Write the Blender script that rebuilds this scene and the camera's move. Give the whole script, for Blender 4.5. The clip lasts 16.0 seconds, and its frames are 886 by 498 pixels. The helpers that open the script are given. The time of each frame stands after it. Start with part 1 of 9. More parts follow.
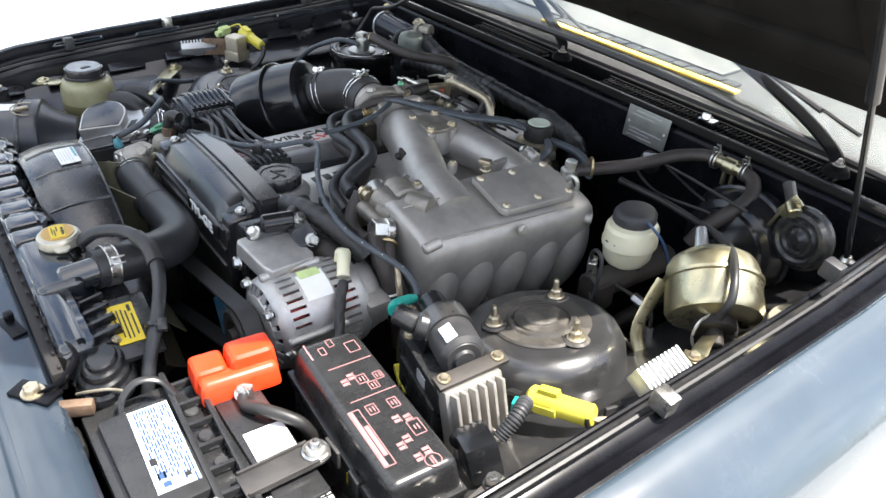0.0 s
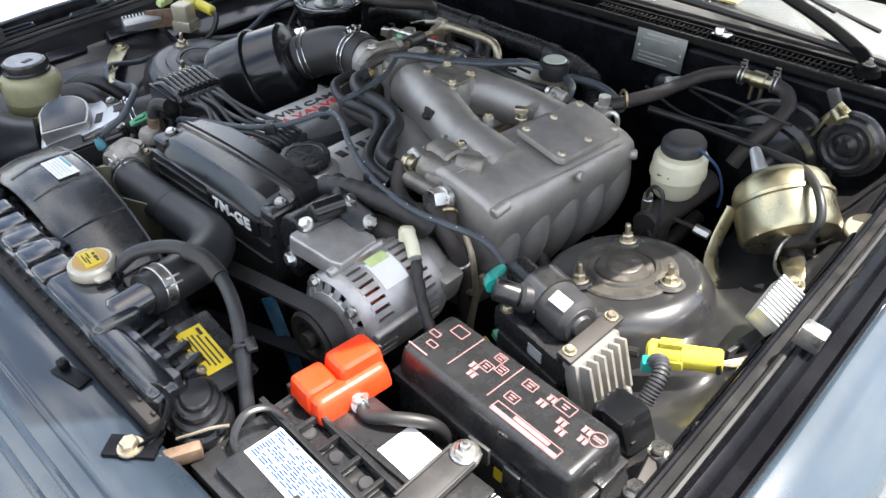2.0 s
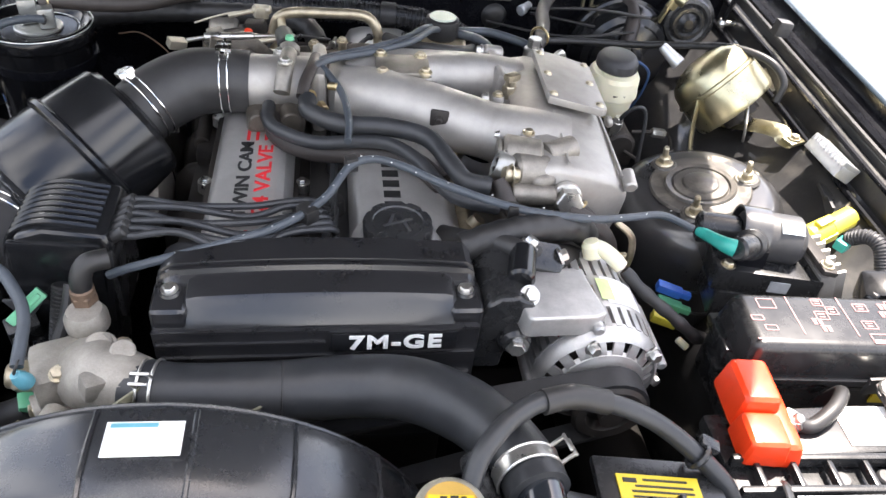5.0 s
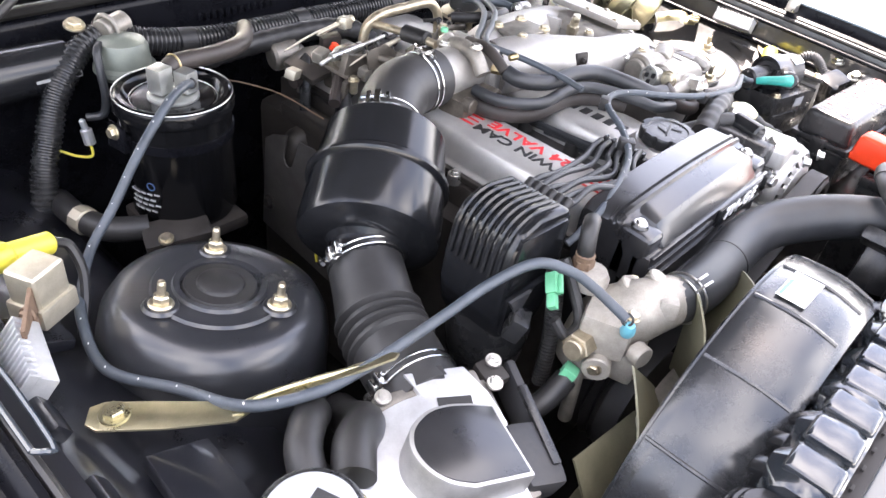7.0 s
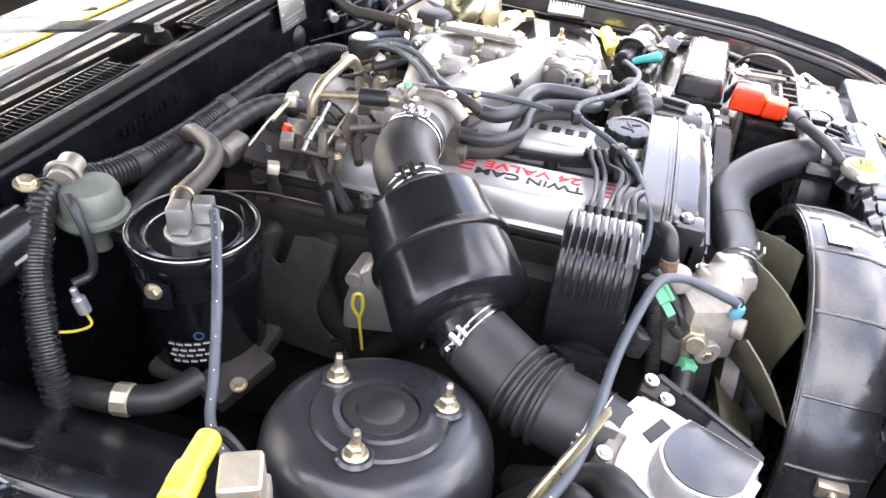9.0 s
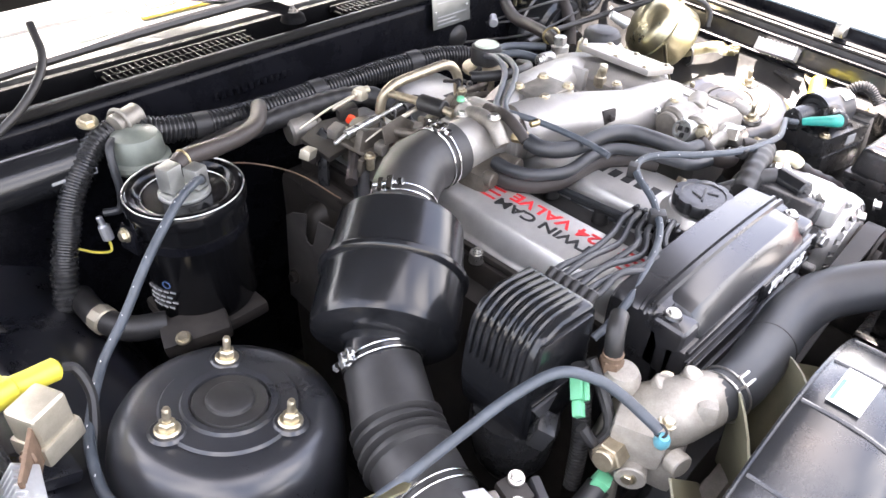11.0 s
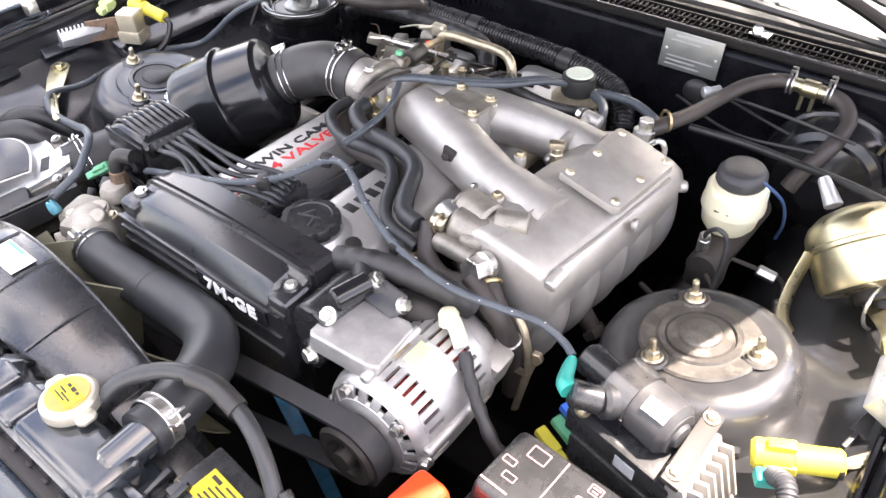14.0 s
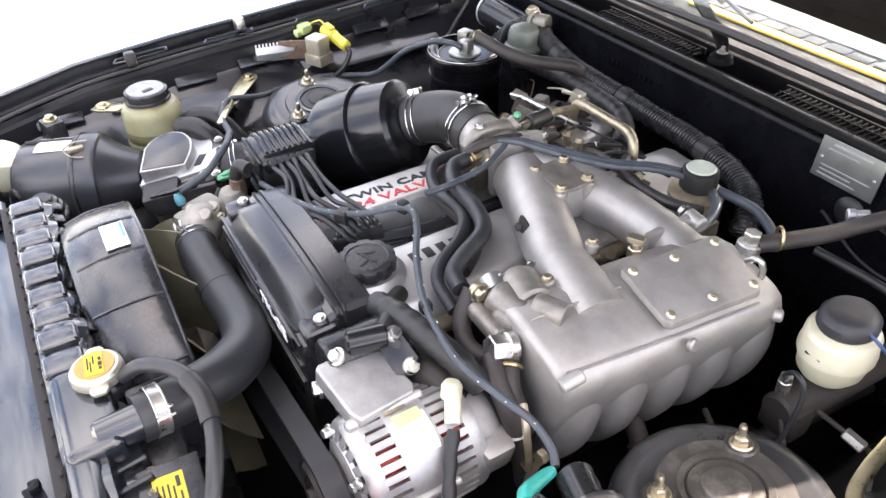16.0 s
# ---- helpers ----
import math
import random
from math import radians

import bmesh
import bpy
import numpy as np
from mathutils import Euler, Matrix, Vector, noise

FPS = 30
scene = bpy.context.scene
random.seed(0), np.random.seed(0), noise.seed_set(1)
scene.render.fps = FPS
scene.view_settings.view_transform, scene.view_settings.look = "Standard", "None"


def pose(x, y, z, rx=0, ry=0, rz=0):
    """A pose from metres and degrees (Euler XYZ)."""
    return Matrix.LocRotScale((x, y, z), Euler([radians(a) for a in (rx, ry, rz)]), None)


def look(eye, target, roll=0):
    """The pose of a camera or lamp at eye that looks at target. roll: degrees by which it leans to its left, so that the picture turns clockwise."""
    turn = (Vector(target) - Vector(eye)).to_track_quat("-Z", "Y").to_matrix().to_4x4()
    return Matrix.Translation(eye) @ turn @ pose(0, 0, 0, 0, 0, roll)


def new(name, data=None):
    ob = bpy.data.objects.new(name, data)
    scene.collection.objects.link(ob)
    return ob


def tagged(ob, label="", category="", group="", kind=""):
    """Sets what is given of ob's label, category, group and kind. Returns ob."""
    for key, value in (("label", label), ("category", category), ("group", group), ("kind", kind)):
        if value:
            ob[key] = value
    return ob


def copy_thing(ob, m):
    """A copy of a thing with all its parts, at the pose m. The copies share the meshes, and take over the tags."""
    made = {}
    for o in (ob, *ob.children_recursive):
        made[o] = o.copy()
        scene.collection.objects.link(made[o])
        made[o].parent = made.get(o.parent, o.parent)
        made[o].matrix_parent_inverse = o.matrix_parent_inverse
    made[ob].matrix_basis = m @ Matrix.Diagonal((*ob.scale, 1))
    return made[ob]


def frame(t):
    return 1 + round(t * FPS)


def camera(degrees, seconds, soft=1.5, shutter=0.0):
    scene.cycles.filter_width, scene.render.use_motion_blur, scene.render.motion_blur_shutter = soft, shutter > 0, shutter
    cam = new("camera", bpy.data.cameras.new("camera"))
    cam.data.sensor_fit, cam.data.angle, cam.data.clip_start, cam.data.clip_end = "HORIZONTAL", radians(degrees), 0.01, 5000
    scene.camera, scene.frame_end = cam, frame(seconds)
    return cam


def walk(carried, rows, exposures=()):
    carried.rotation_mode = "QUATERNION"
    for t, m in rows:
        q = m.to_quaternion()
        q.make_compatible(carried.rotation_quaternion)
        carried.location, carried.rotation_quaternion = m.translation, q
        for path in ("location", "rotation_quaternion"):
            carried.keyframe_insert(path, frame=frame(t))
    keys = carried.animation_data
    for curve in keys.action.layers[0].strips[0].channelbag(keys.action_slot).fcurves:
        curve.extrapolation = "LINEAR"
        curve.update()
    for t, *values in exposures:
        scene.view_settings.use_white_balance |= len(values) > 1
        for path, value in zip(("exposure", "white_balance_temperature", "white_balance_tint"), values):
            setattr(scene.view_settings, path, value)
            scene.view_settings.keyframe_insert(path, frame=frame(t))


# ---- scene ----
cam = camera(62.4, 16.0)
PATH = [
    (0, (1.07, -0.615, 1.468), (-0.248, 0.426, 0.382), 3.7),
    (0.5, (0.959, -0.741, 1.464), (-0.145, 0.445, 0.292), 3.1),
    (1, (0.883, -0.749, 1.453), (-0.172, 0.423, 0.223), 1.1),
    (1.5, (0.868, -0.744, 1.462), (-0.196, 0.417, 0.23), -0.3),
    (2, (0.867, -0.724, 1.457), (-0.22, 0.431, 0.239), -0.2),
    (2.5, (0.856, -0.712, 1.453), (-0.237, 0.438, 0.235), 0.5),
    (3, (0.792, -0.704, 1.435), (-0.246, 0.455, 0.178), 0.6),
    (3.2, (0.73, -0.711, 1.419), (-0.247, 0.466, 0.13), 1.2),
    (5.3, (-0.158, -0.805, 1.398), (0.349, 0.651, 0.124), 7.2),
    (5.5, (-0.267, -0.815, 1.411), (0.35, 0.616, 0.157), 7.0),
    (6, (-0.465, -0.729, 1.379), (0.37, 0.641, 0.185), 7.3),
    (6.5, (-0.611, -0.622, 1.349), (0.403, 0.601, 0.134), 7.9),
    (7, (-0.82, -0.533, 1.361), (0.415, 0.46, 0.141), 8.0),
    (7.5, (-0.893, -0.403, 1.37), (0.503, 0.396, 0.182), 6.9),
    (8, (-0.93, -0.289, 1.374), (0.531, 0.366, 0.175), 6.1),
    (8.5, (-0.972, -0.181, 1.389), (0.56, 0.303, 0.198), 5.2),
    (9, (-0.985, -0.167, 1.392), (0.589, 0.229, 0.223), 4.7),
    (9.5, (-0.991, -0.176, 1.396), (0.589, 0.18, 0.223), 4.9),
    (9.7, (-0.992, -0.19, 1.396), (0.596, 0.166, 0.234), 5.2),
    (11.8, (-0.387, -0.825, 1.473), (0.04, 0.665, 0.209), 0.3),
    (12, (-0.291, -0.887, 1.488), (-0.026, 0.632, 0.215), 0.6),
    (12.5, (-0.012, -0.863, 1.479), (0.022, 0.671, 0.196), 1.1),
    (13, (0.2, -0.791, 1.483), (-0.046, 0.67, 0.139), 1.2),
    (13.5, (0.469, -0.776, 1.503), (-0.18, 0.571, 0.176), 0.7),
    (14, (0.638, -0.633, 1.475), (-0.291, 0.551, 0.158), -0.4),
    (14.5, (0.693, -0.516, 1.499), (-0.46, 0.516, 0.233), 0.4),
    (15, (0.753, -0.454, 1.5), (-0.631, 0.318, 0.281), -3.0),
    (15.5, (0.779, -0.442, 1.502), (-0.688, 0.226, 0.317), -4.3),
    (16, (0.756, -0.452, 1.494), (-0.613, 0.322, 0.259), -1.7),
]
walk(cam, [(t, look(eye, target, roll)) for t, eye, target, roll in PATH],
     exposures=[(0, 1.55, 6500, 10), (3.2, 1.60, 6500, 10), (5.3, 2.32, 6850, 15), (6.0, 2.54, 6900, 16), (6.5, 2.85, 6900, 17), (7.5, 3.13, 6900, 19), (9.7, 3.18, 6900, 20), (11.8, 3.05, 6950, 18), (13, 3.15, 7000, 19), (14, 2.80, 7050, 19), (15, 2.46, 7000, 18), (16, 2.47, 6950, 18)])

# ==== build ====
# ---- light ----
SUN_DIR = Vector((0.30, 0.29, 1.0)).normalized()
world = bpy.data.worlds.new("sky")
scene.world = world
world.use_nodes = True
wn = world.node_tree.nodes
sky = wn.new("ShaderNodeTexSky")
sky.sky_type, sky.sun_disc = "NISHITA", False
sky.sun_elevation = math.asin(SUN_DIR.z)
sky.sun_rotation = math.atan2(SUN_DIR.x, SUN_DIR.y)
sky.dust_density, sky.air_density = 2.5, 1.0
wn["Background"].inputs[1].default_value = 0.11
# broken white cloud over the clear sky
wl_ = world.node_tree.links
wtc, wno, wra, wmi = wn.new("ShaderNodeTexCoord"), wn.new("ShaderNodeTexNoise"), wn.new("ShaderNodeValToRGB"), wn.new("ShaderNodeMix")
wno.inputs["Scale"].default_value, wno.inputs["Detail"].default_value, wno.inputs["Roughness"].default_value = 3.2, 7.0, 0.62
wra.color_ramp.elements[0].position, wra.color_ramp.elements[1].position = 0.43, 0.64
wmi.data_type = "RGBA"
wmi.inputs["B"].default_value = (10.4, 10.65, 10.9, 1)
wl_.new(wtc.outputs["Generated"], wno.inputs["Vector"])
wl_.new(wno.outputs["Fac"], wra.inputs[0])
wl_.new(wra.outputs[0], wmi.inputs["Factor"])
wl_.new(sky.outputs[0], wmi.inputs["A"])
wl_.new(wmi.outputs["Result"], wn["Background"].inputs[0])
sun = new("sun", bpy.data.lights.new("sun", "SUN"))
sun.data.energy, sun.data.angle, sun.data.color = 5.5, radians(0.55), (1.0, 0.95, 0.88)
sun.matrix_world = Matrix.Translation((1, -1, 4)) @ SUN_DIR.to_track_quat("Z", "Y").to_matrix().to_4x4()


# ---- materials ----
def mat(name, col, rough=0.5, metal=0.0, var=0.25, scale=30.0, bump=0.15, fine=500.0, dust=0.0,
        dust_col=(0.30, 0.26, 0.20), coat=0.0, trans=0.0, ior=1.5, sss=0.0, dscale=14.0, rvar=0.12, crough=0.04, spec=0.5):
    """A procedural surface: base colour with coarse and fine variation, grain bump, and patches of dust or wear."""
    m = bpy.data.materials.new(name)
    m.use_nodes = True
    nt, n = m.node_tree, m.node_tree.nodes
    p = n["Principled BSDF"]

    def node(kind, **kw):
        o = n.new(kind)
        for k, v in kw.items():
            o.inputs[k].default_value = v
        return o

    def link(a, b):
        nt.links.new(a, b)

    tc = n.new("ShaderNodeTexCoord")
    coarse = node("ShaderNodeTexNoise", Scale=scale, Detail=4.0, Roughness=0.6)
    grain = node("ShaderNodeTexNoise", Scale=fine, Detail=3.0, Roughness=0.7)
    patch = node("ShaderNodeTexNoise", Scale=dscale, Detail=6.0, Roughness=0.65)
    for o in (coarse, grain, patch):
        link(tc.outputs["Object"], o.inputs["Vector"])
    lo = [max(0.0, c * (1 - var)) for c in col] + [1]
    hi = [min(1.0, c * (1 + var)) for c in col] + [1]
    ramp = n.new("ShaderNodeValToRGB")
    ramp.color_ramp.elements[0].position, ramp.color_ramp.elements[1].position = 0.3, 0.72
    ramp.color_ramp.elements[0].color, ramp.color_ramp.elements[1].color = lo, hi
    both = n.new("ShaderNodeMath")
    both.operation = "MULTIPLY_ADD"
    link(grain.outputs["Fac"], both.inputs[0])
    both.inputs[1].default_value = 0.35
    link(coarse.outputs["Fac"], both.inputs[2])
    shift = n.new("ShaderNodeMath")
    shift.operation = "SUBTRACT"
    link(both.outputs[0], shift.inputs[0])
    shift.inputs[1].default_value = 0.17
    link(shift.outputs[0], ramp.inputs[0])
    mask = n.new("ShaderNodeMapRange")
    mask.inputs["From Min"].default_value, mask.inputs["From Max"].default_value = 0.50, 0.78
    mask.inputs["To Max"].default_value = dust
    link(patch.outputs["Fac"], mask.inputs["Value"])
    mix = n.new("ShaderNodeMix")
    mix.data_type = "RGBA"
    link(mask.outputs[0], mix.inputs["Factor"])
    link(ramp.outputs[0], mix.inputs["A"])
    mix.inputs["B"].default_value = (*dust_col, 1)
    link(mix.outputs["Result"], p.inputs["Base Color"])
    rr = n.new("ShaderNodeMapRange")
    rr.inputs["To Min"].default_value, rr.inputs["To Max"].default_value = max(0.02, rough - rvar), min(1, rough + rvar)
    link(shift.outputs[0], rr.inputs["Value"])
    radd = n.new("ShaderNodeMath")
    radd.operation, radd.use_clamp = "MULTIPLY_ADD", True
    link(mask.outputs[0], radd.inputs[0])
    radd.inputs[1].default_value = 0.35
    link(rr.outputs[0], radd.inputs[2])
    link(radd.outputs[0], p.inputs["Roughness"])
    p.inputs["Metallic"].default_value = metal
    p.inputs["IOR"].default_value = ior
    p.inputs["Coat Weight"].default_value = coat
    p.inputs["Specular IOR Level"].default_value = spec
    p.inputs["Coat Roughness"].default_value = crough
    p.inputs["Transmission Weight"].default_value = trans
    p.inputs["Subsurface Weight"].default_value = sss
    p.inputs["Subsurface Radius"].default_value = (0.01, 0.008, 0.005)
    if bump:
        b = node("ShaderNodeBump", Strength=bump, Distance=0.0006)
        link(both.outputs[0], b.inputs["Height"])
        link(b.outputs[0], p.inputs["Normal"])
    return m


# Base lightened to stand in for sky reflection on the wing paint.
M_BODY = mat("body_paint_dark_blue", (0.040, 0.057, 0.074), 0.24, 0.0, 0.08, 8, 0.01, 900, 0.05, (0.10, 0.11, 0.12), coat=1.0, dscale=40)
M_SUPPORT = mat("panel_paint_dark_blue", (0.016, 0.025, 0.036), 0.30, 0.0, 0.08, 9, 0.02, 700, 0.10, (0.05, 0.05, 0.048), coat=1.0, dscale=55)
M_BAY = mat("bay_paint_black", (0.0046, 0.0048, 0.0064), 0.27, 0.0, 0.35, 12, 0.04, 500, 0.10, (0.016, 0.015, 0.014), coat=0.03, crough=0.12, spec=0.14, dscale=30)
M_APRON = mat("glossy_inner_wing_paint", (0.0085, 0.0092, 0.0125), 0.30, 0.0, 0.3, 10, 0.05, 500, 0.22, (0.034, 0.032, 0.030), coat=0.55, crough=0.10, dscale=14)
M_DIRTY = mat("dusty_apron_paint", (0.022, 0.022, 0.023), 0.32, 0.0, 0.4, 12, 0.08, 400, 0.36, (0.105, 0.095, 0.08), coat=1.0, crough=0.08, dscale=22)
# Lighter copy of M_TOWER: dust, plus sunlight put into the colour.
M_TOWER_DUSTY_LIT = mat("dusty_lit_tower_paint", (0.026, 0.026, 0.027), 0.30, 0.0, 0.3, 9, 0.05, 500, 0.42, (0.10, 0.092, 0.078), crough=0.14, coat=0.8, dscale=11)
M_TOWER = mat("strut_tower_paint", (0.018, 0.019, 0.022), 0.30, 0.0, 0.2, 9, 0.04, 500, 0.14, (0.045, 0.042, 0.038), crough=0.2, coat=0.5, dscale=9)
M_DARK = mat("undercarriage_black", (0.0095, 0.009, 0.0085), 0.75, 0.0, 0.4, 12, 0.2, 300, 0.4, (0.022, 0.019, 0.016), spec=0.12)
M_PLASTIC = mat("black_plastic_satin", (0.0195, 0.0198, 0.0206), 0.27, 0.0, 0.25, 25, 0.05, 800, 0.10, (0.026, 0.025, 0.024))
M_CAN = mat("canister_black_enamel", (0.0045, 0.0046, 0.0052), 0.14, 0.0, 0.2, 25, 0.03, 800, 0.05, (0.014, 0.013, 0.012), spec=0.35)
M_PLASTIC_GLOSS = mat("black_plastic_gloss", (0.010, 0.0105, 0.0118), 0.19, 0.0, 0.25, 25, 0.03, 800, 0.06, (0.03, 0.029, 0.027))
M_PLASTIC_GREY = mat("faded_black_plastic", (0.030, 0.030, 0.032), 0.5, 0.0, 0.3, 20, 0.08, 700, 0.4, (0.11, 0.10, 0.085))
M_RUBBER = mat("rubber_black", (0.0165, 0.016, 0.016), 0.46, 0.0, 0.3, 30, 0.12, 700, 0.2, (0.034, 0.031, 0.028))
M_RUBBER_GREY = mat("rubber_hose_grey", (0.023, 0.0245, 0.027), 0.42, 0.0, 0.25, 40, 0.10, 700, 0.2, (0.055, 0.051, 0.046))
M_VAC = mat("vacuum_hose_blue_grey", (0.050, 0.060, 0.072), 0.46, 0.0, 0.25, 40, 0.1, 700, 0.2, (0.10, 0.095, 0.088))
M_BROWN = mat("brown_rubber_hose", (0.030, 0.024, 0.0215), 0.55, 0.0, 0.3, 40, 0.15, 600, 0.3, (0.07, 0.060, 0.050))
M_CAST = mat("cast_aluminium_satin", (0.40, 0.382, 0.355), 0.50, 0.66, 0.14, 25, 0.42, 900, 0.32, (0.20, 0.18, 0.15), rvar=0.12)
M_CAST_DARK = mat("cast_aluminium_dull", (0.27, 0.25, 0.22), 0.5, 0.7, 0.3, 35, 0.5, 600, 0.5, (0.10, 0.085, 0.065))
M_COVER = mat("cam_cover_silver_paint", (0.52, 0.51, 0.49), 0.40, 0.70, 0.12, 20, 0.15, 1000, 0.22, (0.26, 0.23, 0.19))
M_ALT = mat("alternator_aluminium", (0.49, 0.48, 0.465), 0.48, 0.75, 0.18, 40, 0.4, 700, 0.25, (0.25, 0.23, 0.2))
M_STEEL = mat("zinc_plated_steel", (0.58, 0.57, 0.54), 0.30, 0.95, 0.2, 80, 0.1, 600, 0.2, (0.3, 0.27, 0.2))
M_CHROME = mat("bright_clamp_steel", (0.75, 0.75, 0.74), 0.18, 1.0, 0.1, 80, 0.05, 600, 0.1)
M_BOLT = mat("gold_zinc_bolt", (0.52, 0.46, 0.34), 0.34, 0.9, 0.25, 120, 0.15, 900, 0.3, (0.25, 0.2, 0.13))
M_GOLD = mat("yellow_chromate_steel", (0.50, 0.455, 0.30), 0.30, 0.95, 0.2, 25, 0.05, 700, 0.2, (0.35, 0.33, 0.22))
M_BEIGE = mat("tarnished_fuel_pipe", (0.42, 0.36, 0.26), 0.40, 0.8, 0.25, 60, 0.15, 700, 0.35, (0.2, 0.16, 0.11))
M_RUST = mat("rusty_bracket", (0.16, 0.105, 0.07), 0.65, 0.3, 0.4, 50, 0.4, 500, 0.5, (0.12, 0.07, 0.045))
M_BRASS = mat("brass_fitting", (0.54, 0.43, 0.24), 0.3, 0.95, 0.2, 100, 0.1, 800, 0.2)
M_ORANGE = mat("orange_red_plastic", (0.80, 0.050, 0.010), 0.36, 0.0, 0.12, 30, 0.04, 700, 0.05, sss=0.05)
M_YELLOW = mat("yellow_plastic", (0.62, 0.54, 0.06), 0.38, 0.0, 0.12, 30, 0.04, 700, 0.12, (0.35, 0.28, 0.1))
M_GREEN = mat("green_plastic", (0.11, 0.40, 0.22), 0.4, 0.0, 0.15, 40, 0.05, 700, 0.1)
M_TEAL = mat("teal_plastic", (0.015, 0.30, 0.25), 0.4, 0.0, 0.15, 40, 0.05, 700, 0.1)
M_BLUE = mat("blue_plastic", (0.04, 0.16, 0.65), 0.4, 0.0, 0.15, 40, 0.05, 700, 0.1)
M_CYAN = mat("pale_blue_plastic", (0.10, 0.33, 0.40), 0.4, 0.0, 0.15, 40, 0.05, 700, 0.1)
M_LIME = mat("pale_lime_plastic", (0.55, 0.66, 0.30), 0.4, 0.0, 0.15, 40, 0.05, 700, 0.1)
M_WHITE = mat("white_paper_label", (0.78, 0.78, 0.76), 0.5, 0.0, 0.06, 30, 0.02, 500, 0.12, (0.5, 0.46, 0.4))
M_LBLUE = mat("blue_label_print", (0.025, 0.06, 0.15), 0.5, 0.0, 0.1, 30, 0.0, 500)
M_LYEL = mat("yellow_label", (0.62, 0.46, 0.02), 0.42, 0.0, 0.08, 30, 0.02, 500, 0.12, (0.5, 0.38, 0.1))
M_LORANGE = mat("orange_yellow_sticker", (0.44, 0.27, 0.06), 0.4, 0.0, 0.1, 40, 0.02, 500, 0.1)
M_INK = mat("black_print_and_holes", (0.015, 0.015, 0.015), 0.5, 0.0, 0.1, 30, 0.0, 500)
M_RED = mat("red_print", (0.60, 0.025, 0.03), 0.45, 0.0, 0.1, 30, 0.0, 500)
M_PINK = mat("pale_red_print", (0.34, 0.17, 0.17), 0.5, 0.0, 0.15, 60, 0.0, 500)
M_GREY_PRINT = mat("grey_print", (0.30, 0.30, 0.30), 0.5, 0.0, 0.1, 30, 0.0, 500)
M_FAINT = mat("faint_grey_print", (0.52, 0.52, 0.52), 0.5, 0.0, 0.1, 30, 0.0, 500)
M_LETTER = mat("white_letter_paint", (0.72, 0.72, 0.70), 0.45, 0.0, 0.08, 60, 0.02, 500)
M_RESIN_PS = mat("aged_yellow_resin", (0.33, 0.315, 0.185), 0.34, 0.0, 0.15, 12, 0.03, 500, 0.45, (0.13, 0.125, 0.06), sss=0.3, dscale=30)
M_RESIN_FLUID = mat("dark_fluid_resin", (0.16, 0.15, 0.07), 0.36, 0.0, 0.2, 12, 0.03, 500, 0.3, (0.08, 0.08, 0.06), sss=0.15)
M_RESIN = mat("cream_resin", (0.70, 0.67, 0.50), 0.36, 0.0, 0.08, 12, 0.03, 500, 0.2, (0.45, 0.40, 0.25), sss=0.4)
M_CAPGREY = mat("chalky_grey_cap", (0.33, 0.345, 0.36), 0.55, 0.0, 0.3, 25, 0.1, 500, 0.5, (0.40, 0.41, 0.41))
M_DULLCAP = mat("dull_cadmium_cap", (0.50, 0.475, 0.40), 0.36, 0.75, 0.15, 40, 0.1, 600, 0.3, (0.28, 0.25, 0.18))
M_GREENGREY = mat("green_grey_diaphragm", (0.15, 0.165, 0.14), 0.42, 0.2, 0.15, 30, 0.1, 600, 0.25, (0.2, 0.18, 0.14))
M_RELAY = mat("relay_can_tan", (0.46, 0.42, 0.33), 0.38, 0.6, 0.15, 40, 0.1, 600, 0.25, (0.3, 0.26, 0.18))
M_FINS = mat("ribbed_aluminium", (0.60, 0.61, 0.62), 0.40, 0.7, 0.12, 50, 0.2, 600, 0.15)
M_COPPER = mat("copper_winding", (0.26, 0.018, 0.012), 0.4, 0.4, 0.3, 150, 0.2, 600, 0.1)
M_IDPLATE = mat("dull_identity_plate", (0.24, 0.245, 0.23), 0.38, 0.7, 0.12, 40, 0.1, 600, 0.25, (0.20, 0.19, 0.16))
M_PALEGREEN = mat("pale_green_cap", (0.40, 0.45, 0.38), 0.5, 0.0, 0.12, 40, 0.05, 600, 0.2, (0.35, 0.34, 0.28))
M_PLATE = mat("stamped_aluminium_plate", (0.40, 0.405, 0.385), 0.36, 0.8, 0.12, 40, 0.1, 600, 0.25, (0.3, 0.28, 0.24))
M_FAN = mat("olive_fan_plastic", (0.17, 0.16, 0.105), 0.5, 0.0, 0.2, 20, 0.1, 500, 0.3, (0.06, 0.055, 0.042))
M_BELT = mat("ribbed_belt_rubber", (0.022, 0.022, 0.023), 0.6, 0.0, 0.3, 60, 0.2, 700, 0.2, (0.06, 0.055, 0.05))
M_BELT_BLUE = mat("blue_belt", (0.02, 0.10, 0.17), 0.55, 0.0, 0.3, 60, 0.2, 700, 0.3)
M_GRIME = mat("greasy_tarnished_metal", (0.115, 0.100, 0.082), 0.5, 0.55, 0.35, 45, 0.3, 500, 0.5, (0.065, 0.055, 0.044))
M_CARD = mat("grease_brown_metal", (0.030, 0.026, 0.023), 0.6, 0.25, 0.4, 30, 0.4, 400, 0.5, (0.050, 0.042, 0.033))
M_CONCRETE = mat("pale_concrete", (0.56, 0.54, 0.50), 0.85, 0.0, 0.14, 1.2, 0.5, 60, 0.25, (0.44, 0.42, 0.38), dscale=0.6)
M_DASH = mat("dashboard_grey", (0.022, 0.022, 0.023), 0.6, 0.0, 0.2, 30, 0.2, 500)
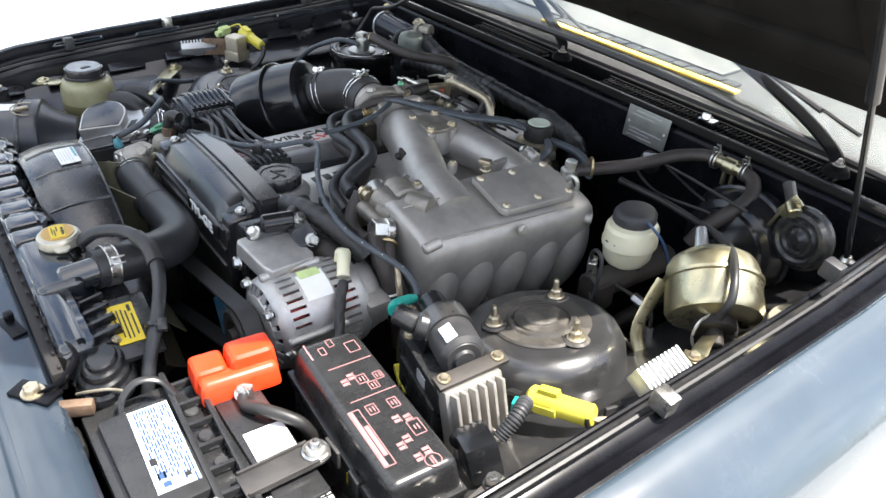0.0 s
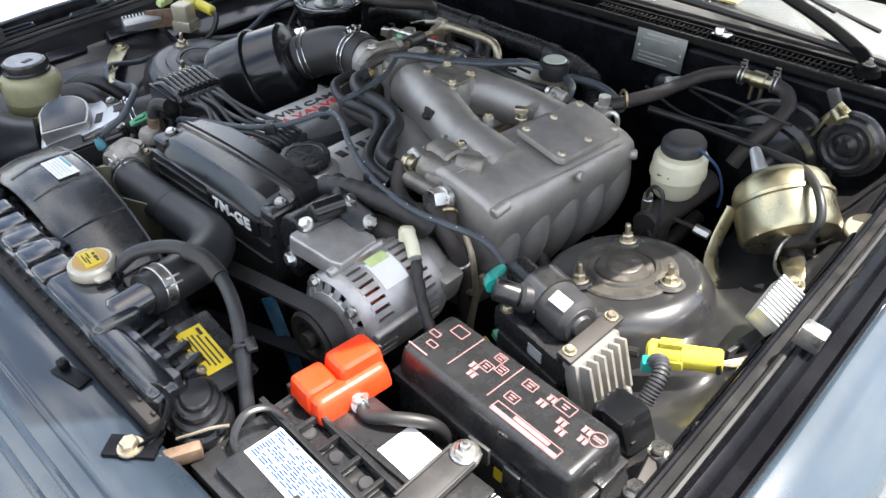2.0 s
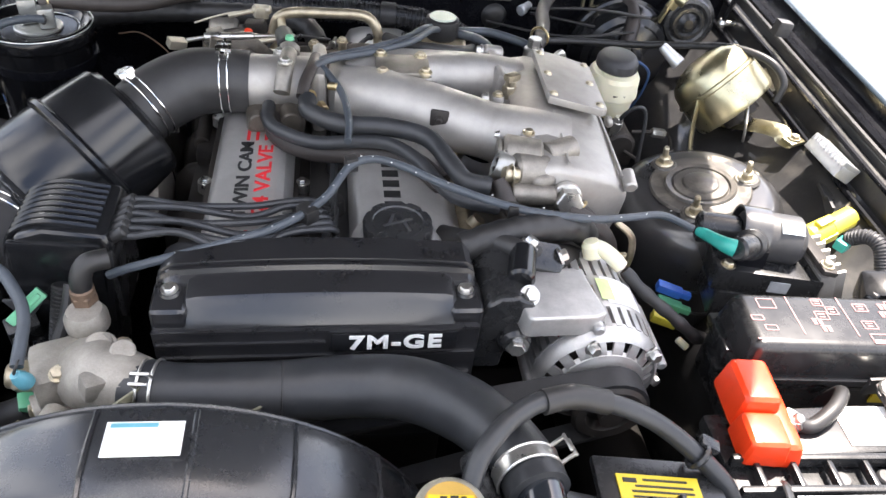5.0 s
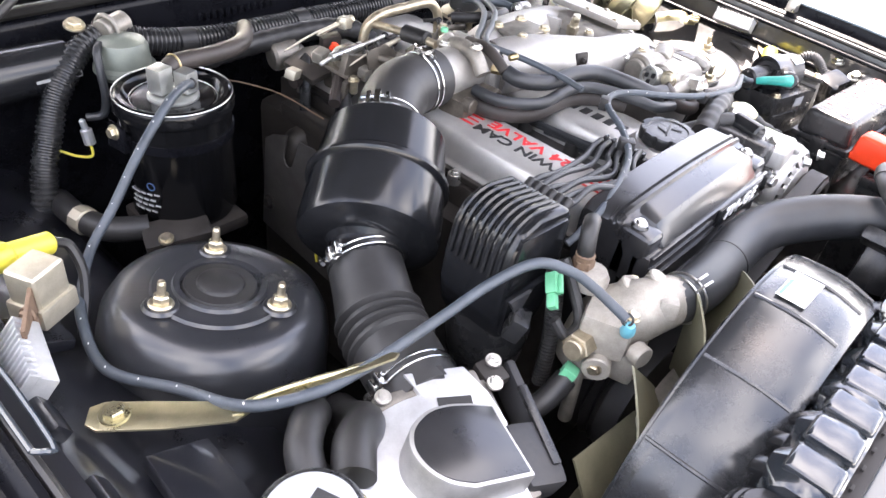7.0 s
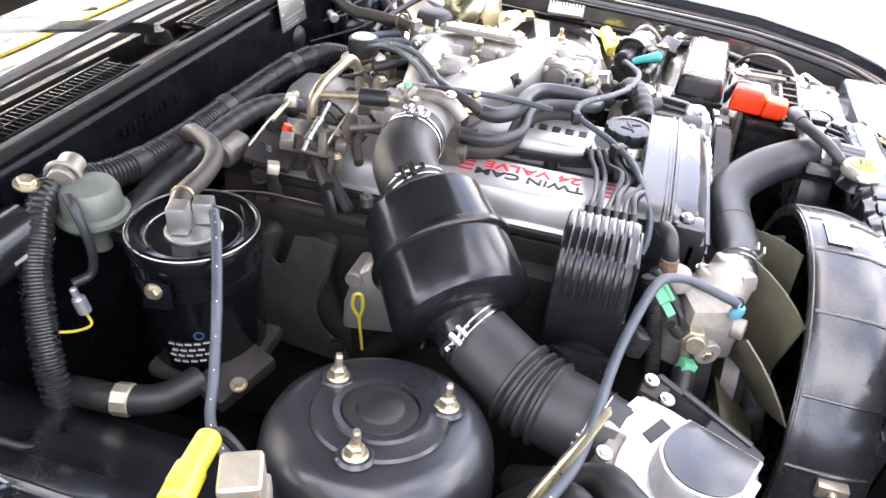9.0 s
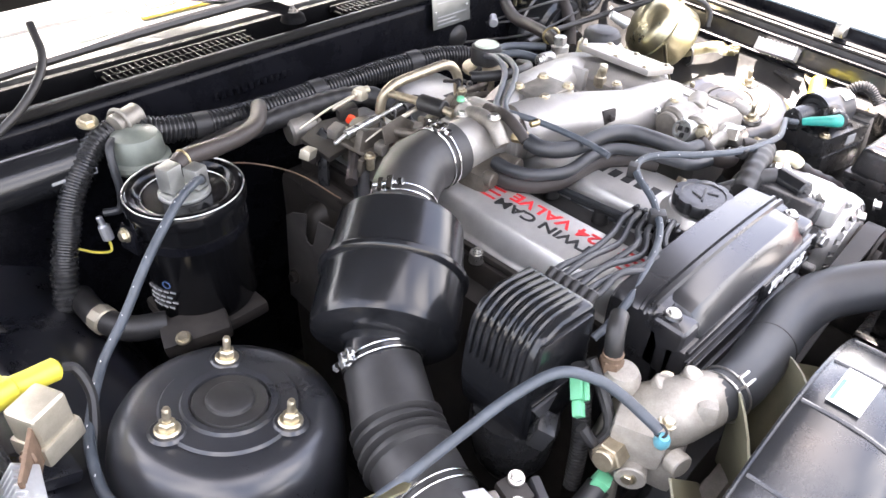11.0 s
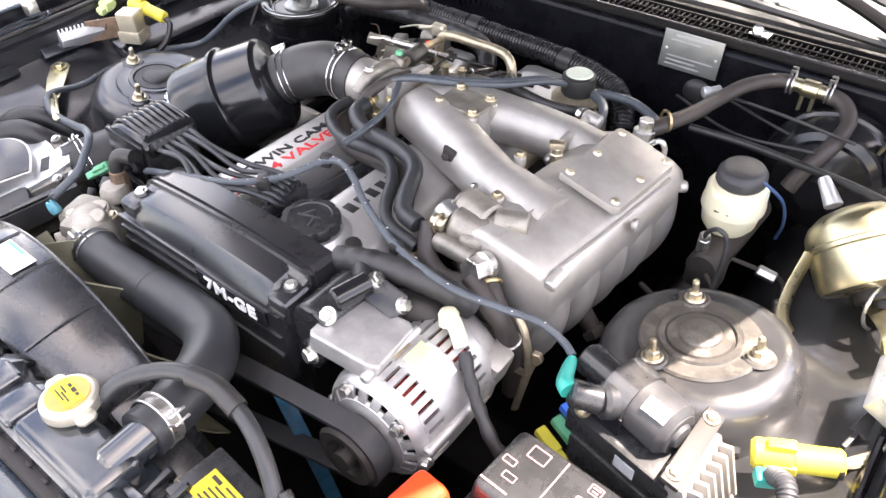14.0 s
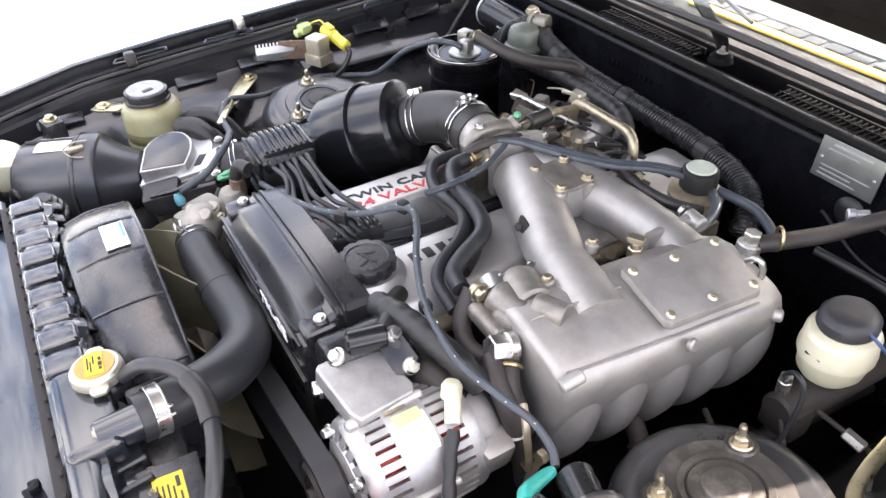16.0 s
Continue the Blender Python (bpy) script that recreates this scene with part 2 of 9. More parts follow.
M_DASHCOVER = mat("grey_dash_cover", (0.06, 0.06, 0.059), 0.8, 0.0, 0.2, 30, 0.3, 500, 0.2, (0.09, 0.088, 0.085))
M_MATYEL = mat("yellow_dash_mat_trim", (0.72, 0.47, 0.08), 0.8, 0.0, 0.2, 60, 0.3, 500)
M_CLEANER = mat("grey_moulded_plastic", (0.032, 0.034, 0.039), 0.34, 0.0, 0.25, 18, 0.05, 700, 0.25, (0.07, 0.068, 0.062), coat=0.3, crough=0.25)
M_TANK = mat("glossy_tank_resin", (0.013, 0.016, 0.020), 0.20, 0.0, 0.2, 25, 0.05, 800, 0.08, (0.03, 0.03, 0.028), coat=1.0, crough=0.07)
M_SEAL = mat("brown_foam_seal", (0.012, 0.010, 0.0095), 0.7, 0.0, 0.3, 40, 0.2, 500, 0.2, (0.03, 0.025, 0.02))
M_DUCT = mat("intake_duct_rubber", (0.026, 0.0255, 0.0255), 0.46, 0.0, 0.25, 30, 0.1, 700, 0.35, (0.05, 0.046, 0.041))
M_SHROUD = mat("shroud_resin", (0.022, 0.0232, 0.0255), 0.27, 0.0, 0.2, 20, 0.03, 900, 0.08, (0.028, 0.028, 0.027), coat=0.6, crough=0.2, rvar=0.04)
M_TIMING = mat("timing_cover_resin", (0.016, 0.016, 0.0175), 0.30, 0.0, 0.2, 25, 0.03, 900, 0.10, (0.030, 0.028, 0.026), coat=0.85, crough=0.17, spec=0.3)
M_LABEL = mat("pale_blue_label", (0.50, 0.57, 0.63), 0.45, 0.0, 0.06, 30, 0.02, 500, 0.1, (0.4, 0.4, 0.38))
# Dust, with the colour raised to stand in for strong sun on the strut.
M_STRUT_DUST_SUN = mat("dusty_sunlit_strut_metal", (0.075, 0.069, 0.061), 0.36, 0.3, 0.3, 25, 0.08, 500, 0.8, (0.26, 0.235, 0.195), coat=0.25, dscale=26)
# Paler than M_SHIELD to make up for weak light down in the bay.
M_SHEET = mat("dusty_lightened_sheet", (0.105, 0.100, 0.096), 0.42, 0.5, 0.25, 20, 0.1, 500, 0.35, (0.09, 0.072, 0.062))
M_SHIELD = mat("dark_shield_steel", (0.050, 0.048, 0.047), 0.46, 0.2, 0.3, 20, 0.1, 500, 0.4, (0.070, 0.055, 0.048))
M_COWL = mat("black_cowl_plastic", (0.0032, 0.0032, 0.0036), 0.6, 0.0, 0.3, 20, 0.1, 500, 0.15, (0.006, 0.0057, 0.0054), spec=0.07)
M_OUTLET = mat("weathered_cast_aluminium", (0.34, 0.315, 0.275), 0.55, 0.5, 0.3, 30, 0.5, 600, 0.5, (0.16, 0.135, 0.10))
M_GLASS = bpy.data.materials.new("windscreen_glass")
M_GLASS.use_nodes = True
_g = M_GLASS.node_tree.nodes["Principled BSDF"]
_g.inputs["Base Color"].default_value = (0.85, 0.9, 0.88, 1)
_g.inputs["Roughness"].default_value = 0.02
_g.inputs["Transmission Weight"].default_value = 1.0
_g.inputs["IOR"].default_value = 1.5


# ---- mesh helpers ----
def axis(origin, z, x=(1, 0, 0)):
    """A frame at origin with its z along z and its x as near to x as it goes."""
    z = Vector(z).normalized()
    x = Vector(x)
    if abs(z.dot(x.normalized())) > 0.98:
        x = Vector((0, 1, 0))
    y = z.cross(x).normalized()
    x = y.cross(z)
    m = Matrix((x, y, z)).transposed().to_4x4()
    m.translation = origin
    return m


def merge(*bms):
    out = bmesh.new()
    for b in bms:
        me = bpy.data.meshes.new("tmp")
        b.to_mesh(me)
        out.from_mesh(me)
        bpy.data.meshes.remove(me)
        b.free()
    return out


def soften(bm, offset, seg=2, limit=25):
    if offset > 0:
        edges = [e for e in bm.edges if len(e.link_faces) == 2 and e.calc_face_angle(0) > radians(limit)]
        bmesh.ops.bevel(bm, geom=edges, offset=offset, segments=seg, affect="EDGES", profile=0.6, clamp_overlap=True)
    return bm


def box(c, s, rot=(0, 0, 0), bevel=0.003, seg=2, taper=(1, 1)):
    """A block at c of size s, turned by rot degrees, its top scaled by taper, with rounded edges."""
    bm = bmesh.new()
    bmesh.ops.create_cube(bm, size=1)
    for v in bm.verts:
        k = taper if v.co.z > 0 else (1, 1)
        v.co = Vector((v.co.x * s[0] * k[0], v.co.y * s[1] * k[1], v.co.z * s[2]))
    soften(bm, bevel, seg)
    bm.transform(pose(*c, *rot))
    return bm


def lathe(profile, m=Matrix(), seg=28, start=0.0, sweep=360.0):
    """Turns (radius, height) pairs round the z axis of m."""
    bm = bmesh.new()
    full = sweep >= 360
    n = seg if full else seg + 1
    rings = []
    for r, h in profile:
        if r < 1e-6:
            rings.append([bm.verts.new(m @ Vector((0, 0, h)))])
        else:
            a = [radians(start + sweep * i / seg) for i in range(n)]
            rings.append([bm.verts.new(m @ Vector((r * math.cos(t), r * math.sin(t), h))) for t in a])
    for a, b in zip(rings, rings[1:]):
        for i in range(n if full else n - 1):
            j = (i + 1) % n
            q = [a[i % len(a)], a[j % len(a)], b[j % len(b)], b[i % len(b)]]
            q = list(dict.fromkeys(q))
            if len(q) > 2:
                try:
                    bm.faces.new(q)
                except ValueError:
                    pass
    bmesh.ops.recalc_face_normals(bm, faces=bm.faces)
    return bm


def rod(p0, p1, r, r1=None, seg=20, bevel=0.0015):
    """A round bar from p0 to p1, with rounded rims."""
    p0, p1 = Vector(p0), Vector(p1)
    h = (p1 - p0).length
    r1 = r if r1 is None else r1
    b = min(bevel, r * 0.4, r1 * 0.4, h * 0.3)
    return lathe([(0, 0), (r - b, 0), (r, b), (r1, h - b), (r1 - b, h), (0, h)], axis(p0, p1 - p0), seg)


def curve(pts, res=8):
    """Points on a smooth line through pts."""
    p = [Vector(q) for q in pts]
    p = [p[0] * 2 - p[1]] + p + [p[-1] * 2 - p[-2]]
    out = []
    for i in range(1, len(p) - 2):
        a, b, c, d = p[i - 1:i + 3]
        for k in range(res):
            t = k / res
            out.append(0.5 * ((2 * b) + (c - a) * t + (2 * a - 5 * b + 4 * c - d) * t * t + (3 * b - a - 3 * c + d) * t ** 3))
    out.append(p[-2])
    return out


def tube(pts, r, seg=12, res=8, ribs=None, radii=None, flat=1.0):
    """A hose or pipe through pts; ribs = (pitch, depth) corrugates it; radii gives its radius at each point."""
    line = curve(pts, res)
    rad = [r] * len(line)
    if radii:
        rad = []
        for i in range(len(line)):
            u = i / res
            k = min(int(u), len(radii) - 2)
            rad.append(radii[k] + (radii[k + 1] - radii[k]) * (u - k))
    if ribs:
        dist = [0.0]
        for a, b in zip(line, line[1:]):
            dist.append(dist[-1] + (b - a).length)
        total, fine, fr = dist[-1], [], []
        steps = int(total / ribs[0]) * 4
        k = 0
        for i in range(steps + 1):
            d = total * i / steps
            while k < len(line) - 2 and dist[k + 1] < d:
                k += 1
            f = (d - dist[k]) / max(1e-9, dist[k + 1] - dist[k])
            fine.append(line[k].lerp(line[k + 1], f))
            base = rad[k] + (rad[min(k + 1, len(rad) - 1)] - rad[k]) * f
            fr.append(base + (0, ribs[1], ribs[1], 0)[i % 4] - ribs[1] / 2)
        line, rad = fine, fr
    bm = bmesh.new()
    rings, up = [], None
    for i, q in enumerate(line):
        d = (line[min(i + 1, len(line) - 1)] - line[max(i - 1, 0)]).normalized()
        if up is None:
            up = d.orthogonal().normalized()
        up = (up - d * up.dot(d)).normalized()
        side = d.cross(up)
        rings.append([bm.verts.new(q + rad[i] * (math.cos(2 * math.pi * k / seg) * up + flat * math.sin(2 * math.pi * k / seg) * side))
                      for k in range(seg)])
    for a, b in zip(rings, rings[1:]):
        for k in range(seg):
            bm.faces.new((a[k], a[(k + 1) % seg], b[(k + 1) % seg], b[k]))
    bm.faces.new(rings[0][::-1])
    bm.faces.new(rings[-1])
    bmesh.ops.recalc_face_normals(bm, faces=bm.faces)
    return bm


def prism(outline, h, m=Matrix(), bevel=0.0015, seg=2, top=None):
    """A plate of the (x, y) outline, h thick along m's z."""
    bm = bmesh.new()
    a = [bm.verts.new((x, y, 0)) for x, y in outline]
    b = [bm.verts.new((x, y, h)) for x, y in (top or outline)]
    bm.faces.new(a[::-1])
    bm.faces.new(b)
    for i in range(len(a)):
        j = (i + 1) % len(a)
        bm.faces.new((a[i], a[j], b[j], b[i]))
    bmesh.ops.recalc_face_normals(bm, faces=bm.faces)
    soften(bm, bevel, seg)
    bm.transform(m)
    return bm


def loft(sections, cap=True, closed=True):
    """A skin over a row of loops with the same count of points."""
    bm = bmesh.new()
    rows = [[bm.verts.new(p) for p in s] for s in sections]
    n = len(rows[0])
    for a, b in zip(rows, rows[1:]):
        for i in range(n if closed else n - 1):
            j = (i + 1) % n
            bm.faces.new((a[i], a[j], b[j], b[i]))
    if cap and closed:
        bm.faces.new(rows[0][::-1])
        bm.faces.new(rows[-1])
    bmesh.ops.recalc_face_normals(bm, faces=bm.faces)
    return bm


def ring(c, n, R, r, seg=32, tseg=8):
    """A wire ring round c with axis n."""
    m = axis(c, n)
    return lathe([(R + r * math.cos(2 * math.pi * i / tseg), r * math.sin(2 * math.pi * i / tseg)) for i in range(tseg + 1)], m, seg)


def hexhead(p, n, r=0.007, h=0.006, washer=True):
    """A hexagon bolt head on its washer at p, standing along n."""
    m = axis(p, n)
    bm = lathe([(0, h), (r * 0.86, h), (r, h * 0.8), (r, 0.0015), (0, 0.0015)], m, 6)
    if washer:
        bm = merge(bm, lathe([(0, 0.0018), (r * 1.35, 0.0018), (r * 1.4, 0.0008), (r * 1.4, -0.001), (0, -0.001)], m, 18))
    return bm


def stud(p, n, r=0.0085, h=0.012, tail=0.016):
    """A flanged nut with the stud's threaded end through it."""
    m = axis(p, n)
    nut = lathe([(0, h), (r * 0.8, h), (r, h * 0.82), (r, 0.002), (0, 0.002)], m, 6)
    flange = lathe([(0, 0.003), (r * 1.3, 0.003), (r * 1.5, 0.0012), (r * 1.5, -0.001), (0, -0.001)], m, 20)
    t = r * 0.52
    prof = [(0, h)] + [(t * (1 - 0.08 * (i % 2)), h + tail * 0.8 * i / 8) for i in range(9)] + [(t * 0.7, h + tail), (0, h + tail)]
    return merge(nut, flange, lathe(prof, m, 12))


# ---- things and parts ----
ROOT = {}


def thing(name, label, category, at=(0, 0, 0), group="", kind=""):
    ob = new(name)
    ob.empty_display_size = 0.05
    ob.location = at
    ROOT[ob] = Matrix.Translation(at)
    return tagged(ob, label, category, group, kind)


def mesh_of(name, bm, material, inv=None, angle=32):
    me = bpy.data.meshes.new(name)
    if inv is not None:
        bm.transform(inv)
    bm.to_mesh(me)
    bm.free()
    me.materials.append(material)
    me.shade_smooth()
    me.set_sharp_from_angle(angle=radians(angle))
    return me


def part(name, bm, material, parent, label="", angle=32):
    """Links a bmesh given in world places as ONE mesh under a thing or a part."""
    root = ROOT[parent]
    ob = new(name, mesh_of(name, bm, material, root.inverted(), angle))
    ob.parent = parent
    ROOT[ob] = root
    if label:
        ob["label"] = label
    return ob


def solid(name, bm, material, label, category, at=(0, 0, 0), group="", kind="", angle=32):
    """A thing that is one mesh."""
    m = Matrix.Translation(at)
    ob = new(name, mesh_of(name, bm, material, m.inverted(), angle))
    ob.location = at
    ROOT[ob] = m
    return tagged(ob, label, category, group, kind)


def lettering(name, body, size, m, material, parent, depth=0.0006, label="", spacing=1.0, shear=0.0, weight=0.018):
    cu = bpy.data.curves.new("letters", "FONT")
    cu.body, cu.size, cu.extrude = body, size, depth
    cu.align_x, cu.align_y, cu.space_character, cu.shear = "CENTER", "CENTER", spacing, shear
    cu.offset = size * weight
    tmp = bpy.data.objects.new("letters", cu)
    scene.collection.objects.link(tmp)
    bpy.context.view_layer.update()
    me = bpy.data.meshes.new_from_object(tmp.evaluated_get(bpy.context.evaluated_depsgraph_get()))
    bpy.data.objects.remove(tmp)
    bm = bmesh.new()
    bm.from_mesh(me)
    bpy.data.meshes.remove(me)
    bm.transform(m)
    return part(name, bm, material, parent, label)


def bars(m, rows, h=0.0006):
    """Print that cannot be read: flat bars, each (x, y, width, height) in the plane of m."""
    out = []
    for x, y, w, d in rows:
        b = box((x, y, h / 2), (w, d, h), bevel=0)
        b.transform(m)
        out.append(b)
    return merge(*out)


def wire_clamp(parent, c, n, R, side, gap=0.008, r=0.0013):
    """A double-wire hose clamp with its screw block on the given side."""
    c, n, side = Vector(c), Vector(n).normalized(), Vector(side)
    side = (side - n * side.dot(n)).normalized()
    clamp = part("hose_clamp", merge(ring(c - n * gap / 2, n, R, r), ring(c + n * gap / 2, n, R, r)), M_CHROME, parent, "bright double-wire hose clamp")
    b = c + side * (R + 0.005)
    m = axis(b, side, n)
    blk = merge(box((0, 0, 0), (gap + 0.010, 0.008, 0.009), bevel=0.001), box((0, 0.012, 0), (gap + 0.008, 0.006, 0.008), bevel=0.001), rod((0, -0.008, 0.001), (0, 0.022, 0.001), 0.0028, seg=10), lathe([(0, 0.005), (0.005, 0.005), (0.005, 0), (0, 0)], Matrix.Translation((0, -0.011, 0.001)) @ pose(0, 0, 0, 90), 6))
    blk.transform(m)
    part("clamp_screw", blk, M_CHROME, clamp)
    return clamp


def band_clamp(parent, c, n, R, side, w=0.012):
    """A double spring-wire hose clamp with its two raised ears."""
    c, n, side = Vector(c), Vector(n).normalized(), Vector(side)
    side = (side - n * side.dot(n)).normalized()
    band = merge(ring(c - n * w * 0.36, n, R + 0.0008, 0.0014, 32, 6), ring(c + n * w * 0.36, n, R + 0.0008, 0.0014, 32, 6))
    m = axis(c + side * R, side, n)
    ears = merge(box((-w * 0.36, -0.004, 0.007), (0.0030, 0.0026, 0.015), bevel=0.0008), box((w * 0.36, 0.005, 0.007), (0.0030, 0.0026, 0.015), bevel=0.0008), box((0, -0.004, 0.0145), (w, 0.0028, 0.0028), bevel=0.0008), box((0, 0.005, 0.0145), (w, 0.0028, 0.0028), bevel=0.0008))
    ears.transform(m)
    if w > 0.0165:
        band = merge(band, lathe([(R + 0.0004, -w * 0.42), (R + 0.0014, -w * 0.42), (R + 0.0014, w * 0.42), (R + 0.0004, w * 0.42), (R + 0.0004, -w * 0.42)], axis(c, n), 36))
    return part("spring_clamp", merge(band, ears), M_STEEL, parent, "zinc-plated spring wire hose clamp")


def hose(name, pts, r, material, label, category="hose", ribs=None, res=8, seg=12, group="hoses", radii=None):
    return solid(name, tube(pts, r, seg, res, ribs, radii), material, label, category, at=pts[0], group=group)


# ---- ground and car body ----
def grid_sheet(x0, x1, y0, y1, n, z=0.0):
    bm = bmesh.new()
    bmesh.ops.create_grid(bm, x_segments=n, y_segments=n, size=0.5)
    bm.transform(Matrix.Translation(((x0 + x1) / 2, (y0 + y1) / 2, z)) @ Matrix.Diagonal((x1 - x0, y1 - y0, 1, 1)))
    return bm


solid("ground", grid_sheet(-400, 400, -400, 400, 8), M_CONCRETE, "pale sunlit concrete yard that reaches the horizon", "ground", kind="structure")
car = thing("car", "dark blue car body with its bonnet open over the engine bay", "car", at=(0, 0, 0))

EDGE = [(-0.72, 0.63, 0.845), (-0.66, 0.69, 0.86), (-0.58, 0.735, 0.878), (-0.40, 0.758, 0.905), (-0.20, 0.765, 0.918), (0.0, 0.768, 0.927),
        (0.25, 0.772, 0.940), (0.50, 0.770, 0.958), (0.75, 0.765, 0.97), (1.3, 0.76, 0.98)]


def fender(s):
    rows = []
    for y, X, e in EDGE:
        W = X + 0.042
        loop = [(W - 0.002, e - 0.030), (W - 0.002, e - 0.006), (W + 0.001, e - 0.001), (W + 0.006, e), (W + 0.030, e - 0.011), (W + 0.060, e - 0.028),
                (W + 0.095, e - 0.058), (W + 0.118, e - 0.11), (W + 0.128, e - 0.22), (W + 0.11, 0.45), (W + 0.08, 0.28), (W + 0.07, 0.28), (W + 0.10, 0.45),
                (W + 0.113, e - 0.22), (W + 0.098, e - 0.12), (W + 0.05, e - 0.045), (W + 0.008, e - 0.032)]
        rows.append([(s * x, y, z) for x, z in loop])
    return loft(rows)


def wing_rail(s):
    rows = []
    for y, X, e in EDGE[:9]:
        loop = [(X - 0.006, e - 0.034), (X - 0.004, e - 0.020), (X + 0.002, e - 0.016), (X + 0.010, e - 0.019), (X + 0.016, e - 0.026), (X + 0.030, e - 0.026),
                (X + 0.036, e - 0.018), (X + 0.038, e - 0.004), (X + 0.042, e - 0.006), (X + 0.042, e - 0.05), (X + 0.0, e - 0.05)]
        rows.append([(s * x, y, z) for x, z in loop])
    return loft(rows)


def apron(s):
    rows = []
    for y, X, e in EDGE[:8]:
        top = e - 0.030
        loop = [(X + 0.002, top), (X - 0.012, top), (X - 0.014, top - 0.010), (X - 0.030, top - 0.012), (X - 0.034, top - 0.045), (X - 0.060, top - 0.062),
                (X - 0.10, 0.800), (X - 0.16, 0.775), (X - 0.22, 0.74), (X - 0.27, 0.66), (X - 0.29, 0.50), (X - 0.30, 0.30), (X - 0.27, 0.30), (X - 0.20, 0.55),
                (X - 0.1, 0.70), (X + 0.002, 0.78)]
        rows.append([(s * x, y, z) for x, z in loop])
    return loft(rows)


for s in (-1, 1):
    part("fender", fender(s), M_BODY, car, "dark blue front wing with a glossy clear coat", 50)
    part("wing_rail", wing_rail(s), M_BAY, car, "glossy black bonnet gutter along the wing", 35)
    ap = part("apron", apron(s), M_DIRTY if s > 0 else M_APRON, car, "dusty black inner wing panel" if s > 0 else "glossy black inner wing panel", 40)
    # stiffening ribs and slots along the top rail
    for k in range(7 if s < 0 else 0):
        y = -0.46 + 0.135 * k
        X = 0.757 if y < -0.3 else 0.766
        e = 0.898 + 0.055 * (y + 0.46) / 0.96
        part("rail_rib", box((s * (X - 0.040), y, e - 0.066), (0.014, 0.085, 0.020), (0, s * 30, 0), 0.004), M_APRON, ap)
    if s > 0:
        part("wing_channel", merge(*[tube([(X - dx, y, e - dz) for y, X, e in EDGE[1:8]], r, 8, 4) for dx, dz, r in ((0.032, 0.040, 0.004), (0.046, 0.078, 0.005))]), M_BAY, ap, "long pressed channel of the wing rail")
    part("rail_seal", tube([(s * (X - 0.010), y, e - 0.026) for y, X, e in EDGE[1:8]], 0.0045, 8, 4), M_RUBBER, car, "black rubber bonnet seal on the wing rail")
    for y in ((-0.30, -0.067, 0.30) if s < 0 else (-0.067, 0.30)):
        e = 0.905 + 0.055 * (y + 0.46) / 0.96
        part("rail_clip", box((s * (0.748 if y != -0.067 else 0.772), y, e - 0.004), (0.026, 0.020, 0.026), (0, s * 8, 0), 0.004), M_PLASTIC_GREY if y != -0.067 else M_STEEL, ap, "" if y != -0.067 else "bare metal bonnet bump stop")

# pressed details of the left inner wing
wing_l = part("wing_bulge", box((-0.665, 0.335, 0.745), (0.08, 0.10, 0.06), (0, 0, 12), 0.02, 4), M_APRON, car, "rounded black pressing of the inner wing")
part("wing_flange", box((-0.690, 0.20, 0.825), (0.05, 0.34, 0.014), (0, 24, 2), 0.004), M_APRON, wing_l)
part("wing_flange", box((-0.660, -0.22, 0.815), (0.06, 0.16, 0.014), (0, 20, -3), 0.004), M_APRON, wing_l)
for y0 in (0.10, 0.265, 0.40, -0.10, -0.28):
    part("pressed_slot", tube([(-0.757, y0 - 0.045, 0.9105), (-0.7495, y0 - 0.050, 0.9095), (-0.743, y0 - 0.045, 0.9085), (-0.743, y0 + 0.045, 0.9125), (-0.7495, y0 + 0.050, 0.9135), (-0.757, y0 + 0.045, 0.9145), (-0.757, y0 - 0.045, 0.9105)], 0.0022, 6, 3), M_SUPPORT, wing_l, "oblong slot pressed in the wing rail")

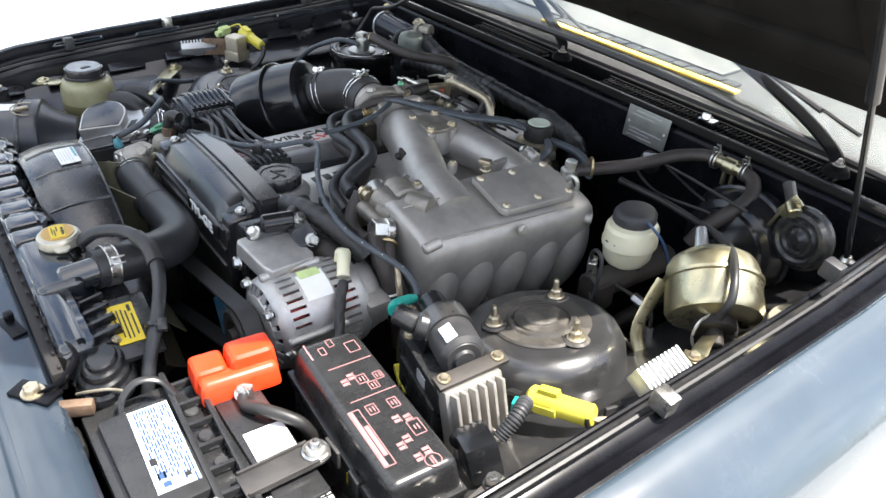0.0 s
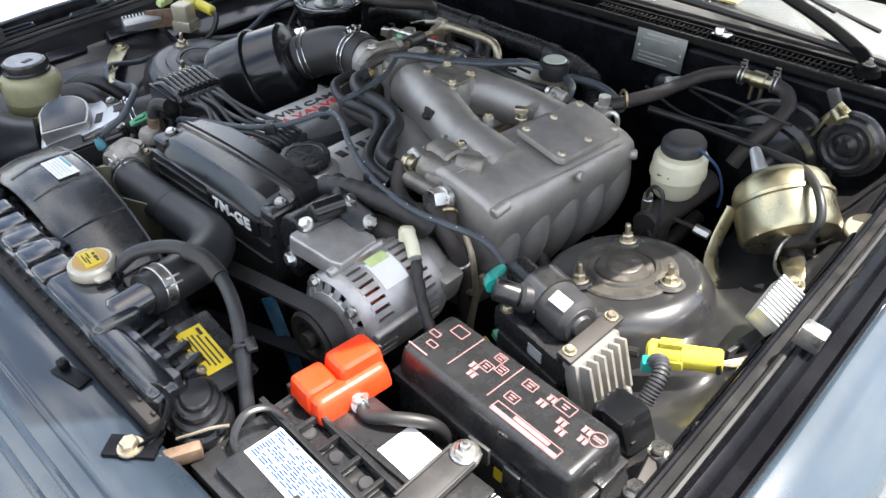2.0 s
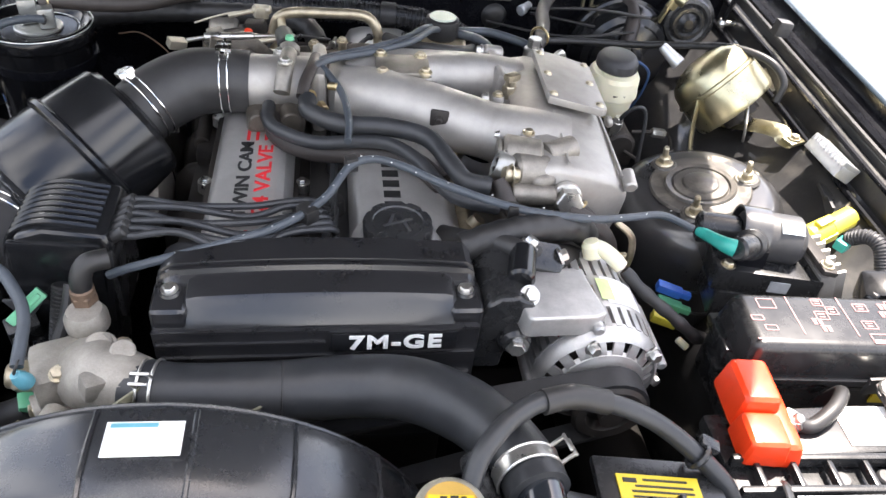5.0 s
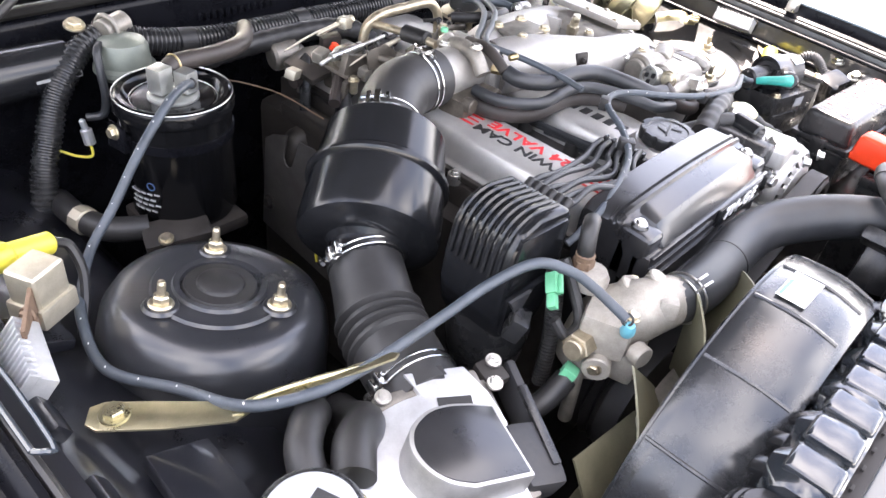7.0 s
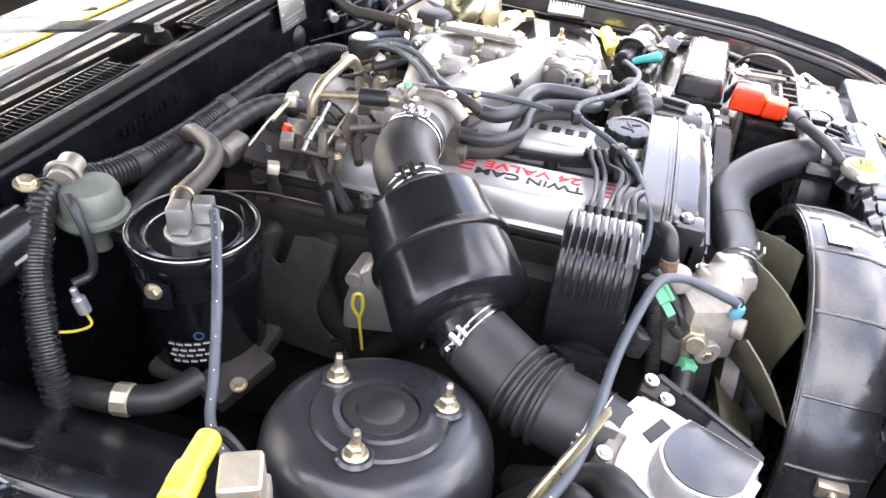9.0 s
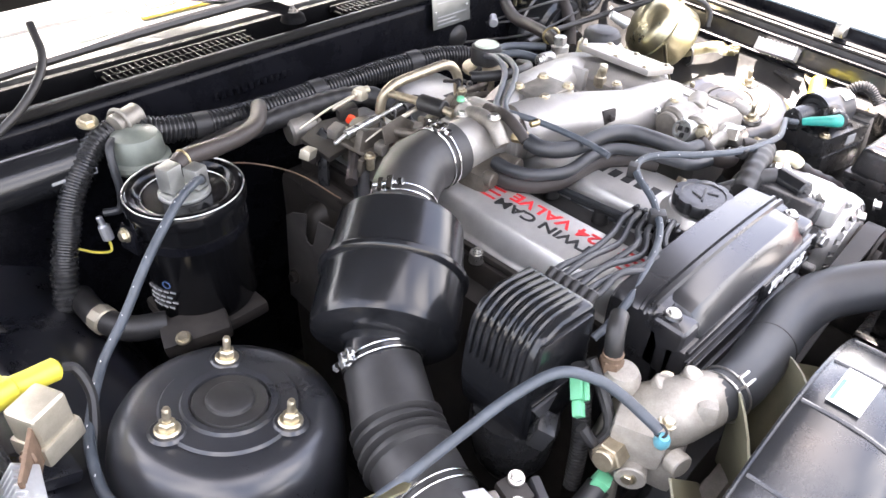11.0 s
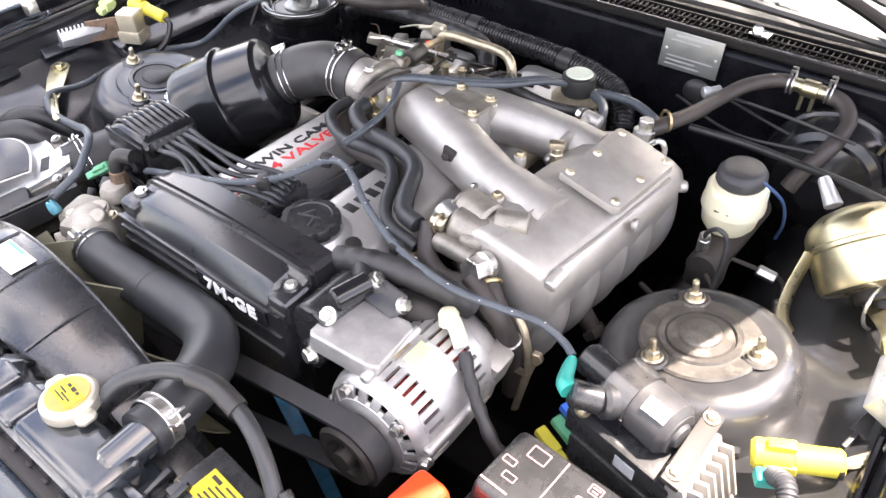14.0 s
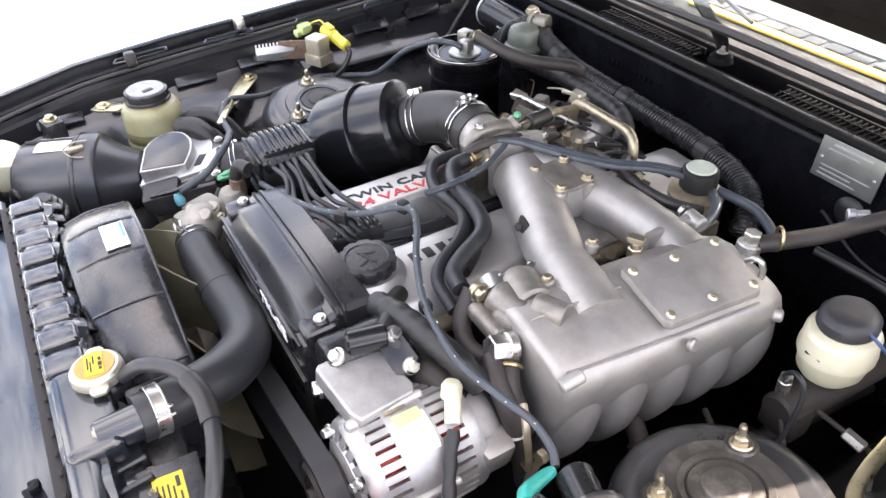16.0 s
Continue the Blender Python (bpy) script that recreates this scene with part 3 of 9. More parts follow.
# strut towers
for s in (-1, 1):
    c = Vector((s * 0.5195, 0.004 if s > 0 else 0.0, 0.833))
    n = Vector((-s * 0.155, 0, 0.988))
    m = axis(c, n)
    tower = part("strut_tower", lathe([(0.0, -0.004), (0.060, -0.004), (0.086, -0.002), (0.097, -0.005), (0.109, -0.014), (0.1175, -0.030), (0.1215, -0.055), (0.124, -0.09),
                                       (0.126, -0.115), (0.130, -0.135), (0.132, -0.16), (0.0, -0.17)], m, 56), M_TOWER_DUSTY_LIT if s > 0 else M_TOWER, car, "domed black strut tower with a rounded shoulder", 60)
    mount = lathe([(0, 0.0), (0.0395, 0.0), (0.041, 0.004), (0.0475, 0.005), (0.0495, 0.0015), (0.052, 0.001), (0.068, 0.0012), (0.0705, -0.002), (0.0, -0.004)], m, 48)
    angs = (180, 62, -62) if s < 0 else (0, 118, -118)
    ears = [lathe([(0, 0.0032), (0.016, 0.0032), (0.019, 0.0), (0, -0.002)], m @ pose(0.0675 * math.cos(radians(a)), 0.0675 * math.sin(radians(a)), 0), 20) for a in angs]
    plate = part("strut_mount", mount, M_STRUT_DUST_SUN if s > 0 else M_TOWER, tower, "dusty round strut mounting plate, paled to look sunlit" if s > 0 else "", 40)
    for e in ears:
        part("mount_ear", e, M_STRUT_DUST_SUN if s > 0 else M_TOWER, plate)
    part("rubber_cap", lathe([(0, 0.009), (0.021, 0.009), (0.0235, 0.0075), (0.025, 0.0045), (0.037, 0.004), (0.0385, 0.001), (0.0, 0.0)], m, 40), M_RUBBER if s < 0 else M_STRUT_DUST_SUN, tower, "round rubber cap over the strut rod")
    for a in angs:
        p = m @ Vector((0.0675 * math.cos(radians(a)), 0.0675 * math.sin(radians(a)), 0.003))
        part("stud_nut", stud(p, n), M_BOLT, tower, "gold zinc-plated flanged nut")

# firewall, cowl and windscreen
fw = [(0.492, 0.28), (0.492, 0.60), (0.484, 0.70), (0.486, 0.86), (0.494, 0.925), (0.494, 0.938), (0.498, 0.944), (0.510, 0.948), (0.513, 0.956), (0.526, 0.956), (0.528, 0.93), (0.545, 0.60), (0.545, 0.28)]
firewall = part("firewall", prism(fw, 1.50, Matrix(((0, 0, 1, -0.75), (1, 0, 0, 0), (0, 1, 0, 0), (0, 0, 0, 1))), 0.002), M_BAY, car, "black painted firewall panel with a folded top flange")
part("cowl_seal", tube([(-0.74, 0.505, 0.951), (-0.4, 0.503, 0.955), (0, 0.502, 0.957), (0.4, 0.503, 0.955), (0.74, 0.505, 0.951)], 0.0075, 10, 6), M_DARK, car, "black rubber seal along the firewall's top")
cowl = part("cowl", merge(box((0, 0.570, 0.912), (1.5, 0.085, 0.012), bevel=0.002), box((0, 0.612, 0.934), (1.5, 0.012, 0.036), bevel=0.004)), M_COWL, car, "black cowl trough below the windscreen")
for x, w in ((-0.235, 0.25), (0.34, 0.52)):
    grid = [box((x, 0.572, 0.936), (w, 0.050, 0.004), bevel=0.001)]
    grid += [box((x - w / 2 + 0.005 + 0.0100 * i, 0.572, 0.942), (0.0022, 0.044, 0.006), (0, 0, 0), 0) for i in range(int(w / 0.01))]
    grid += [box((x, 0.572, 0.943), (w, 0.0025, 0.006), bevel=0)]
    grid += [box((x, 0.572 + dy, 0.941), (w + 0.012, 0.005, 0.012), bevel=0.002) for dy in (-0.026, 0.026)]
    part("cowl_grille", merge(*grid), M_COWL, cowl, "fine-barred air intake grille")
gm = Matrix(((1, 0, 0, 0), (0, math.cos(radians(33)), -math.sin(radians(33)), 0.612), (0, math.sin(radians(33)), math.cos(radians(33)), 0.957), (0, 0, 0, 1)))
ws = []
for i in range(9):
    v = i / 8 * 0.86
    hw = 0.70 - 0.12 * v / 0.86
    ws.append([gm @ Vector((hw * (k / 8 - 1), v, 0.045 * (1 - (k / 8 - 1) ** 2))) for k in range(17)])
bmw = loft(ws, cap=False, closed=False)
bmesh.ops.solidify(bmw, geom=bmw.faces[:], thickness=0.005)
pane = part("windscreen", bmw, M_GLASS, car, "raked laminated windscreen over a grey dashboard cover", 60)
pane.visible_shadow = False
part("screen_trim", tube([gm @ Vector((-0.70, 0, 0)), gm @ Vector((-0.35, 0, 0.034)), gm @ Vector((0, 0, 0.046)), gm @ Vector((0.35, 0, 0.034)), gm @ Vector((0.70, 0, 0))], 0.008, 8, 6), M_RUBBER, pane, "black windscreen rubber")
dash_out = [(0.640, 0.90), (0.645, 0.948), (0.665, 0.962), (0.700, 0.973), (1.16, 0.985), (1.20, 0.96), (1.20, 0.55), (1.15, 0.55), (1.14, 0.90)]
dash = part("dashboard", prism(dash_out, 1.30, Matrix(((0, 0, 1, -0.65), (1, 0, 0, 0), (0, 1, 0, 0), (0, 0, 0, 1))), 0.004), M_DASH, car, "grey dashboard top behind the windscreen")
for xa, xb in ((-0.24, 0.04), (0.04, 0.32)):
    part("mat_trim", box(((xa + xb) / 2, 0.693, 0.9725), (0.279, 0.020, 0.006), (1.5, 0, 0), 0.002), M_MATYEL, dash, "yellow trim of the dashboard cover")
for i in range(13):
    part("fringe_patch", box((-0.235 + 0.0436 * i, 0.717 + 0.003 * (i % 2), 0.9760), (0.040 if i % 3 else 0.028, 0.026, 0.004), (1.5, 0, 0), 0.001), M_INK, dash, "" if i else "black fringe")
part("dash_cover", box((-0.17, 0.935, 0.9820), (0.84, 0.40, 0.008), (1.5, 0, 0), 0.003), M_DASHCOVER, dash, "sunlit grey dashboard cover")
part("roof", merge(box((0, 1.95, 1.43), (1.16, 1.1, 0.03), bevel=0.012), box((0.66, 1.25, 1.2), (0.05, 0.9, 0.05), (33, 0, 6), 0.01), box((-0.66, 1.25, 1.2), (0.05, 0.9, 0.05), (33, 0, -6), 0.01), box((0, 1.6, 0.55), (1.5, 0.06, 0.8), bevel=0.01), box((0.80, 1.6, 0.62), (0.06, 1.4, 0.68), bevel=0.02), box((-0.80, 1.6, 0.62), (0.06, 1.4, 0.68), bevel=0.02)), M_BODY, car, "dark blue roof, pillars and doors")

# wipers: arm on a pivot with a thin blade against the glass
for x, tip in ((-0.035, -0.46), (0.605, 0.12)):
    w = part("wiper", merge(lathe([(0, 0.016), (0.012, 0.016), (0.019, 0.010), (0.022, 0.0), (0, 0)], Matrix.Translation((x, 0.556, 0.958)), 20), tube([(x, 0.556, 0.972), (x - 0.035, 0.585, 0.985), (x - 0.14, 0.635, 1.008), ((x + tip) / 2 - 0.05, 0.685, 1.035), (tip, 0.74, 1.068)], 0.011, 8, 6, flat=0.45)), M_COWL, car, "black wiper arm lying on the windscreen")
    part("wiper_blade", merge(tube([(x - 0.02, 0.645, 0.998), ((x + tip) / 2, 0.69, 1.030), (tip - 0.12, 0.745, 1.065)], 0.0042, 6, 6), tube([(x - 0.10, 0.655, 1.010), ((x + tip) / 2 - 0.04, 0.695, 1.040), (tip - 0.04, 0.738, 1.066)], 0.0055, 6, 6)), M_RUBBER, w)
    part("pivot_nut", stud((x, 0.556, 0.972), (0, 0, 1), 0.007, 0.007, 0.006), M_CAST_DARK, w)

part("washer_nozzle", merge(box((0.358, 0.552, 0.958), (0.034, 0.022, 0.010), (10, 0, -8), 0.003), lathe([(0, 0.010), (0.007, 0.010), (0.009, 0.006), (0.010, 0), (0, 0)], Matrix.Translation((0.352, 0.552, 0.962)), 18)), M_CHROME, cowl, "bright plated wiper spindle cap")

# bonnet, open
hinge, ang = Vector((0, 0.600, 1.072)), radians(50)
hm = Matrix(((1, 0, 0, 0), (0, -math.cos(ang), -math.sin(ang), hinge.y), (0, math.sin(ang), -math.cos(ang), hinge.z), (0, 0, 0, 1)))
rows = []
for v, hw in ((0, 0.735), (0.06, 0.745), (0.54, 0.74), (0.98, 0.70), (1.18, 0.66), (1.27, 0.62), (1.34, 0.58)):
    drop = 0.05 * (v / 1.34) ** 2
    loop = [(-hw, 0.0), (-hw * 0.5, -0.022), (0, -0.026), (hw * 0.5, -0.022), (hw, 0.0), (hw, 0.016), (hw * 0.5, 0.004), (0, -0.004), (-hw * 0.5, 0.004), (-hw, 0.016)]
    rows.append([hm @ Vector((x, v, z + drop)) for x, z in loop])
bonnet = part("bonnet", loft(rows), M_BODY, car, "open dark bonnet propped over the engine bay", 50)
ribs = [box((0, v, 0.026), (1.36 - 0.2 * v, 0.06, 0.026), bevel=0.008) for v in (0.12, 0.45, 1.05)] + [box((x, 0.55, 0.026), (0.06, 1.0, 0.024), (0, 0, a), 0.008) for x, a in ((-0.62, -4), (0.62, 4), (-0.22, 12), (0.22, -12))]
bm = merge(*ribs)
bm.transform(hm)
part("bonnet_frame", bm, M_DARK, bonnet, "matt black inner frame of the bonnet")
bm = loft([[hm @ Vector((x, v, z)) for x, z in ((-hw, 0.019 + d), (0, 0.004 + d), (hw, 0.019 + d), (hw, 0.024 + d), (0, 0.010 + d), (-hw, 0.024 + d))] for v, hw, d in ((0.004, 0.730, 0), (0.54, 0.733, 0.008), (0.98, 0.690, 0.027), (1.27, 0.61, 0.045))])
part("bonnet_liner", bm, M_DARK, bonnet, "black insulating liner under the bonnet", 60)
for s in (-1, 1):
    a, b = Vector((s * 0.715, 0.43, 0.895)), Vector((s * 0.690, 0.20, 1.52))
    st = part("bonnet_stay", merge(rod(a, a.lerp(b, 0.5), 0.0045, seg=12), rod(a.lerp(b, 0.42), b, 0.009, seg=14)), M_PLASTIC_GLOSS, car, "slim black gas strut of the bonnet")
    part("ball_joint", merge(lathe([(0, 0.010), (0.006, 0.008), (0.009, 0), (0.006, -0.008), (0, -0.010)], Matrix.Translation(a), 14), rod(a, a + Vector((s * 0.04, 0, 0)), 0.005)), M_STEEL, st)

# radiator support panel and nose
sup = [(-0.735, 0.60), (-0.735, 0.832), (-0.728, 0.842), (-0.712, 0.846), (-0.648, 0.852), (-0.646, 0.8505), (-0.640, 0.8505), (-0.638, 0.852), (-0.606, 0.853), (-0.583, 0.851), (-0.578, 0.846), (-0.578, 0.79), (-0.59, 0.79), (-0.59, 0.836), (-0.72, 0.830), (-0.72, 0.60)]
support = part("radiator_support", prism(sup, 1.07, Matrix(((0, 0, 1, -0.44), (1, 0, 0, 0), (0, 1, 0, 0), (0, 0, 0, 1))), 0.002), M_SUPPORT, car, "glossy dark blue-grey radiator support panel")
for x0, x1 in ((-0.42, -0.02), (0.02, 0.34)):
    part("pressed_bead", merge(tube([(x0, -0.668, 0.8505), (x1, -0.668, 0.8505)], 0.004, 8, 2), tube([(x0, -0.690, 0.849), (x1, -0.690, 0.849)], 0.004, 8, 2)), M_SUPPORT, support)
part("seal_strip", merge(box((-0.02, -0.575, 0.861), (0.70, 0.014, 0.028), bevel=0.004), *[box((-0.35 + 0.028 * i, -0.5715, 0.878), (0.007, 0.003, 0.003), bevel=0.0005) for i in range(25)]), M_SEAL, support, "brown foam sealing strip before the radiator")
# Solid black discs stand in for the shade inside drain holes.
for x, y in ((0.385, -0.655), (-0.40, -0.63), (0.33, -0.700), (-0.12, -0.625), (0.12, -0.705)):
    part("panel_hole_dark", lathe([(0, 0.0008), (0.005, 0.0008), (0.006, 0.0), (0.006, -0.004), (0, -0.004)], Matrix.Translation((x, y, 0.8525)), 16), M_INK, support, "black disc painted as the dark of a drain hole")
part("latch_tab", merge(box((0.185, -0.600, 0.8545), (0.05, 0.018, 0.004), (0, 0, 12), 0.002), box((0.168, -0.600, 0.860), (0.014, 0.012, 0.012), bevel=0.004)), M_BAY, support)
part("latch_tab", merge(box((-0.14, -0.625, 0.855), (0.045, 0.022, 0.004), (0, 0, -10), 0.0015), lathe([(0, 0.006), (0.005, 0.006), (0.005, 0), (0, 0)], Matrix.Translation((-0.135, -0.624, 0.857)), 8)), M_BOLT, support)
part("panel_sticker", merge(box((0.055, -0.705, 0.8475), (0.075, 0.040, 0.0012), (4, 0, 4), 0)), M_WHITE, support, "faded white and yellow sticker")
part("sticker_band", box((0.055, -0.690, 0.8488), (0.074, 0.012, 0.0012), (4, 0, 4), 0), M_LORANGE, support)
part("nose", loft([[(x, -0.735 - 0.10 * (1 - (x / 0.72) ** 2) - dy, z) for dy, z in ((0.0, 0.80), (0.03, 0.835), (0.10, 0.83), (0.14, 0.78), (0.15, 0.55), (0.10, 0.55), (0.10, 0.77), (0.03, 0.80))] for x in [-0.72 + 0.09 * i for i in range(17)]]), M_BODY, car, "dark blue nose panel before the radiator", 50)
for x, y in ((-0.72, 0.0), (0.72, 0.0), (-0.72, 2.3), (0.72, 2.3)):
    wm = axis((x, y, 0.30), (1, 0, 0))
    wh = part("wheel", lathe([(0.19, -0.08), (0.27, -0.09), (0.297, -0.07), (0.30, 0.0), (0.297, 0.07), (0.27, 0.09), (0.19, 0.08), (0.19, -0.08)], wm, 40), M_BELT, car, "black road wheel under the wing")
    part("rim", lathe([(0, -0.02), (0.06, -0.03), (0.17, -0.05), (0.195, -0.07), (0.195, 0.07), (0.17, 0.05), (0.06, 0.03), (0, 0.02)], wm, 32), M_FINS, wh)
# Unseen panels added to keep ground light out of the engine bay.
part("light_block", merge(box((0, -0.1, 0.27), (1.16, 1.3, 0.02), bevel=0.004), box((0, -0.60, 0.55), (1.2, 0.02, 0.55), bevel=0.004)), M_DARK, car, "unseen black panels that keep ground light out of the bay")
for s in (-1, 1):
    part("chassis_rail", tube([(s * 0.40, -0.6, 0.50), (s * 0.40, -0.2, 0.50), (s * 0.40, 0.2, 0.48), (s * 0.38, 0.5, 0.42)], 0.06, 12, 6), M_DARK, car, "greasy black chassis rail")
part("crossmember", box((0, -0.05, 0.40), (0.80, 0.12, 0.10), bevel=0.02), M_DARK, car, "greasy black crossmember")


# ---- engine ----
engine = thing("engine", "twin-cam six-cylinder engine with silver cam covers", "engine", at=(0, 0.1, 0.40))
part("engine_block", merge(box((-0.02, 0.10, 0.56), (0.34, 0.62, 0.46), bevel=0.02), box((-0.04, 0.10, 0.44), (0.26, 0.60, 0.10), bevel=0.02)), M_CARD, engine, "greasy brown-black engine block")
part("cover_flange", merge(box((-0.096, 0.065, 0.832), (0.116, 0.565, 0.010), bevel=0.003), box((0.090, 0.082, 0.832), (0.148, 0.595, 0.010), bevel=0.003)), M_CARD, engine, "dirty bolted flange below the cam covers")
part("cylinder_head", box((0.002, 0.09, 0.790), (0.318, 0.60, 0.07), bevel=0.006), M_CARD, engine, "greasy cast aluminium cylinder head")
YM = Matrix(((1, 0, 0, 0), (0, 0, 1, 0), (0, 1, 0, 0), (0, 0, 0, 1)))  # local x, y, z -> world x, z, y


def along_y(outline, y0, y1, bevel, seg=3):
    m = YM.copy()
    m.translation = (0, y0, 0)
    return prism(outline, y1 - y0, m, bevel, seg)


ex = part("cam_cover", along_y([(-0.147, 0.80), (-0.147, 0.838), (-0.142, 0.842), (-0.1385, 0.866), (-0.131, 0.8795), (-0.122, 0.8825), (-0.060, 0.8838), (-0.052, 0.880), (-0.046, 0.862), (-0.042, 0.80)], -0.215, 0.345, 0.003, 2), M_COVER, engine, "satin silver exhaust-side cam cover with red and black lettering")
inn = part("cam_cover", along_y([(0.022, 0.80), (0.024, 0.855), (0.034, 0.878), (0.055, 0.8835), (0.115, 0.8815), (0.140, 0.872), (0.156, 0.850), (0.160, 0.80)], -0.215, 0.38, 0.006), M_COVER, engine, "satin silver intake-side cam cover")
for cover, xs in ((ex, (-0.154, -0.034)), (inn, (0.018, 0.165))):
    for x in xs:
        for y in (-0.16, 0.0, 0.16, 0.33):
            part("cover_bolt", merge(lathe([(0, 0.014), (0.010, 0.014), (0.011, 0.0), (0, 0)], Matrix.Translation((x, y, 0.822)), 16), hexhead((x, y, 0.836), (0, 0, 1), 0.0055, 0.005)), M_STEEL, cover)
TX = Matrix(((0, -1, 0, 0), (1, 0, 0, 0), (0, 0, 1, 0), (0, 0, 0, 1)))  # letters run to the back, their tops to -x
lettering("letters", "TWIN CAM", 0.0220, Matrix.Translation((-0.099, -0.058, 0.8836)) @ pose(0, 0, 0, 0, -1.2, 0) @ TX @ Matrix.Diagonal((1.38, 1, 1, 1)), M_INK, ex, 0.0006, "black lettering", 1.0)
lettering("letters", "24 VALVE", 0.0245, Matrix.Translation((-0.076, -0.059, 0.8837)) @ pose(0, 0, 0, 0, -1, 0) @ TX @ Matrix.Diagonal((1.38, 1, 1, 1)), M_RED, ex, 0.0006, "red lettering", 1.0)
for y in (-0.172, 0.038, 0.222):
    part("stripe", merge(*[box((-0.100 + 0.011 * i, y, 0.8828 + 0.0003 * i), (0.0040, 0.030, 0.0012), bevel=0) for i in range(4)]), M_RED, ex, "red stripes")
for y in (-0.203, 0.262):
    for i in range(3):
        part("stripe", box((0.046 + 0.0075 * i, y, 0.8832 + 0.0002 * i), (0.0034, 0.020, 0.0012), bevel=0), M_RED, inn, "" if i else "short red stripes")
for i in range(6):
    part("brand_bar", box((0.074, -0.110 + 0.021 * i, 0.8833), (0.020, 0.013, 0.0012), bevel=0.0004), M_INK, inn, "" if i else "black maker's mark as plain bars")
for i in range(5):
    part("brand_bar", box((0.075, 0.16 + 0.03 * i, 0.8833), (0.022, 0.016, 0.0012), bevel=0.0004), M_INK, inn)
for i in range(2):
    part("brand_bar", box((-0.08, 0.20 + 0.024 * i, 0.8833), (0.022, 0.015, 0.0012), bevel=0.0004), M_INK, ex)
part("plug_valley", merge(box((0.000, 0.08, 0.830), (0.048, 0.60, 0.03), bevel=0.003), *[lathe([(0, 0.02), (0.010, 0.018), (0.012, 0.0), (0, 0)], Matrix.Translation((0.008, -0.16 + 0.085 * i, 0.848)), 14) for i in range(6)]), M_RUBBER, engine, "black spark plug boots between the cam covers")

# oil filler cap with scalloped rim
oc = Matrix.Translation((0.073, -0.178, 0.884))
seat = lathe([(0, 0.010), (0.040, 0.010), (0.046, 0.004), (0.050, 0), (0, 0)], oc, 32)
part("filler_neck", seat, M_COVER, inn)
capb = bmesh.new()
nn = 96
lev = [(0.034, 0.010), (0.0375, 0.013), (0.0380, 0.025), (0.0365, 0.0285), (0.028, 0.0290), (0.0265, 0.0275), (0.0, 0.0275)]
rr = []
for r, h in lev:
    if r == 0:
        rr.append([capb.verts.new(oc @ Vector((0, 0, h)))])
        continue
    row = []
    for i in range(nn):
        a = 2 * math.pi * i / nn
        k = 1 - (0.09 * max(0.0, math.cos(10 * a)) ** 3 if r > 0.03 else 0)
        row.append(capb.verts.new(oc @ Vector((r * k * math.cos(a), r * k * math.sin(a), h))))
    rr.append(row)
for a, b in zip(rr, rr[1:]):
    for i in range(nn):
        q = list(dict.fromkeys([a[i], a[(i + 1) % nn], b[(i + 1) % len(b)], b[i % len(b)]]))
        capb.faces.new(q)
bmesh.ops.recalc_face_normals(capb, faces=capb.faces)
oil = solid("oil_filler_cap", capb, M_PLASTIC, "black scalloped oil filler cap on the cam cover", "oil cap", at=(0.073, -0.178, 0.894))
can = [box((0.073, -0.178, 0.9120), (0.034, 0.003, 0.0022), (0, 0, 20), 0.0008), box((0.066, -0.172, 0.9120), (0.016, 0.003, 0.0022), (0, 0, 70), 0.0008), box((0.082, -0.186, 0.9120), (0.014, 0.003, 0.0022), (0, 0, 110), 0.0008)]
part("oil_can_mark", merge(*can), M_PLASTIC_GREY, oil, "raised oil can symbol")

# timing belt cover
def tc_z(x):
    """Height of the cover's crown, gently arched across the engine."""
    return 0.9165 - 0.0065 * ((x + 0.008) / 0.145) ** 2


def tc_loft(xs, prof):
    """Sections of (y, height) pairs across x; heights above 0 count from the crown, drops at the ends round it off."""
    rows = []
    for x, dz, dy in xs:
        rows.append([(x, y + (dy if y < -0.28 else 0), (tc_z(x) + h - dz) if h > -0.1 else 0.70) for y, h in prof])
    return loft(rows)


tcov = part("timing_cover", tc_loft([(-0.164, 0.020, 0), (-0.1625, 0.010, 0), (-0.157, 0.004, 0), (-0.148, 0.0, 0)] + [(-0.13 + 0.026 * i, 0.0, 0) for i in range(11)] + [(0.138, 0.0, 0), (0.145, 0.005, 0), (0.149, 0.020, 0)],
                                    [(-0.203, -0.5), (-0.203, -0.006), (-0.207, -0.001), (-0.238, -0.0005), (-0.2395, 0.0025), (-0.2430, 0.0025), (-0.2445, -0.0015), (-0.2470, -0.0015), (-0.2485, 0.002), (-0.2520, 0.002), (-0.2540, -0.003), (-0.262, -0.006), (-0.268, -0.020), (-0.270, -0.5)]), M_TIMING, engine, "black moulded timing belt cover with a white engine name", 28)
part("raised_panel", tc_loft([(-0.137, 0.020, 0.004), (-0.1355, 0.008, 0.002), (-0.131, 0.002, 0), (-0.122, 0.0, 0)] + [(-0.11 + 0.022 * i, 0.0, 0) for i in range(10)] + [(0.112, 0.0, 0), (0.120, 0.002, 0), (0.1245, 0.008, 0.002), (0.126, 0.020, 0.004)],
                             [(-0.250, -0.5), (-0.250, -0.003), (-0.258, -0.0025), (-0.2815, -0.0065), (-0.2835, -0.0085), (-0.2885, -0.0155), (-0.2905, -0.0185), (-0.2975, -0.0285), (-0.2995, -0.0325), (-0.3000, -0.5)]), M_TIMING, tcov, "", 22)
part("front_face", box((-0.008, -0.288, 0.792), (0.312, 0.028, 0.174), bevel=0.006), M_TIMING, tcov)
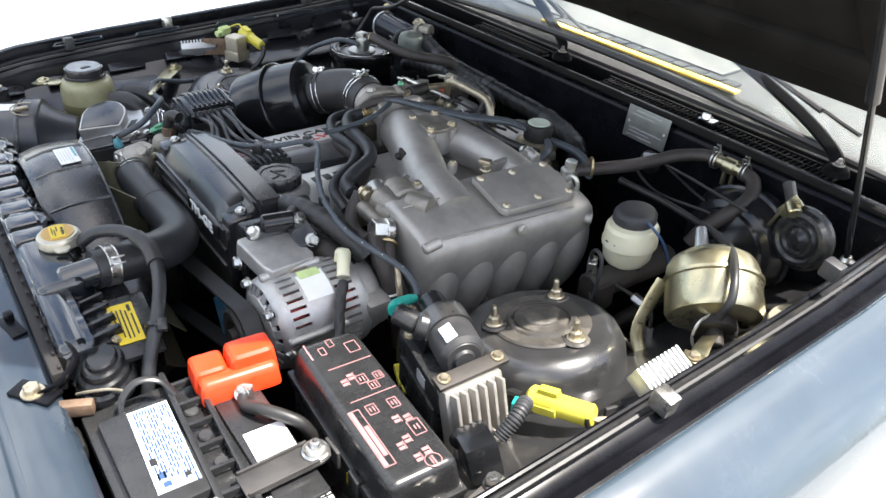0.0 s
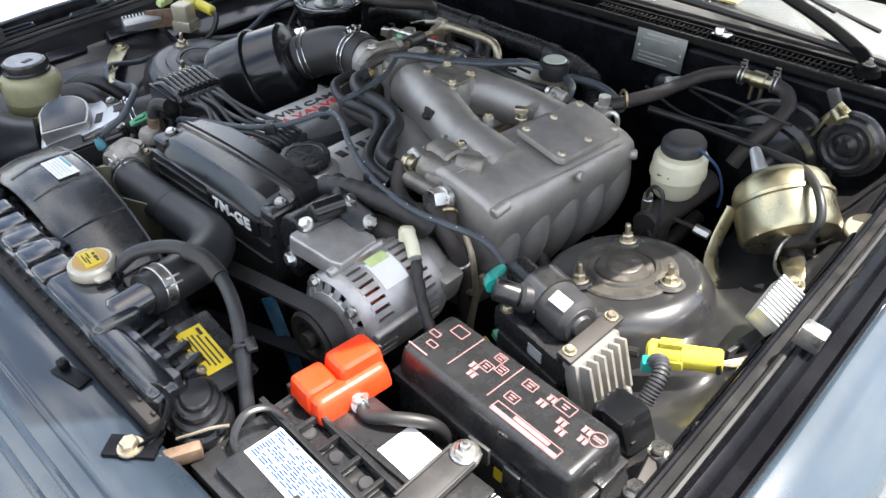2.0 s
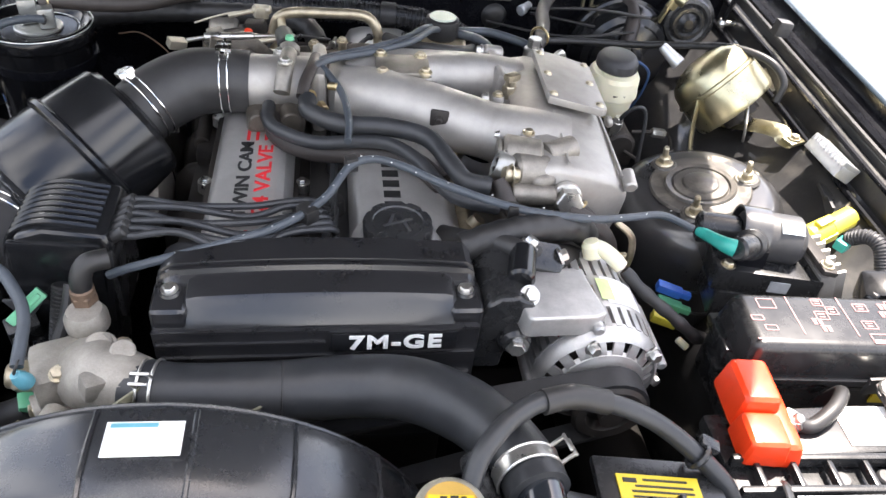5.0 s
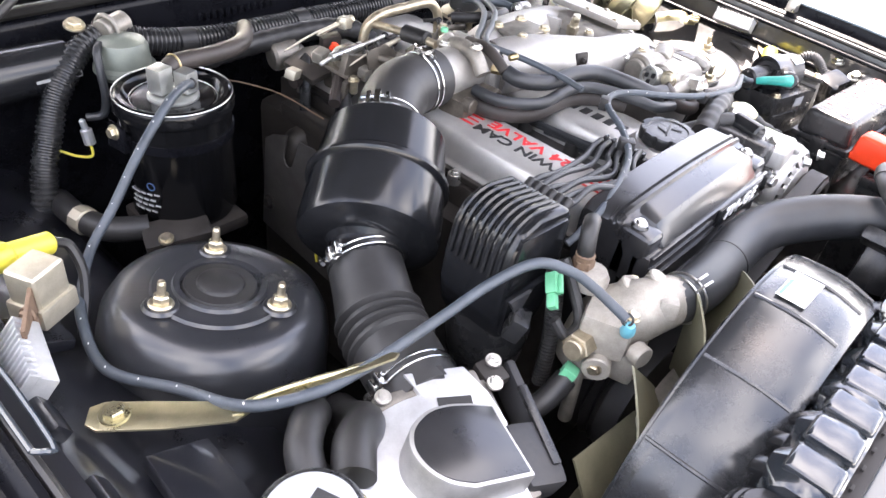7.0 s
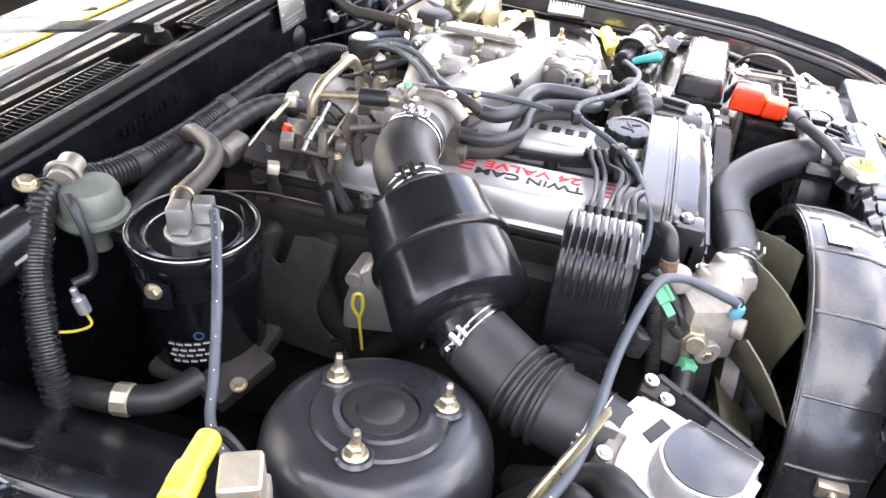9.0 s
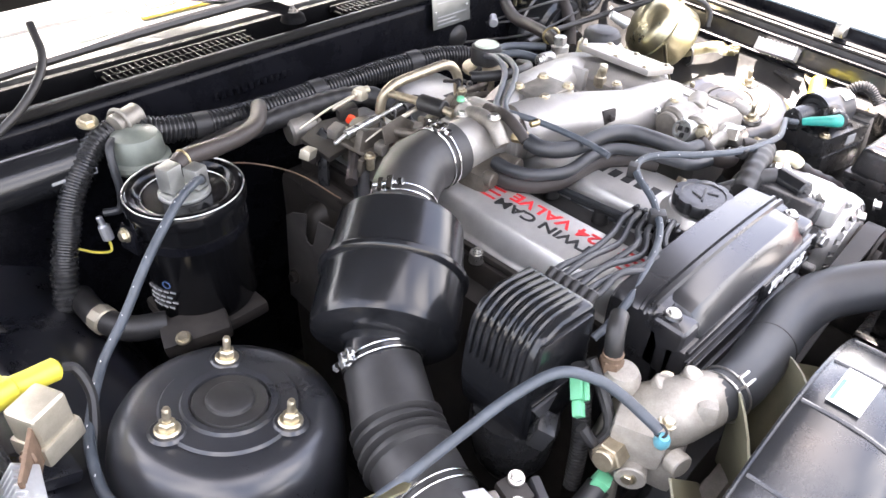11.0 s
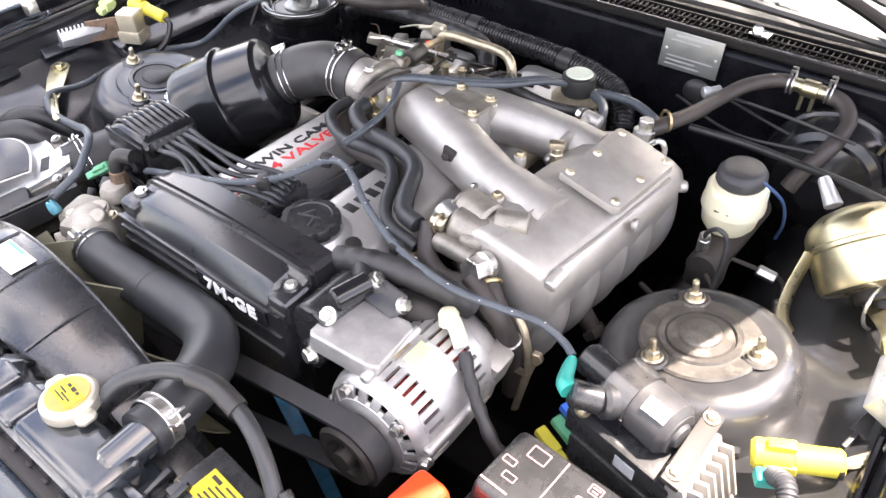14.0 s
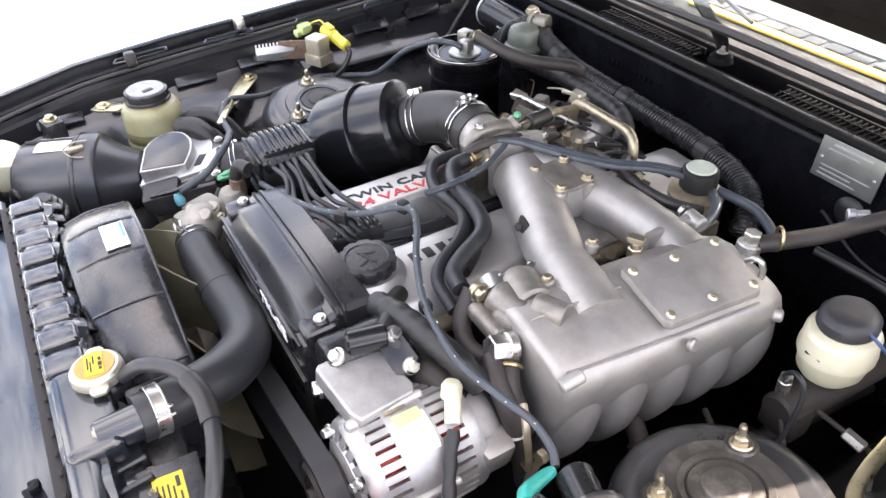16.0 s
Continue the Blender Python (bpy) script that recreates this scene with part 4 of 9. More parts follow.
for c_, s_ in (((-0.008, -0.3015, 0.8800), (0.308, 0.005, 0.0028)), ((-0.082, -0.3030, 0.8645), (0.156, 0.004, 0.0025)), ((0.064, -0.3035, 0.8795), (0.128, 0.004, 0.0020)), ((-0.008, -0.3035, 0.846), (0.304, 0.004, 0.003)), ((-0.008, -0.3035, 0.815), (0.300, 0.005, 0.004))):
    part("front_rib", box(c_, s_, bevel=0.0008), M_TIMING, tcov)
np_ = part("name_plate", box((0.063, -0.3045, 0.8660), (0.122, 0.005, 0.0245), bevel=0.0008), M_PLASTIC_GLOSS, tcov)
lettering("letters", "7M-GE", 0.0250, Matrix.Translation((0.0635, -0.3075, 0.8660)) @ pose(0, 0, 0, 90) @ Matrix.Diagonal((1.16, 1, 1, 1)), M_LETTER, np_, 0.0008, "white raised letters", 1.14, 0.0, 0.028)
for x, s, z in ((-0.147, -1, 0.902), (0.134, 1, 0.897)):
    part("cover_ear", merge(box((x, -0.272, z - 0.035), (0.034, 0.044, 0.070), (3, 0, 0), 0.008, 3), lathe([(0, 0.0025), (0.009, 0.0025), (0.0105, 0), (0, -0.002)], axis((x, -0.270, z + 0.001), (0, -0.1, 1)), 20)), M_TIMING, tcov)
    part("cover_bolt", hexhead((x, -0.270, z + 0.003), (0, -0.1, 1), 0.0058, 0.005), M_STEEL, tcov, "small plated bolt")

# coolant outlet housing
outlet = thing("coolant_outlet", "cast aluminium coolant outlet housing on the engine front", "thermostat housing", at=(-0.22, -0.28, 0.72))
part("housing", merge(tube([(-0.225, -0.285, 0.76), (-0.222, -0.300, 0.82), (-0.205, -0.325, 0.848), (-0.160, -0.345, 0.852)], 0.03, 20, 6, radii=[0.036, 0.038, 0.034, 0.027]), box((-0.245, -0.310, 0.835), (0.05, 0.055, 0.05), (0, 0, 20), 0.01), lathe([(0, 0.02), (0.016, 0.02), (0.02, 0.012), (0.02, 0), (0, 0)], Matrix.Translation((-0.228, -0.268, 0.858)), 20), rod((-0.262, -0.318, 0.80), (-0.275, -0.325, 0.80), 0.016), rod((-0.208, -0.305, 0.862), (-0.205, -0.308, 0.872), 0.015)), M_OUTLET, outlet, "rough cast aluminium housing")
for bb in (rod((-0.185, -0.318, 0.866), (-0.182, -0.322, 0.882), 0.011), box((-0.200, -0.348, 0.866), (0.030, 0.022, 0.022), (0, 12, 30), 0.006), rod((-0.242, -0.345, 0.825), (-0.246, -0.360, 0.826), 0.013), box((-0.225, -0.335, 0.80), (0.05, 0.03, 0.05), (0, 0, 15), 0.008)):
    part("casting_boss", bb, M_OUTLET, outlet)
part("sensor_boss", merge(rod((-0.230, -0.255, 0.850), (-0.230, -0.255, 0.888), 0.0125, seg=6), rod((-0.230, -0.255, 0.875), (-0.230, -0.255, 0.895), 0.011)), M_RUST, outlet, "rust-brown hexagon temperature sensor")
part("sensor_boot", tube([(-0.230, -0.255, 0.888), (-0.229, -0.253, 0.905), (-0.222, -0.248, 0.918), (-0.205, -0.24, 0.918)], 0.010, 12, 5), M_RUBBER, outlet, "black rubber boot")
part("plug", merge(rod((-0.262, -0.300, 0.822), (-0.292, -0.302, 0.826), 0.016, seg=6), rod((-0.290, -0.302, 0.826), (-0.298, -0.3025, 0.827), 0.012, seg=18)), M_BEIGE, outlet, "tarnished hexagon plug")
part("vacuum_switch", lathe([(0, 0.018), (0.0045, 0.018), (0.007, 0.012), (0.008, 0.004), (0.007, 0.0), (0, 0)], axis((-0.262, -0.338, 0.858), (-0.3, -0.2, 0.9)), 18), M_CYAN, outlet, "pale blue vacuum switch nipple")
part("bypass_pipe", tube([(-0.262, -0.298, 0.80), (-0.272, -0.305, 0.76), (-0.268, -0.305, 0.70)], 0.0085, 12, 5), M_CAST_DARK, outlet)
for p, n in (((-0.238, -0.330, 0.860), (0, -0.3, 1)), ((-0.190, -0.300, 0.862), (0, -0.2, 1)), ((-0.274, -0.322, 0.80), (-1, -0.3, 0))):
    part("housing_bolt", hexhead(p, n, 0.0065, 0.006), M_BOLT, outlet)
part("gasket_ring", ring((-0.207, -0.306, 0.873), (0, -0.1, 1), 0.010, 0.002, 20, 6), M_CAST_DARK, outlet)

# upper radiator hose
uh = thing("radiator_hose", "thick grey-black upper radiator hose with spring clamps", "hose", at=(-0.16, -0.345, 0.852), group="hoses")
part("hose_body", tube([(-0.178, -0.340, 0.852), (-0.13, -0.350, 0.851), (-0.05, -0.345, 0.843), (0.02, -0.340, 0.842), (0.075, -0.350, 0.848), (0.118, -0.385, 0.862), (0.143, -0.425, 0.876), (0.158, -0.462, 0.885), (0.163, -0.490, 0.888)], 0.03, 26, 8, radii=[0.0275, 0.028, 0.0295, 0.030, 0.0305, 0.0305, 0.0285, 0.0265, 0.0265]), M_RUBBER_GREY, uh)
part("mould_seam", ring((-0.045, -0.345, 0.8427), (1, 0.05, -0.1), 0.0292, 0.0011, 28, 6), M_RUBBER, uh)
band_clamp(uh, (-0.158, -0.346, 0.852), (1, -0.1, 0), 0.0278, (0.2, -0.5, 1), 0.016)
band_clamp(uh, (0.158, -0.470, 0.886), (0.15, -1, 0.15), 0.0272, (0.9, 0.2, 0.7), 0.018)

# ---- intake ----
intake = thing("intake_manifold", "cast aluminium intake plenum with twin inlet pipes and curved runners", "intake manifold", at=(0.3, 0.1, 0.68))
sec = [(0.250, 0.845), (0.246, 0.885), (0.250, 0.912), (0.262, 0.921), (0.285, 0.9245), (0.330, 0.9155), (0.366, 0.9050), (0.382, 0.894), (0.388, 0.878), (0.385, 0.850), (0.374, 0.815), (0.365, 0.785), (0.330, 0.770), (0.285, 0.775), (0.258, 0.800)]
cx, cz = 0.32, 0.85
rows = []
for y, k, dz in ((-0.090, 0.88, 0.0), (-0.087, 0.955, 0.0), (-0.079, 1.0, 0.0), (-0.02, 1.0, 0.0), (0.08, 1.0, 0.0), (0.17, 1.0, -0.002), (0.212, 0.97, -0.004), (0.234, 0.88, -0.006), (0.246, 0.74, -0.008), (0.252, 0.55, -0.010)):
    rows.append([(cx - 0.006 + 0.085 * (y - 0.06) + (x - cx) * k, y, cz + (z - cz) * k + dz) for x, z in sec])
plenum = part("plenum", loft(rows), M_CAST, intake, "satin cast aluminium plenum chamber", 40)
part("casting_rib", tube([(0.286, -0.078, 0.9235), (0.297, 0.045, 0.9240)], 0.0016, 6, 2), M_CAST, plenum)
part("casting_rib", tube([(0.3585, -0.078, 0.9030), (0.373, 0.06, 0.8980), (0.3835, 0.19, 0.8945)], 0.0024, 6, 4), M_CAST, plenum)
for a_, b_ in (((0.366, -0.094, 0.898), (0.368, -0.066, 0.9035)), ((0.386, 0.075, 0.8900), (0.394, 0.076, 0.8920)), ((0.388, 0.216, 0.868), (0.398, 0.224, 0.868))):
    part("casting_lug", rod(a_, b_, 0.0085, bevel=0.002), M_CAST, plenum)
pl = [(0.288, 0.051), (0.366, 0.048), (0.374, 0.054), (0.385, 0.182), (0.380, 0.190), (0.340, 0.197), (0.300, 0.197), (0.296, 0.190)]
pm = Matrix.Translation((0, 0, 0.0)) @ Matrix(((1, 0, 0, 0), (0, 1, 0, 0), (-0.22, 0, 1, 0.9945), (0, 0, 0, 1)))
plate = part("cover_plate", prism(pl, 0.011, pm, 0.0018), M_CAST, plenum, "flat grey cover plate held by crosshead screws")
for x, y in ((0.297, 0.062), (0.364, 0.060), (0.367, 0.122), (0.375, 0.181), (0.303, 0.122), (0.306, 0.186)):
    p = pm @ Vector((x, y, 0.011))
    part("screw", merge(lathe([(0, 0.003), (0.004, 0.003), (0.0062, 0.0005), (0.0062, -0.001), (0, -0.001)], axis(p, (0.19, 0, 1)), 16), box(p + Vector((0.0006, 0, 0.003)), (0.007, 0.0014, 0.001), (0, 10.8, 45), 0)), M_BOLT, plate, "crosshead screw")
for i in range(5):
    y = -0.046 + 0.066 * i
    q_ = 0.085 * (y - 0.06)
    part("runner", tube([(0.312 + q_, y, 0.872), (0.337 + q_, y, 0.848), (0.343 + q_, y, 0.805), (0.336 + q_, y - 0.004, 0.765), (0.310 + q_, y - 0.006, 0.718), (0.265, y - 0.004, 0.690), (0.21, y, 0.712), (0.165, y, 0.760)], 0.027, 26, 7, radii=[0.031, 0.036, 0.0365, 0.035, 0.032, 0.029, 0.026, 0.024]), M_CAST, intake, "" if i else "curved cast runner into the cylinder head")
part("inlet_pipe", tube([(0.020, 0.098, 0.908), (0.075, 0.080, 0.910), (0.15, 0.050, 0.906), (0.215, 0.026, 0.900), (0.275, 0.016, 0.890)], 0.036, 24, 6, radii=[0.041, 0.0435, 0.040, 0.037, 0.038]), M_CAST, intake, "smooth cast aluminium inlet pipe")
part("inlet_pipe", tube([(0.020, 0.132, 0.908), (0.08, 0.150, 0.910), (0.15, 0.168, 0.906), (0.215, 0.178, 0.900), (0.275, 0.182, 0.890)], 0.034, 24, 6, radii=[0.039, 0.040, 0.036, 0.035, 0.036]), M_CAST, intake, "smooth cast aluminium inlet pipe")
part("pipe_neck", tube([(0.205, 0.029, 0.901), (0.232, 0.022, 0.898), (0.262, 0.016, 0.893), (0.300, 0.010, 0.884)], 0.04, 26, 6, radii=[0.0375, 0.0405, 0.044, 0.047]), M_CAST, intake, "cast neck of the pipe into the plenum")
for p0_, p1_ in (((0.244, -0.018, 0.915), (0.246, -0.024, 0.931)), ((0.222, 0.062, 0.918), (0.222, 0.064, 0.934))):
    lug_ = part("neck_lug", rod(p0_, p1_, 0.0085, seg=18, bevel=0.002), M_CAST, intake)
    part("lug_bolt", hexhead(p1_, (0, 0, 1), 0.0055, 0.005), M_BOLT, lug_)
fl = part("pipe_flange", box((0.236, 0.180, 0.893), (0.014, 0.094, 0.072), (0, 8, 3), 0.010), M_CAST, intake, "bolted flange between pipe and plenum")
for dy, dz in ((-0.040, -0.02), (0.040, 0.016)):
    part("flange_bolt", hexhead((0.226, 0.180 + dy, 0.906 + dz), (-1, 0, 0.12), 0.007, 0.008), M_STEEL, fl)
    part("flange_lug", rod((0.229, 0.180 + dy, 0.905 + dz), (0.258, 0.180 + dy, 0.902 + dz), 0.0115, seg=18, bevel=0.003), M_CAST, fl)
junction = part("junction_box", merge(lathe([(0, 0.045), (0.030, 0.045), (0.036, 0.040), (0.040, 0.0), (0, 0)], Matrix.Translation((0.097, 0.110, 0.903)) @ Matrix.Diagonal((1.0, 0.80, 1, 1)), 28), box((0.025, 0.115, 0.905), (0.055, 0.085, 0.070), bevel=0.016)), M_CAST, intake, "cast junction of the two inlet pipes")
for x, y in ((0.070, 0.086), (0.126, 0.088), (0.070, 0.136), (0.124, 0.134)):
    part("junction_lug", rod((x, y, 0.915), (x, y, 0.9455), 0.0095, seg=16, bevel=0.002), M_CAST, junction)
    part("junction_bolt", merge(rod((x, y, 0.935), (x, y, 0.952), 0.006), hexhead((x, y, 0.951), (0, 0, 1), 0.0065, 0.006)), M_BOLT, junction)
part("cable_bracket", merge(box((0.139, 0.018, 0.924), (0.024, 0.006, 0.022), (-12, 0, -14), 0.003), rod((0.138, 0.016, 0.925), (0.136, 0.008, 0.924), 0.0055, seg=6)), M_CARD, intake, "small dark bracket with a bolt")

# throttle body and its linkage
throttle = part("throttle_body", merge(rod((-0.118, 0.102, 0.922), (-0.012, 0.112, 0.915), 0.037, seg=32, bevel=0.004), box((-0.012, 0.112, 0.912), (0.020, 0.092, 0.088), bevel=0.010), box((-0.035, 0.150, 0.905), (0.05, 0.05, 0.06), bevel=0.012)), M_CAST, intake, "cast throttle body with linkage and vacuum nipples")
part("body_foot", merge(box((-0.068, 0.070, 0.888), (0.075, 0.050, 0.040), (0, 0, 6), 0.012), rod((-0.090, 0.052, 0.900), (-0.088, 0.036, 0.900), 0.011), rod((-0.050, 0.060, 0.905), (-0.046, 0.030, 0.905), 0.013)), M_GRIME, throttle, "stained water jacket under the throttle")
part("port_riser", merge(tube([(-0.051, 0.132, 0.950), (-0.051, 0.105, 0.958), (-0.054, 0.075, 0.955), (-0.058, 0.052, 0.935)], 0.0105, 14, 5), rod((-0.051, 0.128, 0.950), (-0.050, 0.140, 0.957), 0.0135, seg=18, bevel=0.003), rod((-0.053, 0.090, 0.955), (-0.053, 0.088, 0.966), 0.008, seg=6)), M_CAST_DARK, throttle, "dull cast vacuum port with nipples")
part("port_elbow", tube([(-0.016, 0.122, 0.950), (-0.020, 0.085, 0.955), (-0.028, 0.055, 0.950), (-0.032, 0.034, 0.940)], 0.0078, 12, 5), M_BROWN, throttle, "short brown hose elbow")
for p in ((-0.053, 0.075, 0.966), (-0.062, 0.124, 0.955), (-0.012, 0.160, 0.945)):
    part("body_bolt", hexhead(p, (0, 0, 1), 0.0065, 0.005), M_STEEL, throttle)
part("brass_fitting", merge(rod((-0.03, 0.060, 0.935), (-0.022, 0.035, 0.937), 0.007, seg=6), ring((-0.024, 0.041, 0.937), (0.3, -1, 0), 0.0085, 0.0016, 16, 6), rod((0.0, 0.055, 0.945), (0.012, 0.048, 0.948), 0.005), rod((-0.01, 0.045, 0.925), (-0.004, 0.03, 0.925), 0.006, seg=6)), M_BRASS, throttle, "brass hose fitting")
part("throttle_lever", merge(prism([(-0.03, -0.012), (0.02, -0.016), (0.034, 0.0), (0.012, 0.018), (-0.028, 0.014)], 0.003, axis((-0.11, 0.205, 0.915), (0.1, -1, 0.3)), 0.001), box((-0.145, 0.225, 0.905), (0.05, 0.012, 0.03), (0, 20, 10), 0.002), rod((-0.115, 0.205, 0.915), (-0.09, 0.165, 0.915), 0.006)), M_GRIME, throttle, "tarnished throttle lever")
part("dashpot", merge(rod((-0.176, 0.238, 0.918), (-0.108, 0.250, 0.917), 0.0065), rod((-0.108, 0.250, 0.917), (-0.05, 0.262, 0.915), 0.003), rod((-0.200, 0.233, 0.915), (-0.176, 0.238, 0.918), 0.003)), M_STEEL, throttle, "plated link rod")
part("red_cap", lathe([(0, 0.010), (0.006, 0.009), (0.0075, 0), (0, 0)], axis((-0.121, 0.299, 0.896), (0.2, -0.3, 1)), 14), M_ORANGE, throttle, "small red plastic cap")
part("dashpot_bracket", merge(box((-0.135, 0.240, 0.893), (0.080, 0.060, 0.006), (12, 6, 20), 0.002), box((-0.16, 0.215, 0.875), (0.05, 0.008, 0.04), (10, 0, 25), 0.002), lathe([(0, 0.012), (0.012, 0.012), (0.014, 0.006), (0.014, 0), (0, 0)], Matrix.Translation((-0.150, 0.240, 0.898)), 20), lathe([(0, 0.010), (0.009, 0.010), (0.011, 0), (0, 0)], Matrix.Translation((-0.115, 0.262, 0.90)), 16)), M_GRIME, throttle, "tarnished bracket below the throttle link")
for a, b in (((-0.200, 0.315, 0.905), (-0.105, 0.299, 0.936)), ((-0.163, 0.218, 0.908), (-0.063, 0.208, 0.936))):
    part("accelerator_cable", merge(tube([a, Vector(a).lerp(Vector(b), 0.5) + Vector((0, 0, 0.004)), b], 0.0016, 6, 4), rod(Vector(a).lerp(Vector(b), 0.55), b, 0.0036)), M_RELAY, throttle, "thin steel accelerator cable")

# fuel system on the back of the engine
fuel = thing("fuel_rail", "tarnished fuel rail with a looped pipe at the bulkhead side", "fuel rail", at=(0.0, 0.26, 0.88))
part("looped_pipe", tube([(-0.083, 0.275, 0.890), (-0.079, 0.276, 0.922), (-0.069, 0.272, 0.940), (-0.045, 0.271, 0.9475), (0.0, 0.271, 0.948), (0.045, 0.272, 0.947), (0.064, 0.270, 0.940), (0.074, 0.266, 0.922), (0.075, 0.264, 0.890)], 0.0078, 14, 7), M_BEIGE, fuel)
part("cross_pipe", tube([(-0.068, 0.268, 0.936), (-0.064, 0.220, 0.942), (-0.058, 0.180, 0.944), (-0.053, 0.150, 0.942)], 0.0062, 12, 6), M_BEIGE, fuel)
part("pipe_sleeve", rod((-0.0620, 0.208, 0.9425), (-0.0555, 0.165, 0.944), 0.0125), M_RUBBER, fuel, "black rubber sleeve")
part("rail_tube", merge(rod((0.165, -0.13, 0.84), (0.165, 0.30, 0.84), 0.011), *[lathe([(0, 0.03), (0.009, 0.03), (0.012, 0.012), (0.012, 0), (0, 0)], axis((0.165, -0.10 + 0.08 * i, 0.83), (0.5, 0, 0.8)), 14) for i in range(5)]), M_BEIGE, fuel)
dm = Matrix.Translation((0.176, 0.298, 0.8985))
damper = part("pulsation_damper", lathe([(0, 0.012), (0.010, 0.012), (0.034, 0.006), (0.040, 0.002), (0.040, -0.004), (0.030, -0.010), (0.012, -0.016), (0.012, -0.04), (0, -0.04)], dm, 32), M_BEIGE, fuel, "round tarnished pulsation damper")
part("damper_cap", lathe([(0, 0.040), (0.022, 0.040), (0.0255, 0.038), (0.0265, 0.032), (0.0265, 0.012), (0.0235, 0.008), (0, 0.008)], dm, 32), M_RUBBER, damper, "black rubber cap")
part("cap_face", lathe([(0, 0.0425), (0.019, 0.0425), (0.021, 0.0405), (0, 0.040)], dm, 28), M_PALEGREEN, damper, "pale green-white cap face")
part("damper_bracket", merge(box((0.215, 0.282, 0.885), (0.055, 0.020, 0.010), (0, 25, -30), 0.003), box((0.235, 0.268, 0.868), (0.012, 0.02, 0.05), bevel=0.002), box((0.17, 0.282, 0.865), (0.018, 0.004, 0.05), bevel=0.001)), M_BEIGE, damper, "tarnished bent bracket")
part("switch_plug", merge(rod((0.249, 0.112, 0.905), (0.249, 0.112, 0.924), 0.010, seg=6), rod((0.249, 0.112, 0.922), (0.250, 0.111, 0.934), 0.0075, seg=16), box((0.250, 0.110, 0.937), (0.022, 0.013, 0.010), (0, 0, 30), 0.003)), M_BOLT, intake, "plated temperature switch")
part("heater_union", merge(rod((0.314, 0.243, 0.885), (0.314, 0.246, 0.918), 0.0155), rod((0.314, 0.246, 0.918), (0.314, 0.247, 0.934), 0.011, seg=6), tube([(0.335, 0.215, 0.915), (0.348, 0.218, 0.926), (0.356, 0.222, 0.915), (0.356, 0.222, 0.895)], 0.004, 8, 4)), M_STEEL, plenum, "plated union bolt")

# idle speed valve at the plenum's front
isc = thing("idle_valve", "dull aluminium idle speed valve with hose stubs", "idle valve", at=(0.23, -0.1, 0.85))
part("valve_body", merge(rod((0.262, -0.075, 0.888), (0.205, -0.085, 0.898), 0.022, seg=24, bevel=0.004), box((0.240, -0.090, 0.878), (0.036, 0.034, 0.050), (0, 0, 20), 0.014, 4), rod((0.200, -0.112, 0.885), (0.255, -0.110, 0.880), 0.0125), rod((0.252, -0.060, 0.905), (0.29, -0.045, 0.907), 0.016)), M_CAST_DARK, isc)
isc_plug = part("connector", lathe([(0.0, -0.016), (0.0165, -0.016), (0.0170, 0.0), (0.0162, 0.004), (0.0138, 0.004), (0.0132, -0.003), (0.0, -0.003)], axis((0.188, -0.079, 0.903), (-0.93, 0.2, 0.3)), 28), M_PLATE, isc, "pale round connector")
part("socket", merge(*[box(axis((0.188, -0.079, 0.903), (-0.93, 0.2, 0.3)) @ Vector((dx, dy, -0.001)), (0.006, 0.006, 0.006), (0, 0, 12), 0.001) for dx, dy in ((-0.006, 0.004), (0.005, 0.005), (0.0, -0.006))]), M_INK, isc_plug, "dark connector pins")
part("outlet_stub", rod((0.250, -0.058, 0.898), (0.276, -0.062, 0.893), 0.0175, seg=24, bevel=0.003), M_CAST, isc, "smooth stub into the plenum")
part("hose_nipple", merge(rod((0.208, -0.104, 0.905), (0.190, -0.106, 0.908), 0.0095), ring((0.200, -0.105, 0.906), (1, 0.05, 0), 0.0120, 0.0016, 20, 6)), M_BOLT, isc, "plated hose clip")
part("hex_plug", merge(rod((0.272, -0.108, 0.878), (0.268, -0.136, 0.886), 0.0165, seg=6), rod((0.272, -0.104, 0.877), (0.270, -0.116, 0.880), 0.0185)), M_STEEL, isc, "pale hexagon plug")
part("stub_hose", merge(tube([(0.278, -0.112, 0.868), (0.300, -0.128, 0.855), (0.315, -0.128, 0.83), (0.318, -0.115, 0.79)], 0.012, 12, 6), tube([(0.185, -0.106, 0.90), (0.20, -0.13, 0.875), (0.235, -0.14, 0.862), (0.27, -0.125, 0.862)], 0.011, 12, 6)), M_BROWN, isc, "short brown-black hose")
part("stub_clip", ring((0.286, -0.119, 0.865), (0.6, -0.5, -0.4), 0.0135, 0.0026, 18, 6), M_BRASS, isc)
part("wire_hook", tube([(0.345, -0.125, 0.87), (0.365, -0.135, 0.855), (0.372, -0.135, 0.82), (0.368, -0.13, 0.785), (0.345, -0.125, 0.775)], 0.0045, 8, 5), M_BEIGE, intake, "bent plated pipe")
part("water_hose", tube([(0.268, -0.132, 0.874), (0.296, -0.142, 0.862), (0.322, -0.142, 0.835), (0.333, -0.134, 0.790), (0.328, -0.120, 0.700)], 0.0125, 14, 7), M_BROWN, isc, "brown-black water hose before the plenum")
part("hose_clip", ring((0.329, -0.138, 0.812), (0.2, 0.15, -1), 0.0135, 0.0022, 22, 6), M_STEEL, isc)
part("manifold_stay", merge(tube([(0.372, -0.110, 0.800), (0.368, -0.122, 0.780), (0.362, -0.126, 0.740), (0.352, -0.120, 0.690)], 0.0055, 8, 5, flat=0.5), rod((0.372, -0.112, 0.802), (0.374, -0.122, 0.804), 0.009, seg=6)), M_BEIGE, intake, "tarnished manifold stay")
